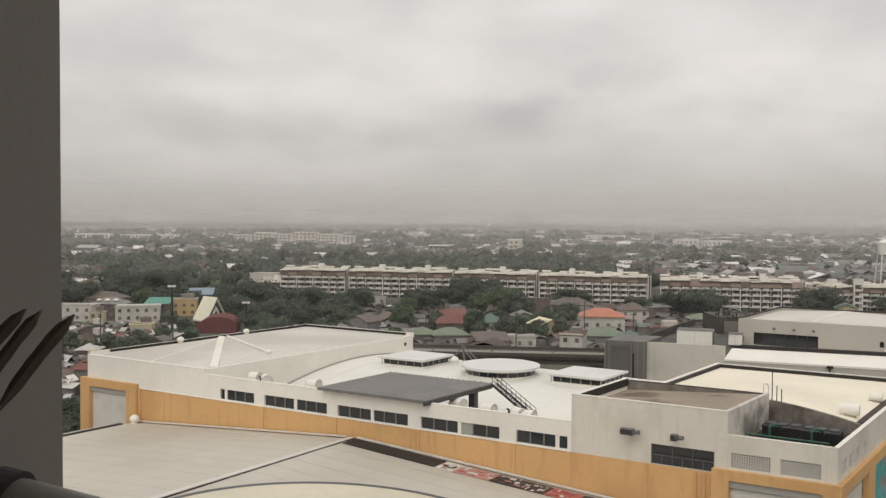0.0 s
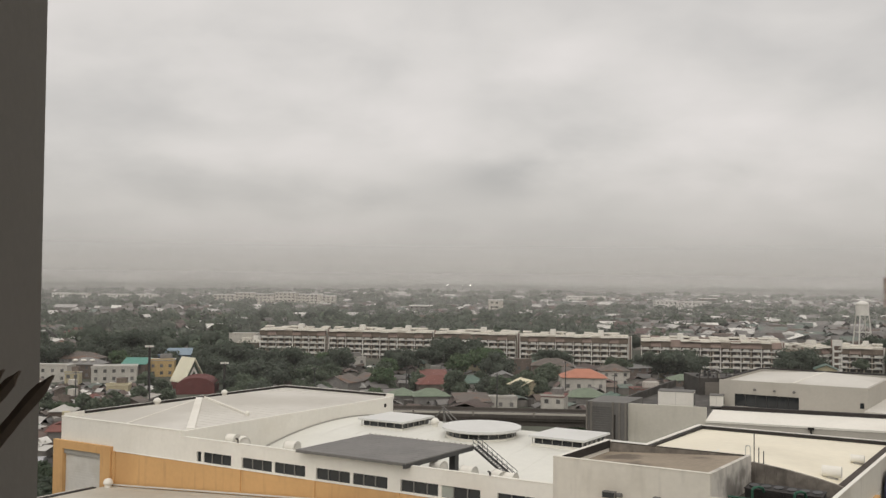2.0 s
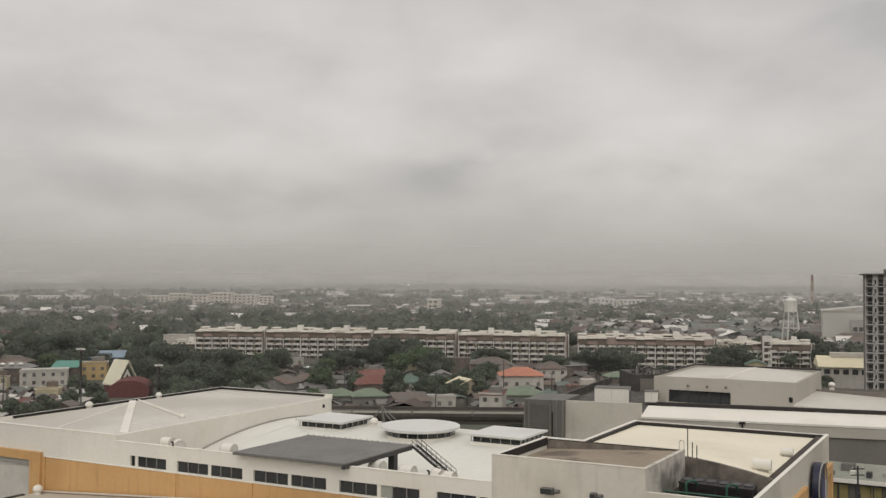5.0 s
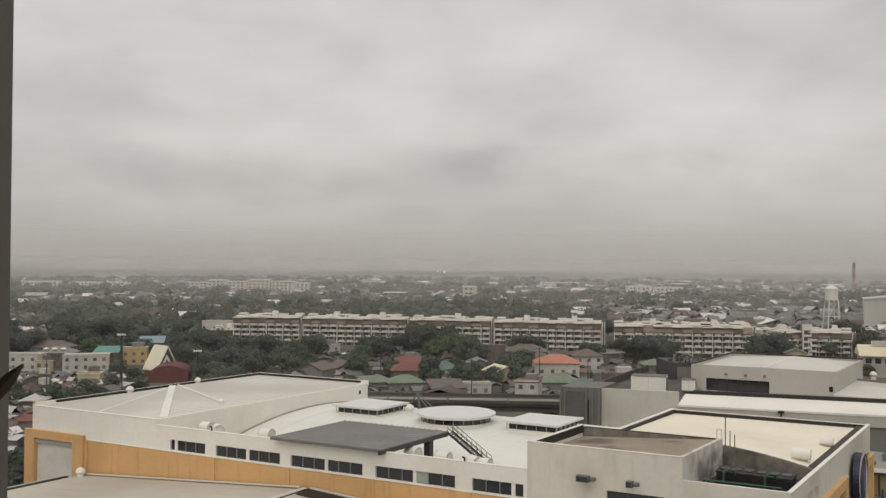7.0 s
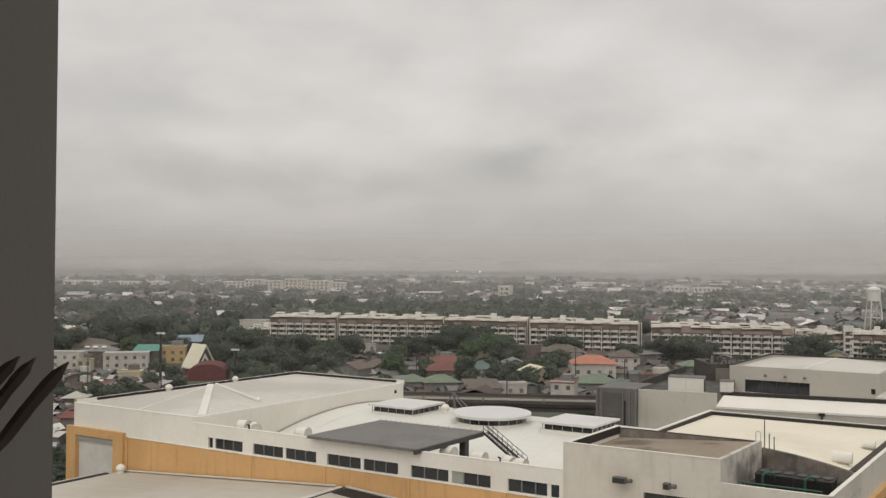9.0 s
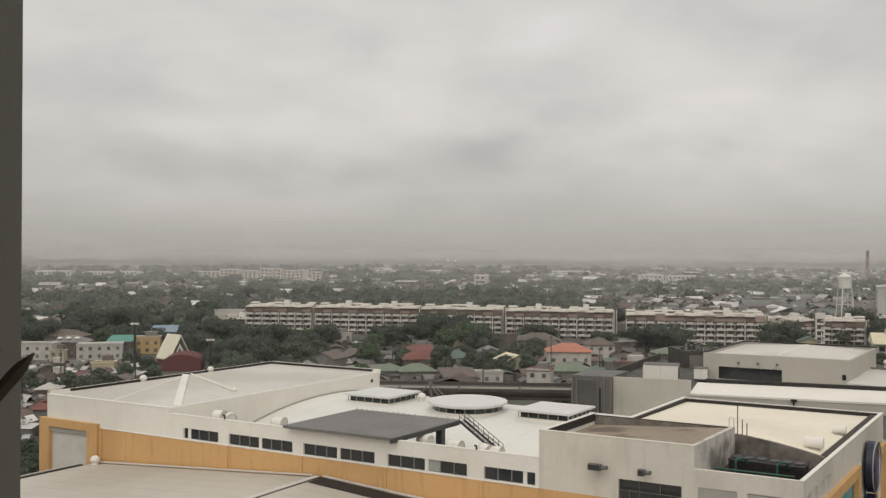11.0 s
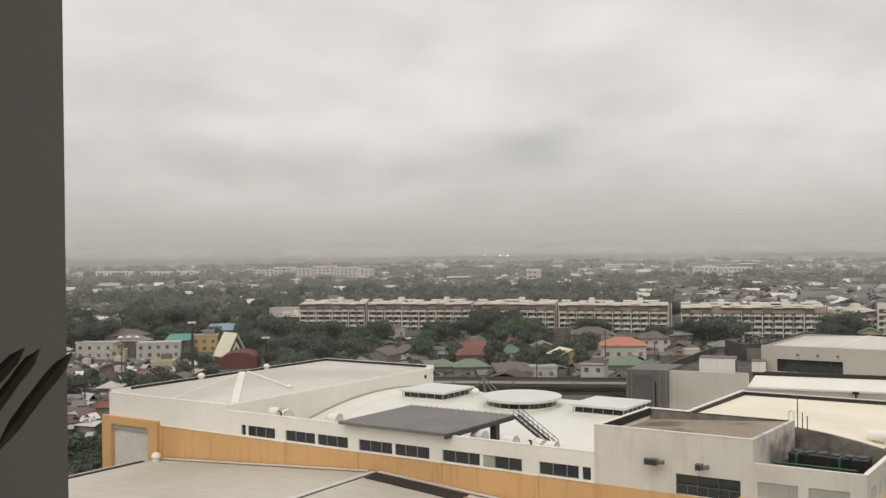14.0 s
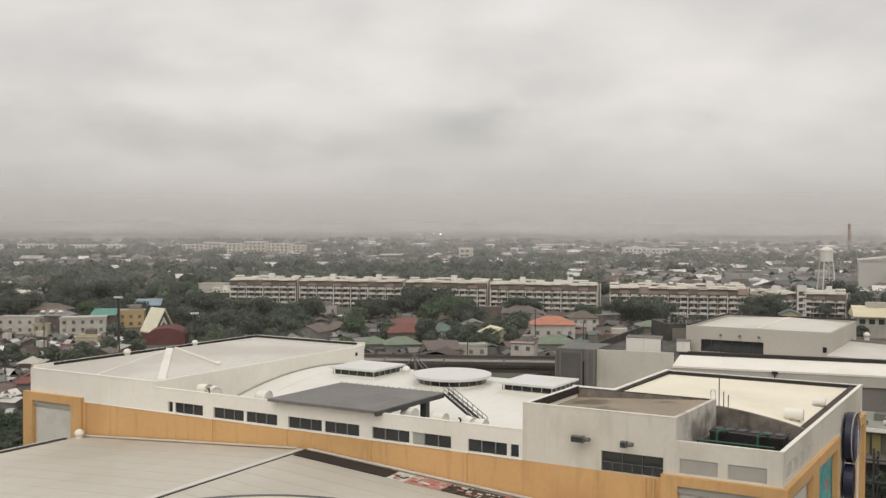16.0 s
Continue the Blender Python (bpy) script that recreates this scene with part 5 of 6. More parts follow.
def house(x, y, w, d, h, kind, roof, wall, yaw, group="houses"):
    t = thing("house", f"{WALL_WORDS[wall]} house with a {ROOF_WORDS[roof]} {kind} roof among trees", "house", pose(x, y, 0, 0, 0, yaw), group)
    part("wall", box(B(), (-w / 2, 0, 0), (w / 2, d, h)), WALLS[wall], t)
    bm, o = B(), 0.6
    X, Y0, Y1 = w / 2 + o, -o, d + o
    if kind == "flat":
        box(bm, (-w / 2 - 0.2, -0.2, h), (w / 2 + 0.2, d + 0.2, h + 0.25))
        part("parapet", box(B(), (-w / 2 - 0.2, -0.2, h + 0.25), (w / 2 + 0.2, 0, h + 0.8)), WALLS[wall], t)
        if w < 12:
            part("roof_shed", box(B(), (-w * 0.1, d * 0.35, h + 0.25), (w * 0.36, d * 0.8, h + 2.2)), WALLS[(wall + 1) % 4], t)
    elif kind == "shed":
        prism(bm, [(Y0, h), (Y1, h + d * 0.18), (Y1, h + d * 0.18 - 0.15), (Y0, h - 0.15)], -X, X, 0)
        part("upper_wall", prism(B(), [(0, h), (d, h), (d, h + d * 0.15)], -w / 2, w / 2, 0), WALLS[wall], t)
    elif kind == "gable":
        r = h + w * 0.22
        prism(bm, [(-X, h - 0.1), (0, r), (X, h - 0.1), (X, h - 0.28), (0, r - 0.2), (-X, h - 0.28)], Y0, Y1, 1)
        part("gable_wall", prism(B(), [(-w / 2, h), (0, r - 0.25), (w / 2, h)], 0, d, 1), WALLS[wall], t)
    else:
        r = h + min(w, d) * 0.26
        k = max(0.2, (w - d) / 2) if w > d else 0.2
        k2 = max(0.2, (d - w) / 2) if d > w else 0.2
        mid = d / 2
        base = [bm.verts.new(p) for p in ((-X, Y0, h), (X, Y0, h), (X, Y1, h), (-X, Y1, h))]
        low = [bm.verts.new(p) for p in ((-X, Y0, h - 0.2), (X, Y0, h - 0.2), (X, Y1, h - 0.2), (-X, Y1, h - 0.2))]
        top = [bm.verts.new(p) for p in ((-k, mid - k2, r), (k, mid - k2, r), (k, mid + k2, r), (-k, mid + k2, r))]
        for i in range(4):
            j = (i + 1) % 4
            bm.faces.new((base[i], base[j], top[j], top[i]))
            bm.faces.new((low[i], low[j], base[j], base[i]))
        bm.faces.new(top)
        bm.faces.new(low[::-1])
    part("roof", bm, ROOFS[roof], t)
    storeys = 2 if h > 4.8 else 1
    n = max(2, int(w / 3.2))
    for s in range(storeys):
        for i in range(n):
            px = -w / 2 + (i + 0.5) * w / n
            win = part("window", box(B(), (px - 0.6, -0.05, s * 2.9 + 1.0), (px + 0.6, 0.02, s * 2.9 + 2.2)), DIM_GLASS, t)
            part("window_frame", box(B(), (px - 0.7, -0.08, s * 2.9 + 0.9), (px + 0.7, -0.02, s * 2.9 + 1.0)), FRAME, win)
    return t


house(56, 327, 15, 10, 7.4, "hip", 0, 0, -4)
house(53, 304, 12.5, 9, 3.6, "hip", 2, 1, -4)
house(37, 318, 9, 9, 5.4, "gable", 6, 2, 20)
house(3, 302, 11, 8, 3.8, "hip", 2, 1, 8)
house(-6, 305, 8, 8, 3.6, "hip", 2, 1, 8)
house(6, 331, 15, 10, 4.4, "hip", 1, 3, 12)
house(23, 300, 14, 8, 3.4, "flat", 4, 0, 0)
house(-28.4, 412, 7.5, 8, 6.0, "flat", 4, 0, 25)
house(18, 338, 11, 9, 4.0, "hip", 3, 0, 10)
house(-17, 344, 10, 8, 4.2, "gable", 5, 3, 30)
house(52, 380, 16, 10, 6.5, "hip", 5, 3, -8)
house(38, 390, 14, 9, 7.5, "flat", 5, 3, 5)
house(75, 366, 11, 9, 6.0, "hip", 5, 0, 0)
house(-106.6, 388, 10, 9, 6.6, "flat", 4, 4, 10)
house(-112.6, 430, 14, 12, 5.4, "shed", 7, 5, 10)
house(-115.5, 380, 9, 10, 5.8, "shed", 8, 3, 5)
house(-118.7, 366, 16.5, 12, 5.7, "flat", 4, 0, 14)
house(-135, 378, 13, 9, 5.8, "hip", 9, 3, -4)
for k in range(3):
    q = thing("roof_tank", "white rounded water heater on a grey house roof", "tank", (-138.5 + k * 3.4, 379.5, 6.9), "roof tanks")
    part("drum", dome(B(), (0, 0, 0.3), 1.1, 0.6, 14, 4, -0.5), WHITE, q, smooth=True)
    part("cradle", box(B(), (-0.7, -0.4, -0.3), (0.7, 0.4, 0.2)), GREY_WALL, q)
house(-127, 345, 5, 5, 5.6, "flat", 4, 2, 8)
house(-102, 318, 7, 6, 4.6, "flat", 6, 2, 6)
house(-147, 405, 16, 10, 5.6, "hip", 5, 1, -8)
house(-144, 366, 15, 8, 6.2, "flat", 4, 0, -4)
house(-100, 525, 15, 12, 9.0, "flat", 4, 0, 0)
house(-173, 455, 14, 10, 7.0, "hip", 5, 1, 0)
house(-205, 560, 14, 10, 7.0, "hip", 1, 1, 0)
KINDS = ("hip", "gable", "flat", "shed", "gable", "flat")
# dense quarter on one side, looser streets behind the mall
spots = []


def free(x, y, gap):
    return all((x - a) ** 2 + (y - b) ** 2 > gap * gap for a, b in spots)


for ob in [o for o in scene.objects if o.name.startswith("house")]:
    spots.append((ob.matrix_world.translation.x, ob.matrix_world.translation.y))
made = 0
while made < 190:
    d = rng.uniform(235, 400)
    a = rng.uniform(-24.5, -13)
    x, y = d * math.sin(radians(a)), d * math.cos(radians(a))
    if free(x, y, 7.0) and not (a > -15.6 and d < 375) and (d < 335 or a < -22):
        spots.append((x, y))
        house(x, y, rng.uniform(3.0, 5.6), rng.uniform(3.4, 6), rng.uniform(2.6, 4.8), rng.choice(KINDS), rng.choice((4, 5, 5, 5, 9, 5, 1, 5)), rng.choice((0, 1, 3, 3, 3, 1)), rng.uniform(-25, 25))
    made += 1
made = 0
while made < 60:
    d = rng.uniform(285, 425)
    a = rng.uniform(-10, 17)
    x, y = d * math.sin(radians(a)), d * math.cos(radians(a))
    if a < -1 and rng.random() < 0.75:
        made += 1
        continue
    if free(x, y, 13):
        spots.append((x, y))
        house(x, y, rng.uniform(7, 12), rng.uniform(7, 10), rng.uniform(3.4, 6.0), rng.choice(KINDS), rng.choice((5, 5, 9, 2, 3, 1, 4, 5)), rng.choice((0, 1, 1, 3, 2)), rng.uniform(-30, 30))
    made += 1

# chapel with a steep white gable over a dark red hall
ch = thing("chapel", "steep cream A-frame chapel above a dark red hall", "chapel", pose(-83.4, 347, 0, 0, 0, 46) @ Matrix.Diagonal((0.86, 0.62, 0.88, 1)))
CHAPEL = mat("cream_chapel_roof", (0.68, 0.65, 0.50), 0.7, 0.06, 0.4, 3, 0.0)
REDW = mat("dark_red_wall", (0.125, 0.036, 0.033), 0.8, 0.1, 0.4, 3, 0.0)
for s in (-1, 1):
    part("roof_slope", prism(B(), [(0, 13.0), (s * 5.4, 3.5), (s * 5.4, 2.9), (0, 12.2)], -1.0, 14, 1), CHAPEL, ch, "steep cream roof slope")
part("gable_wall", prism(B(), [(0, 11.8), (4.6, 3.8), (-4.6, 3.8)], 0.6, 1.0, 1), mat("dark_green_gable", (0.06, 0.09, 0.06), 0.7, 0.1, 0.5, 3, 0), ch)
part("gable_trim", prism(B(), [(0, 9.4), (2.9, 4.2), (2.0, 4.2), (0, 7.6), (-2.0, 4.2), (-2.9, 4.2)], 0.3, 0.6, 1), WHITE, ch)
part("base_wall", box(B(), (-5, 0.8, 0), (5, 13.5, 3.8)), REDW, ch)
hl = thing("red_hall", "dark red hall with an arched roof beside the chapel", "hall", pose(-79.4, 332, 0, 0, 0, 6))
pts = [(6.6 * math.cos(math.pi * k / 16), 2.8 + 3.0 * math.sin(math.pi * k / 16)) for k in range(17)]
part("hall_body", prism(B(), pts + [(-6.6, 0), (6.6, 0)], 0, 14, 1), REDW, hl)

# floodlight poles over the court
for x, y, h in ((-88, 306, 18.6), (-66, 316, 12.5)):
    t = thing("floodlight_pole", "tall dark floodlight pole with white lamp heads", "light pole", (x, y, 0), "floodlight poles")
    part("shaft", tube(B(), (0, 0, 0), (0, 0, h), 0.5, 8, 0.35), DARK, t)
    part("platform", box(B(), (-1.3, -0.3, h - 0.5), (1.3, 0.3, h - 0.3)), STEEL, t)
    for k in range(4):
        part("lamp_head", box(B(), (-1.3 + k * 0.7, -0.4, h - 0.3), (-0.8 + k * 0.7, 0.1, h + 0.3)), WHITE, t)
for a, d, h in ((-6.5, 300, 13), (-1.0, 312, 12), (4.5, 296, 12), (8.6, 330, 13), (11.5, 300, 12), (-16, 290, 12), (-20, 300, 13), (-22, 270, 12)):
    power_pole(Vector((d * math.sin(radians(a)), d * math.cos(radians(a)), 0)), h, arms=1)

# ---- tower block, water tower, sheds at one side ----
TOWER_W = mat("tower_white", (0.47, 0.45, 0.43), 0.8, 0.06, 0.3, 2, 0.0, streak=0.2)
TOWER_M = mat("tower_mid_grey", (0.18, 0.172, 0.168), 0.8, 0.08, 0.3, 2, 0.0)
# brown recess colour, lightened to imitate haze before the tower
TOWER_B = mat("tower_hazed_brown_recess", (0.19, 0.168, 0.158), 0.8, 0.15, 0.5, 3, 0.0)
TOWER_D = mat("tower_dark_grey", (0.11, 0.105, 0.105), 0.7, 0.1, 0.3, 2, 0.0)
tb = thing("tower_block", "tall white residential tower with dark window bays", "tower block", pose(156.4, 282, 0, 0, 0, -27) @ Matrix.Diagonal((0.8, 1, 1, 1)))
TH, FH = 43.0, 2.95
part("wall", box(B(), (0.0, 0.8, 0), (40, 18, TH)), TOWER_B, tb)
part("roof_slab", box(B(), (-1.4, -1.2, TH), (41, 19, TH + 0.45)), TOWER_D, tb, "dark overhanging roof slab")
part("roof_house", box(B(), (7.4, 3, TH + 0.45), (22, 12, TH + 1.8)), TOWER_D, tb)
me_tw = mesh_of("window", box(B(), (-0.32, -0.06, 0), (0.32, 0.0, 1.25)), GLASS)
me_tn = mesh_of("window", box(B(), (-0.75, -0.06, 0), (0.75, 0.0, 2.0)), GLASS)
me_tr = mesh_of("balcony_slab", box(B(), (-1.15, -0.9, 0), (1.15, 0.9, 0.24)), TOWER_W)
me_tb = mesh_of("balcony_rail", box(box(box(B(), (-1.15, -0.06, 0.85), (1.15, 0.0, 0.93)), (-1.15, -0.06, 0.0), (-1.05, 0.0, 0.85)), (1.05, -0.06, 0.0), (1.15, 0.0, 0.85)), TOWER_W)
me_ta = mesh_of("aircon_unit", box(B(), (-0.35, -0.35, 0), (0.35, 0, 0.5)), TOWER_M)
me_gl = mesh_of("glazing_bar", box(B(), (8.5, -0.05, 0), (13.1, 0.1, 0.14)), TOWER_M)
# dark glass colour is raised here for the same painted haze
part("glass_strip", box(B(), (8.5, 0.1, 0), (13.1, 0.78, TH)), mat("tower_hazed_glass", (0.10, 0.10, 0.108), 0.25, 0.1, 0.5, 3, 0), tb, "dark glazed stair strip")
for x in (9.9, 11.5):
    part("glazing_post", box(B(), (x, 0.0, 0), (x + 0.1, 0.1, TH)), TOWER_M, tb)
PIERS = (2.7, 6.6, 13.2, 17.2, 21.2, 25.2, 29.2, 33.2, 37.2)
for x in PIERS:
    part("pier", box(B(), (x, -0.1, 0), (x + 1.75, 0.8, TH)), TOWER_W, tb)
part("pier", box(B(), (0.0, -0.1, 0), (0.3, 0.8, TH)), TOWER_W, tb)
for f in range(14):
    z = 1.2 + f * FH
    piece("glazing_bar", me_gl, tb, pose(0, 0, z - 0.2))
    for k, x in enumerate(PIERS):
        piece("window", me_tw, tb, pose(x + 0.95, -0.1, z + 0.7))
        piece("aircon_unit", me_ta, tb, pose(x + 0.5, -0.1, z + 0.1))
        if k != 2:
            c = x - 1.2 if k else 1.5
            piece("balcony_slab", me_tr, tb, pose(c, 0.0, z - 0.24))
            piece("balcony_rail", me_tb, tb, pose(c, -0.84, z))
            piece("window", me_tn, tb, pose(c + 0.25, 0.8, z + 0.1))
# water tower
wt = thing("water_tower", "white steel water tower on braced legs", "water tower", (221, 471, 0))
part("tank", tube(B(), (0, 0, 24.4), (0, 0, 29.6), 3.2, 24), APT_WHITE, wt)
part("tank_roof", dome(B(), (0, 0, 29.6), 3.3, 2.1, 24, 6, 0.0), APT_WHITE, wt, smooth=True)
for sx in (-1, 1):
    for sy in (-1, 1):
        part("leg", tube(B(), (4.0 * sx, 4.0 * sy, 0), (2.3 * sx, 2.3 * sy, 24.4), 0.3, 8), APT_WHITE, wt)
for z in (8, 16):
    k = 4.0 - 1.7 * z / 24.4
    for a, b in (((-k, -k), (k, -k)), ((k, -k), (k, k)), ((k, k), (-k, k)), ((-k, k), (-k, -k))):
        part("brace", tube(B(), (*a, z), (*b, z), 0.14, 6), APT_WHITE, wt)
for (za, zb) in ((8, 16), (16, 24)):
    ka, kb = 4.0 - 1.7 * za / 24.4, 4.0 - 1.7 * zb / 24.4
    part("brace", tube(B(), (-ka, -ka, za), (kb, -kb, zb), 0.1, 6), APT_WHITE, wt)
    part("brace", tube(B(), (ka, -ka, za), (-kb, -kb, zb), 0.1, 6), APT_WHITE, wt)
# striped chimney
chm = thing("striped_mast", "red and white striped chimney mast", "chimney", (560, 1134, 0))
# red stripe colour is paled to imitate distance haze
RED = mat("haze_paled_red_paint", (0.25, 0.175, 0.155), 0.7, 0.1, 0.3, 2, 0)
for k in range(7):
    part("stripe", tube(B(), (0, 0, k * 6.5), (0, 0, (k + 1) * 6.5), 2.4 - k * 0.12, 14, 2.28 - k * 0.12), RED if k % 2 == 0 else APT_WALL, chm)
# pale warehouse and the cream-roofed hall
wh = thing("warehouse", "large pale windowless warehouse", "warehouse", pose(281, 556, 0, 0, 0, -25))
part("wall", box(B(), (0, 0, 0), (44, 30, 22)), mat("pale_warehouse_wall", (0.47, 0.465, 0.42), 0.8, 0.06, 0.1, 1, 0, streak=0.25), wh)
part("roof", prism(B(), [(-0.5, 22), (22, 24.6), (44.5, 22), (44.5, 21.7), (-0.5, 21.7)], -0.5, 30.5, 1), ROOFS[4], wh)
part("loading_bay", box(B(), (16, -3, 9), (30, 0, 17)), GREY_WALL, wh)
for k in range(4):
    part("bay_opening", box(B(), (17 + k * 3.2, -3.1, 10), (19.4 + k * 3.2, -3, 12.5)), GLASS, wh)
cr = thing("cream_roofed_hall", "long hall with a cream sheet roof", "hall", pose(169, 336, 0, 0, 0, -20))
part("wall", box(B(), (0, 0, 0), (30, 14, 9.6)), WALLS[0], cr)
for k in range(9):
    part("window", box(B(), (1.2 + k * 3.2, -0.06, 6.6), (3.2 + k * 3.2, 0.02, 8.4)), GLASS, cr)
part("roof", prism(B(), [(-1, 9.4), (7, 12.9), (15, 9.4), (15, 9.1), (-1, 9.1)], -1, 31, 0), ROOFS[6], cr)
part("roof_monitor", box(B(), (4, 5.5, 12.4), (16, 8.5, 14.2)), WALLS[0], cr)
house(160, 372, 8, 8, 6.6, "gable", 3, 2, -20)
cw = thing("compound_wall", "long stained concrete compound wall", "wall", pose(118, 262, 0, 0, 0, -22))
part("wall", box(B(), (0, 0, 0), (80, 0.5, 11.0)), CONC, cw)
for k in range(13):
    part("post", box(B(), (k * 6.4, -0.15, 0), (k * 6.4 + 0.5, 0, 11.3)), CONC, cw)

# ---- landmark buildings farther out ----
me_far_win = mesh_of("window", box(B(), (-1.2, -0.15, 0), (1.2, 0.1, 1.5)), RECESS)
CREAM_FAR = mat("cream_block_wall", (0.55, 0.51, 0.44), 0.85, 0.06, 0.05, 1, 0.0)


def slab_block(x, y, w, h, wall, yaw=0, floors=3):
    t = thing("distant_block", f"pale {WALL_WORDS[wall]} block in the misty distance", "building", pose(x, y, 0, 0, 0, yaw), "distant blocks")
    part("wall", box(B(), (-w / 2, 0, 0), (w / 2, 16, h)), (APT_WHITE if wall == 0 else CREAM_FAR if wall == 2 else WALLS[wall]), t)
    part("roof", box(B(), (-w / 2 - 0.5, -0.5, h), (w / 2 + 0.5, 16.5, h + 0.8)), APT_WHITE, t)
    for f in range(floors):
        z = (f + 0.35) * h / floors
        for k in range(int(w / 5.2)):
            piece("window", me_far_win, t, pose(-w / 2 + 2.6 + k * 5.2, 0, z))


slab_block(-484, 1300, 48, 14, 0)
slab_block(-424, 1305, 36, 13, 0)
slab_block(-385, 1310, 30, 13, 0)
for x, w, h in ((-250, 26, 16), (-224, 24, 19), (-199, 24, 17.5), (-172, 27, 20), (-142, 30, 18), (-118, 16, 16)):
    slab_block(x, 1180 - (x + 185) * 0.1, w, h, 2, rng.uniform(-4, 4), 5)
slab_block(74, 960, 14, 18, 2, 0, 4)
slab_block(296, 1140, 28, 15, 0)
slab_block(330, 1130, 34, 14, 0)
slab_block(-2, 1010, 26, 10, 1)
slab_block(260, 1500, 60, 12, 0)
slab_block(405, 1330, 22, 14, 3, 0, 4)

# ---- trees ----
LEAF = [mat("leaf_green", (0.125, 0.156, 0.105), 0.7, 0.3, 0.15, 2, 0.0, per_island=0.35, hue=0.02),
        mat("leaf_dark", (0.108, 0.130, 0.098), 0.7, 0.3, 0.15, 2, 0.0, per_island=0.35, hue=0.02),
        mat("leaf_bright", (0.120, 0.175, 0.090), 0.7, 0.3, 0.15, 2, 0.0, per_island=0.35, hue=0.02)]


def let_light_through(m, share):
    """Leaves pass part of the light that falls on their backs."""
    t = m.node_tree
    b = t.nodes["Principled BSDF"]
    tr = t.nodes.new("ShaderNodeBsdfTranslucent")
    mx = t.nodes.new("ShaderNodeMixShader")
    mx.inputs[0].default_value = share
    link(t, b.inputs["Base Color"].links[0].from_socket, tr.inputs[0])
    link(t, b.outputs[0], mx.inputs[1])
    link(t, tr.outputs[0], mx.inputs[2])
    link(t, mx.outputs[0], t.nodes["Material Output"].inputs[0])


for m in LEAF:
    let_light_through(m, 0.5)
BARK = mat("grey_bark", (0.11, 0.09, 0.07), 0.9, 0.2, 1, 8, 0.02)


def crown_mesh(seed, r, h, leaf, lobes=9, leaves=1500):
    g = random.Random(seed)
    verts, faces = [], []

    def blob(c, rad, n=7, m=5):
        base = len(verts)
        for i in range(m + 1):
            a = -math.pi / 2 + math.pi * i / m
            for k in range(n):
                j = rad * g.uniform(0.75, 1.1)
                b = k * math.tau / n
                verts.append((c[0] + j * math.cos(a) * math.cos(b), c[1] + j * math.cos(a) * math.sin(b), c[2] + 0.75 * j * math.sin(a)))
        for i in range(m):
            for k in range(n):
                faces.append((base + i * n + k, base + i * n + (k + 1) % n, base + (i + 1) * n + (k + 1) % n, base + (i + 1) * n + k))

    lob = []
    for k in range(lobes):
        a = k * 2.4 + g.uniform(-0.4, 0.4)
        q = r * math.sqrt((k + 0.3) / lobes) * 0.72
        lob.append(((q * math.cos(a), q * math.sin(a), h * (g.uniform(-0.42, 0.42) * (1.25 - q / r))), r * g.uniform(0.34, 0.5)))
    for c, rad in lob:
        blob(c, rad * 0.72)
    for k in range(leaves):
        c, rad = g.choice(lob)
        d = Vector((g.gauss(0, 1), g.gauss(0, 1), g.gauss(0.25, 0.9))).normalized()
        p = Vector(c) + Vector((d.x, d.y, d.z * 0.8)) * rad * g.uniform(0.7, 1.12)
        s = g.uniform(0.25, 0.6)
        u = Vector((g.gauss(0, 1), g.gauss(0, 1), g.gauss(0, 0.6))).normalized()
        w = d.cross(u)
        if w.length < 0.1:
            continue
        w.normalize()
        base = len(verts)
        verts.extend([tuple(p + u * s), tuple(p + w * s * 0.7), tuple(p - u * s), tuple(p - w * s * 0.7)])
        faces.append((base, base + 1, base + 2, base + 3))
    me = bpy.data.meshes.new("crown")
    me.from_pydata(verts, [], faces)
    me.materials.append(leaf)
    return me


def trunk_mesh(seed, h, r):
    g = random.Random(seed)
    bm = B()
    tube(bm, (0, 0, 0), (0.1, 0, h * 0.5), 0.38, 8, 0.27)
    for k in range(5):
        a = k * 1.26 + g.uniform(-0.3, 0.3)
        tube(bm, (0.1, 0, h * 0.45), (r * 0.5 * math.cos(a), r * 0.5 * math.sin(a), h * g.uniform(0.75, 0.95)), 0.2, 6, 0.06)
    return mesh_of("trunk", bm, BARK)


TREES = []
for k, (r, h, leaf) in enumerate(((5.5, 6, 0), (6.5, 7, 1), (4.2, 5.5, 0), (7.5, 7, 1), (5.0, 6, 2), (3.4, 5, 0), (8.5, 8, 1))):
    TREES.append((crown_mesh(20 + k, r, h, LEAF[leaf], 10, int(900 + r * 170)), trunk_mesh(k, h * 1.25, r), r, h, leaf))


def tree(x, y, k, s=1.0, lift=0.0):
    cm, tm, r, h, leaf = TREES[k]
    word = ("green", "dark green", "bright green")[leaf]
    t = thing("tree", f"{word} broad-crowned leafy tree between the houses", "tree", pose(x, y, 0, 0, 0, rng.uniform(0, 360)) @ Matrix.Scale(s, 4), "trees")
    piece("trunk", tm, t, I4)
    piece("crown", cm, t, Matrix.Translation((0, 0, h * 0.95)))
    return t


def polar(a, d):
    return d * math.sin(radians(a)), d * math.cos(radians(a))


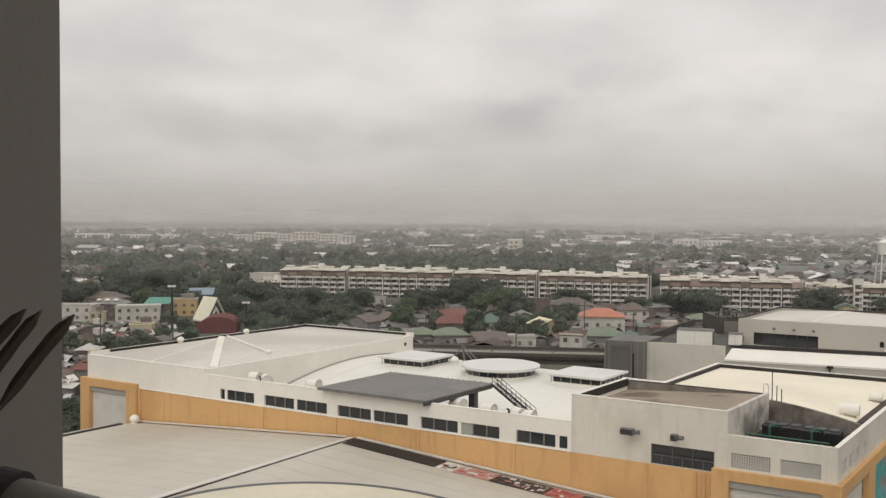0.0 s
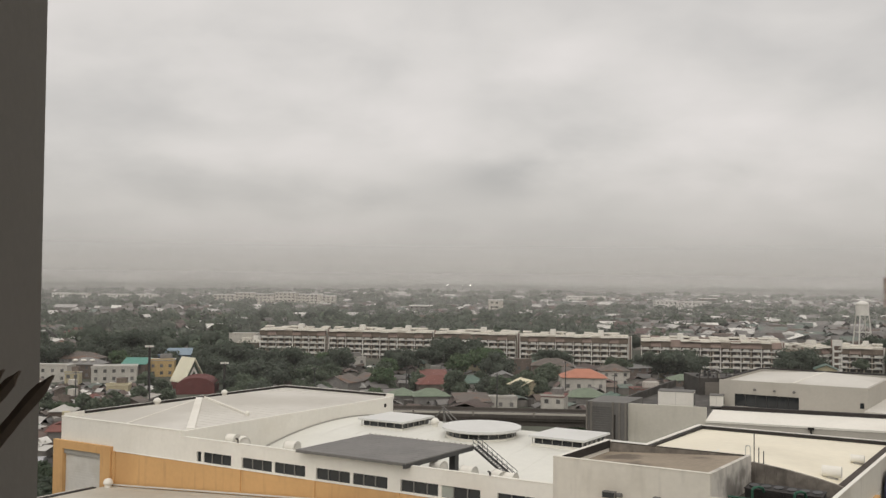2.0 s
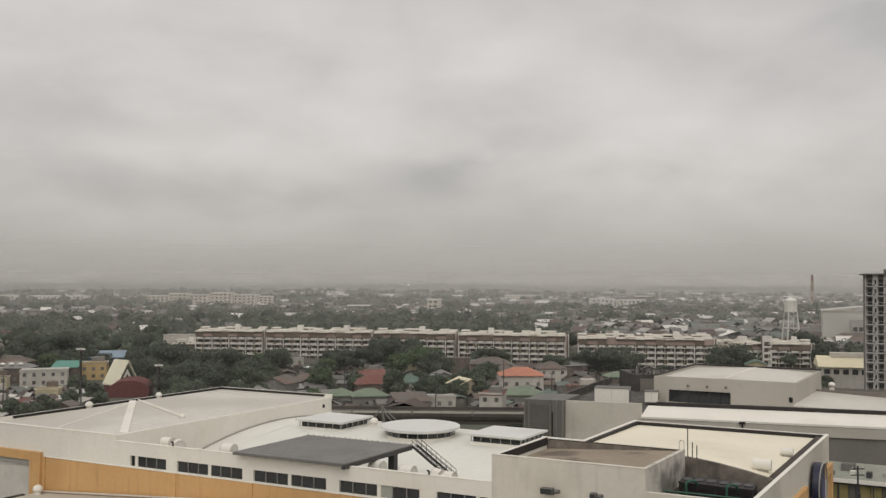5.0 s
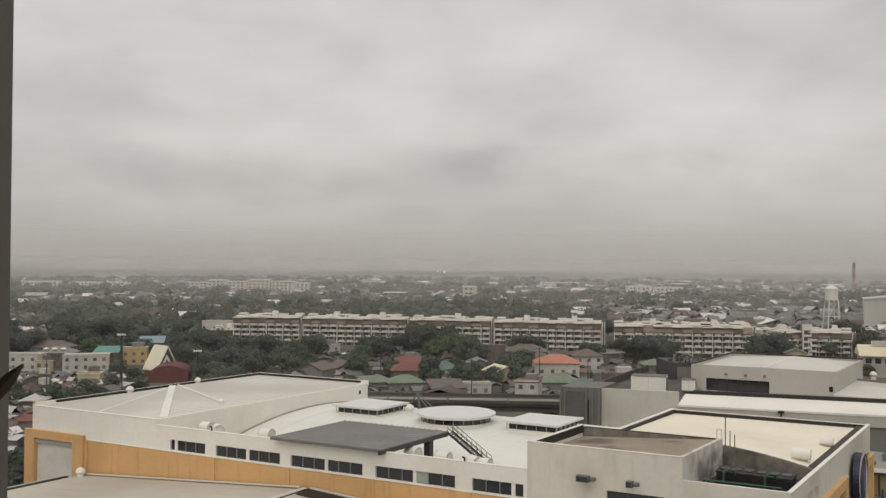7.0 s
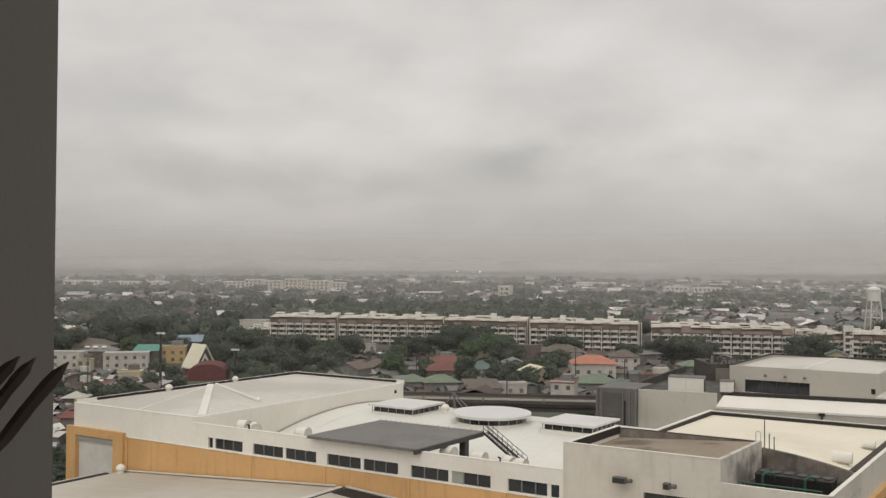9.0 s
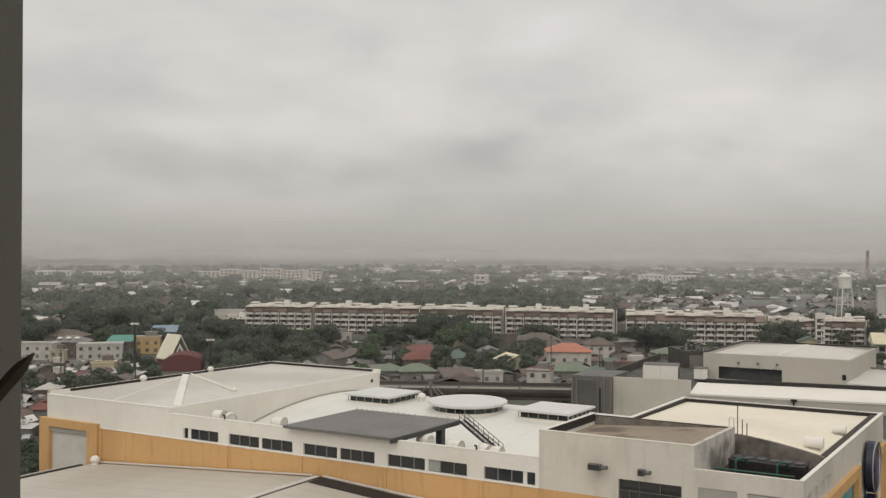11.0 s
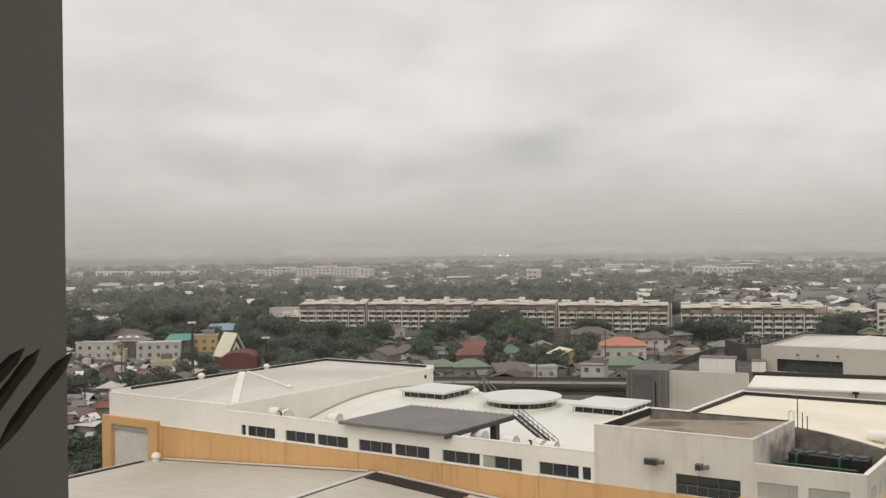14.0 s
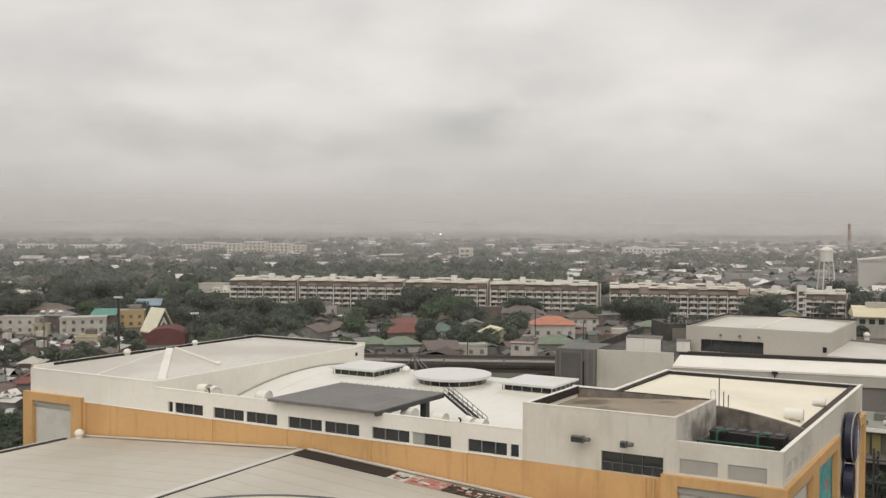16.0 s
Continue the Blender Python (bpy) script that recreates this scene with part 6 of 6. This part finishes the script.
# the large trees that stand out
for a, d, k, s in ((-17.6, 470, 6, 1.25), (-18.6, 462, 3, 1.25), (-16.7, 480, 6, 1.15), (-10.8, 400, 6, 1.2), (-11.6, 410, 3, 1.1), (-8.6, 385, 6, 1.1),
                   (-7.5, 392, 3, 1.0), (-8.2, 350, 0, 1.1), (-9.2, 340, 1, 1.1), (-5.2, 405, 1, 1.1), (-1.6, 405, 6, 0.85), (-0.6, 412, 6, 0.9), (0.9, 420, 3, 1.1),
                   (1.6, 425, 6, 1.2), (2.4, 418, 6, 1.25), (3.6, 398, 4, 1.35), (2.2, 388, 4, 1.15), (4.4, 408, 4, 1.2), (-5.7, 352, 0, 1.0), (-2.4, 340, 4, 1.0),
                   (-6.6, 360, 1, 1.1), (-22.6, 196, 2, 0.8), (-23.7, 202, 0, 0.8), (-21.7, 190, 5, 0.9), (-24.6, 194, 2, 0.9), (-18.7, 285, 2, 0.8), (-19.6, 292, 5, 0.9), (-17.6, 288, 5, 0.9), (-20.6, 280, 2, 0.8), (-16.6, 300, 5, 1.0), (-15.0, 305, 2, 0.8),
                   (-18.0, 312, 5, 0.7), (-20.2, 322, 5, 0.8), (-21.6, 300, 5, 0.9), (-22.6, 285, 2, 0.9), (-16.2, 345, 5, 1.0), (-12.0, 372, 6, 0.9), (-13.0, 392, 3, 1.0), (14.0, 405, 6, 0.95), (15.2, 400, 6, 1.05), (16.0, 412, 3, 1.0), (11.8, 395, 0, 1.0), (21.5, 415, 3, 1.0),
                   (21.9, 420, 6, 1.1), (22.3, 428, 3, 1.1), (26.6, 300, 0, 0.3), (22.4, 396, 0, 0.6), (23.5, 500, 6, 1.1), (27.0, 470, 1, 1.2), (26.0, 520, 6, 1.2),
                   (4.6, 312, 5, 1.2), (7.0, 322, 5, 1.1), (2.0, 312, 5, 1.4), (5.8, 318, 0, 0.8), (-15.3, 318, 5, 1.0), (-11.3, 345, 1, 1.0),
                   (-10.5, 320, 0, 1.0), (-9.6, 300, 1, 0.9), (-7.2, 310, 0, 0.9), (9.3, 245, 0, 0.6), (5.2, 222, 5, 0.8), (7.5, 220, 0, 0.6), (29.5, 262, 1, 0.9), (28.0, 275, 0, 0.9)):
    tree(*polar(a, d), k, s)
made = 0
while made < 420:
    d = rng.uniform(300, 500)
    a = rng.uniform(-25, 31)
    x, y = polar(a, d)
    made += 1
    if a < -15.6 and d < 390 and rng.random() < 0.6:
        continue
    if -15.6 < a < -11.2 and d < 375:
        continue
    if -5.2 < a < -2.8 and 345 < d < 420:
        continue
    if a < -15.6 and 335 < d < 385:
        continue
    if 6.8 < a < 11.5 and d < 330:
        continue
    if -2.0 < a < 11.5 and d < 328 and rng.random() < 0.7:
        continue
    if 8.5 < a < 27.5 and d > 330 and rng.random() < 0.85:
        continue
    if free(x, y, 7.5) and not (425 < y < 515 and -90 < x < 215) and not (x > 60 and y < 330):
        spots.append((x, y))
        tree(x, y, rng.randrange(7), rng.uniform(0.6, 1.05))
# scrub beside the mall's shutter and below the far parapet
for u, v, k, s in ((92.5, 74, 5, 0.6), (96.5, 75, 2, 0.6), (90.0, 72, 5, 0.55), (94.3, 63, 5, 0.45), (98.6, 70, 5, 0.55), (-8, -2, 0, 1.0), (-14, 6, 1, 1.1), (-6, -9, 2, 1.0), (-20, -4, 0, 1.0), (-24, 14, 1, 1.0), (-12, 16, 2, 1.1)):
    p = MALL @ Vector((u, v, 0))
    tree(p.x, p.y, k, s)
# parked vehicles and shanties beyond the wing: small cars in a lot
CARS = [mat("car_paint_white", (0.6, 0.6, 0.6), 0.3, 0.03, 1, 4, 0), mat("car_paint_dark", (0.05, 0.05, 0.055), 0.3, 0.03, 1, 4, 0), mat("car_paint_silver", (0.35, 0.35, 0.36), 0.3, 0.03, 1, 4, 0, metal=0.5)]
solid("pavement", box(B(), (-120, 178, 0), (-55, 232, 0.05)), ASPHALT, "grey paved parking lot", "pavement", kind="structure")
TYRE = mat("black_rubber", (0.02, 0.02, 0.02), 0.8, 0.1, 2, 8, 0)


def car(x, y, yaw, paint):
    word = ("white", "dark", "silver")[paint]
    t = thing("car", f"{word} parked car on grey asphalt", "car", pose(x, y, 0.05, 0, 0, yaw), "parked cars")
    part("body", prism(B(), [(-2.1, 0.3), (-2.1, 0.85), (-1.2, 0.95), (-0.7, 1.45), (0.9, 1.45), (1.6, 0.95), (2.15, 0.8), (2.15, 0.3)], -0.85, 0.85, 1), CARS[paint], t)
    part("windscreen", prism(B(), [(0.95, 1.4), (1.56, 0.98), (1.62, 1.0), (1.0, 1.44)], -0.7, 0.7, 1), GLASS, t)
    for sx in (-1.35, 1.4):
        for sy in (-0.86, 0.86):
            part("wheel", tube(B(), (sx, sy - 0.09, 0.32), (sx, sy + 0.09, 0.32), 0.32, 12), TYRE, t)
    return t


for i in (2, 3):
    for j in range(9):
        if rng.random() < 0.8:
            car(-112 + j * 5.6 + rng.uniform(-0.5, 0.5), 186 + i * 12, 90 + rng.uniform(-4, 4), rng.randrange(3))

# ---- the far carpet of houses and trees, joined ----
def joined(name, verts, faces, materials, index, label, category):
    me = bpy.data.meshes.new(name)
    me.vertices.add(len(verts))
    me.vertices.foreach_set("co", verts.astype(np.float32).ravel())
    n = faces.shape[0]
    me.loops.add(n * 4)
    me.loops.foreach_set("vertex_index", faces.astype(np.int32).ravel())
    me.polygons.add(n)
    me.polygons.foreach_set("loop_start", np.arange(0, n * 4, 4, dtype=np.int32))
    for m in materials:
        me.materials.append(m)
    me.polygons.foreach_set("material_index", index.astype(np.int32))
    me.update(calc_edges=True)
    return tagged(new(name, me), label, category, kind="stuff")


G = np.random.default_rng(11)


def scatter(n, d0, d1, power=1.0, span=(-34, 38)):
    d = d0 + (d1 - d0) * G.random(n) ** power
    a = np.radians(G.uniform(*span, n))
    return d * np.sin(a), d * np.cos(a), d


ROOFS_FAR = [mat("far_white_roof", (0.52, 0.505, 0.47), 0.6, 0.1, 0.05, 1, 0, per_island=0.4), mat("far_grey_roof", (0.15, 0.142, 0.132), 0.7, 0.1, 0.05, 1, 0, per_island=0.4),
             mat("far_rust_roof", (0.105, 0.076, 0.064), 0.8, 0.1, 0.05, 1, 0, per_island=0.4, hue=0.02), mat("far_green_roof", (0.11, 0.135, 0.115), 0.7, 0.1, 0.05, 1, 0, per_island=0.3),
             mat("far_wall", (0.21, 0.195, 0.175), 0.85, 0.1, 0.05, 1, 0, per_island=0.45)]
# a house: four walls and a two-sided roof with overhang (14 points, 8 faces)
HV = np.array([(-.5, -.5, 0), (.5, -.5, 0), (.5, .5, 0), (-.5, .5, 0), (-.5, -.5, .7), (.5, -.5, .7), (.5, .5, .7), (-.5, .5, .7),
               (-.58, -.58, .66), (.58, -.58, .66), (.58, .58, .66), (-.58, .58, .66), (-.58, 0, 1), (.58, 0, 1)])
HF = np.array([(0, 1, 5, 4), (1, 2, 6, 5), (2, 3, 7, 6), (3, 0, 4, 7), (8, 9, 13, 12), (10, 11, 12, 13), (9, 10, 13, 13), (11, 8, 12, 12)])
HF = HF[:6]


def far_houses(n, d0, d1, power, wide, span=(-34, 38), low=(4.5, 9.5), pale=0.36, label="dense carpet of distant low houses with pale and rusty roofs"):
    x, y, d = scatter(n, d0, d1, power, span)
    keep = ~((y < 520) & (y > 422) & (x > -95) & (x < 215)) & ~((x / y > -0.28) & (x / y < -0.2) & (y < 375))
    clump = np.sin(x * 0.021 + 1.3) * np.cos(y * 0.012 + 0.4) + np.sin((x + y) * 0.008)
    keep &= (clump * (d0 > 430)) + G.uniform(-1.4, 1.0, n) > -0.55
    x, y = x[keep], y[keep]
    n = len(x)
    w, l, h = G.uniform(6, 13, n) * wide, G.uniform(6, 11, n) * wide, G.uniform(*low, n)
    big = G.random(n) < 0.05
    w[big] *= 2.6
    l[big] *= 1.8
    ang = G.uniform(-0.6, 0.6, n) + (G.random(n) < 0.5) * math.pi / 2
    vx = HV[None, :, 0] * w[:, None]
    vy = HV[None, :, 1] * l[:, None]
    ca, sa = np.cos(ang)[:, None], np.sin(ang)[:, None]
    verts = np.stack([x[:, None] + vx * ca - vy * sa, y[:, None] + vx * sa + vy * ca, HV[None, :, 2] * h[:, None]], -1).reshape(-1, 3)
    faces = (HF[None] + (np.arange(n) * len(HV))[:, None, None]).reshape(-1, 4)
    roof = G.choice(4, n, p=(pale, 0.60 - pale * 0.7, 0.33 - pale * 0.3, 0.07))
    idx = np.full((n, 6), 4)
    idx[:, 4:] = roof[:, None]
    joined("far_houses", verts, faces, ROOFS_FAR, idx.ravel(), label, "houses")


far_houses(1300, 232, 362, 0.9, 0.34, (-25, -12.5), (1.8, 4.0), 0.30, "crowded tin-roofed sheds between the houses")
far_houses(420, 285, 420, 1.0, 0.55, (-11, 18), (2.2, 4.6), 0.1, "low tin-roofed sheds between the gardens")
far_houses(6000, 490, 1500, 0.85, 0.9, pale=0.22)
far_houses(4200, 560, 1700, 0.9, 0.95, (11, 38), pale=0.16)
far_houses(6500, 1300, 3600, 1.0, 1.6)


def far_trees(n, d0, d1, power, size, leaves, leaf):
    """Lumpy crowns: two rough blobs and loose leaf clumps for each."""
    x, y, d = scatter(n, d0, d1, power)
    keep = ~((y < 520) & (x > -100) & (x < 220))
    grove = np.sin(x * 0.017 + 0.7) * np.cos(y * 0.010) + np.sin((x * 0.6 - y) * 0.009 + 2.0)
    keep &= grove + G.uniform(-1.0, 1.0, n) > -0.35
    keep &= ~((x / y > 0.19) & (y > 520) & (G.random(n) < 0.42))
    x, y = x[keep], y[keep]
    n = len(x)
    r = G.uniform(0.6, 1.25, n) * size
    allv, allf, base = [], [], 0
    nn, mm = 7, 4
    gi, gk = np.meshgrid(np.arange(mm + 1), np.arange(nn), indexing="ij")
    el, th = (-math.pi / 2 + math.pi * gi / mm).ravel(), (gk * math.tau / nn).ravel()
    unit = np.stack([np.cos(el) * np.cos(th), np.cos(el) * np.sin(th), 0.8 * np.sin(el)], -1)
    bf = np.array([(i * nn + k, i * nn + (k + 1) % nn, (i + 1) * nn + (k + 1) % nn, (i + 1) * nn + k) for i in range(mm) for k in range(nn)])
    for b in range(2):
        off = np.stack([G.normal(0, 0.45, n) * r, G.normal(0, 0.45, n) * r, r * G.uniform(0.75, 1.25, n)], -1)
        rad = (r * G.uniform(0.55, 0.85, n))[:, None] * G.uniform(0.72, 1.15, (n, len(unit)))
        v = np.stack([x, y, np.zeros(n)], -1)[:, None, :] + off[:, None, :] + unit[None] * rad[..., None]
        allv.append(v.reshape(-1, 3))
        allf.append((bf[None] + (np.arange(n) * len(unit))[:, None, None]).reshape(-1, 4) + base)
        base += n * len(unit)
    if leaves:
        m = n * leaves
        who = np.repeat(np.arange(n), leaves)
        dirs = G.normal(0, 1, (m, 3))
        dirs[:, 2] = np.abs(dirs[:, 2]) * 0.9 - 0.15
        dirs /= np.linalg.norm(dirs, axis=1)[:, None]
        c = np.stack([x[who], y[who], r[who]], -1) + dirs * (r[who] * G.uniform(0.6, 1.15, m))[:, None]
        s = (G.uniform(0.09, 0.2, m) * r[who])[:, None]
        u = G.normal(0, 1, (m, 3))
        u /= np.linalg.norm(u, axis=1)[:, None]
        w = np.cross(dirs, u)
        w /= np.linalg.norm(w, axis=1)[:, None] + 1e-6
        v = np.stack([c + u * s, c + w * s, c - u * s, c - w * s], 1)
        allv.append(v.reshape(-1, 3))
        allf.append(np.arange(m * 4).reshape(-1, 4) + base)
    f = np.concatenate(allf)
    joined("far_trees", np.concatenate(allv), f, (leaf,), np.zeros(len(f)), "distant dark green tree crowns between the houses", "trees")


far_trees(3000, 455, 1250, 0.9, 6.0, 40, LEAF[1])
far_trees(1700, 455, 1250, 0.9, 4.6, 36, LEAF[0])
far_trees(5200, 1150, 3400, 1.0, 7.0, 8, LEAF[1])
far_trees(1500, 2750, 3120, 1.0, 9.5, 0, LEAF[1])
# faint tall blocks on the horizon
sky_line = B()
for k in range(34):
    a = rng.uniform(-24, 32) if k > 9 else rng.uniform(-16, -11)
    x, y = polar(a, rng.uniform(3200, 3600))
    w, h = rng.uniform(25, 80), rng.uniform(22, 48)
    box(sky_line, (x - w / 2, y, 0), (x + w / 2, y + 30, h))
solid("distant_skyline", sky_line, ROOFS_FAR[4], "faint tall blocks on the misty skyline", "skyline", kind="stuff")
# lit lamps of a far sports ground
LAMP = bpy.data.materials.new("lit_floodlamp")
LAMP.use_nodes = True
LAMP.node_tree.nodes["Principled BSDF"].inputs["Emission Color"].default_value = (1, 0.97, 0.9, 1)
LAMP.node_tree.nodes["Principled BSDF"].inputs["Emission Strength"].default_value = 6.0
for a, d in ((2.37, 1990), (2.82, 1995), (1.44, 2000)):
    x, y = polar(a, d)
    t = thing("lit_floodlight", "bright lit floodlight mast far off in the mist", "floodlight", (x, y, 0), "lit floodlights")
    part("shaft", tube(B(), (0, 0, 0), (0, 0, 24), 0.5, 6, 0.3), STEEL, t)
    part("lamp_head", box(B(), (-0.75, -0.6, 23), (0.75, 0.6, 24.1)), LAMP, t)

# ---- the window that the camera looks out of ----
EDGE = -0.6076
solid("wall_jamb", box(B(), (-2.4, 0.98, 39.4), (EDGE, 1.5, 44.6)), JAMB, "dark grey rendered wall edge beside the opening", "wall", kind="structure")
solid("wall_back", box(B(), (-2.4, -2.6, 39.4), (2.6, -2.4, 44.6)), OFF_WHITE, "off-white rendered wall behind the balcony", "wall", kind="structure")
solid("wall_side", box(B(), (-2.6, -2.6, 39.4), (-2.4, 1.5, 44.6)), OFF_WHITE, "off-white rendered side wall of the balcony", "wall", kind="structure")
solid("wall_below", box(B(), (-2.6, -2.6, 0), (2.6, 1.5, 39.2)), OFF_WHITE, "off-white rendered tower wall below the balcony", "wall", kind="structure")
solid("floor", box(B(), (-2.6, -2.6, 39.2), (2.6, 1.6, 39.4)), OFF_WHITE, "plain pale balcony floor", "floor", kind="structure")
solid("ceiling", box(B(), (-2.6, -2.6, 44.6), (2.6, 1.6, 44.8)), OFF_WHITE, "plain pale balcony ceiling", "ceiling", kind="structure")
# the rail with its collar at the wall
rail = thing("balcony_rail", "thick grey round balcony rail with a dark collar", "rail", (EDGE, 1.2, 41.5))


def rel(ob, *p):
    return Vector(p) - ob.location


pa, pb = Vector((-0.60, 1.24, 41.60)), Vector((0.9, 1.05, 41.30))
part("tube", tube(B(), pa - rail.location, pb - rail.location, 0.055, 28), RAIL_GREY, rail, smooth=True)
ring = B()
d = (pb - pa).normalized()
tube(ring, pa - rail.location, pa + d * 0.03 - rail.location, 0.064, 28)
part("collar", ring, DARK, rail)
# dry palm fronds hanging in front of the wall edge
palm = thing("potted_palm", "dark brown palm fronds reaching up beside the opening", "plant", (-0.72, 0.72, 39.4))
part("pot", tube(B(), (0, 0, 0), (0, 0, 0.45), 0.2, 24, 0.26), RAIL_GREY, palm)
part("stem", tube(B(), (0, 0, 0.4), Vector((1.06 * math.tan(radians(-27.4)), 1.06, 41.70)) - palm.location, 0.02, 8, 0.006), LEAF_DRY, palm)


def frond(a, b, w, seed):
    """A narrow pleated leaflet from a to b with a ragged tip."""
    g = random.Random(seed)
    bm = B()
    a, b = Vector(a) - palm.location, Vector(b) - palm.location
    d = (b - a).normalized()
    side = d.cross(Vector((0, 1, 0))).normalized()
    prev = None
    n = 14
    for i in range(n + 1):
        f = i / n
        wid = w * (0.3 + 0.7 * min(1, f * 5.0)) * (1.0 if f < 0.84 else max(0.12, (1 - f) / 0.16)) * g.uniform(0.92, 1.06)
        c = a.lerp(b, f) + Vector((0, 0, 0.004 * math.sin(f * math.pi)))
        row = [bm.verts.new(c - side * wid), bm.verts.new(c + Vector((0, -0.004, 0))), bm.verts.new(c + side * wid)]
        if prev:
            for k in range(2):
                bm.faces.new((prev[k], prev[k + 1], row[k + 1], row[k]))
        prev = row
    got = bmesh.ops.extrude_face_region(bm, geom=bm.faces[:])
    bmesh.ops.translate(bm, verts=[v for v in got["geom"] if isinstance(v, bmesh.types.BMVert)], vec=(0, 0.002, 0))
    part("leaflet", bm, LEAF_DRY, palm)


def dirp(a, e, d):
    """A point at azimuth a, elevation e and distance d ahead of the eye."""
    return (d * math.tan(radians(a)), d, EYE_Z + d * math.tan(radians(e)) / math.cos(radians(a)))


ROOT = (-27.4, -14.4)
for k, (a0, e0, a1, e1, w) in enumerate(((-25.3, -10.7, -21.4, -5.7, 0.0078), (-26.5, -10.1, -23.1, -5.4, 0.007), (-27.6, -9.7, -23.9, -5.3, 0.0075),
                                         (-28.8, -9.6, -25.6, -5.2, 0.006), (-27.2, -13.4, -25.3, -11.5, 0.0045))):
    frond(dirp(a0, e0, 1.06), dirp(a1, e1, 1.06), w, k)
    part("petiole", tube(B(), Vector(dirp(*ROOT, 1.06)) - palm.location, Vector(dirp(a0, e0, 1.061)) - palm.location, 0.0025, 6, 0.003), LEAF_DRY, palm)
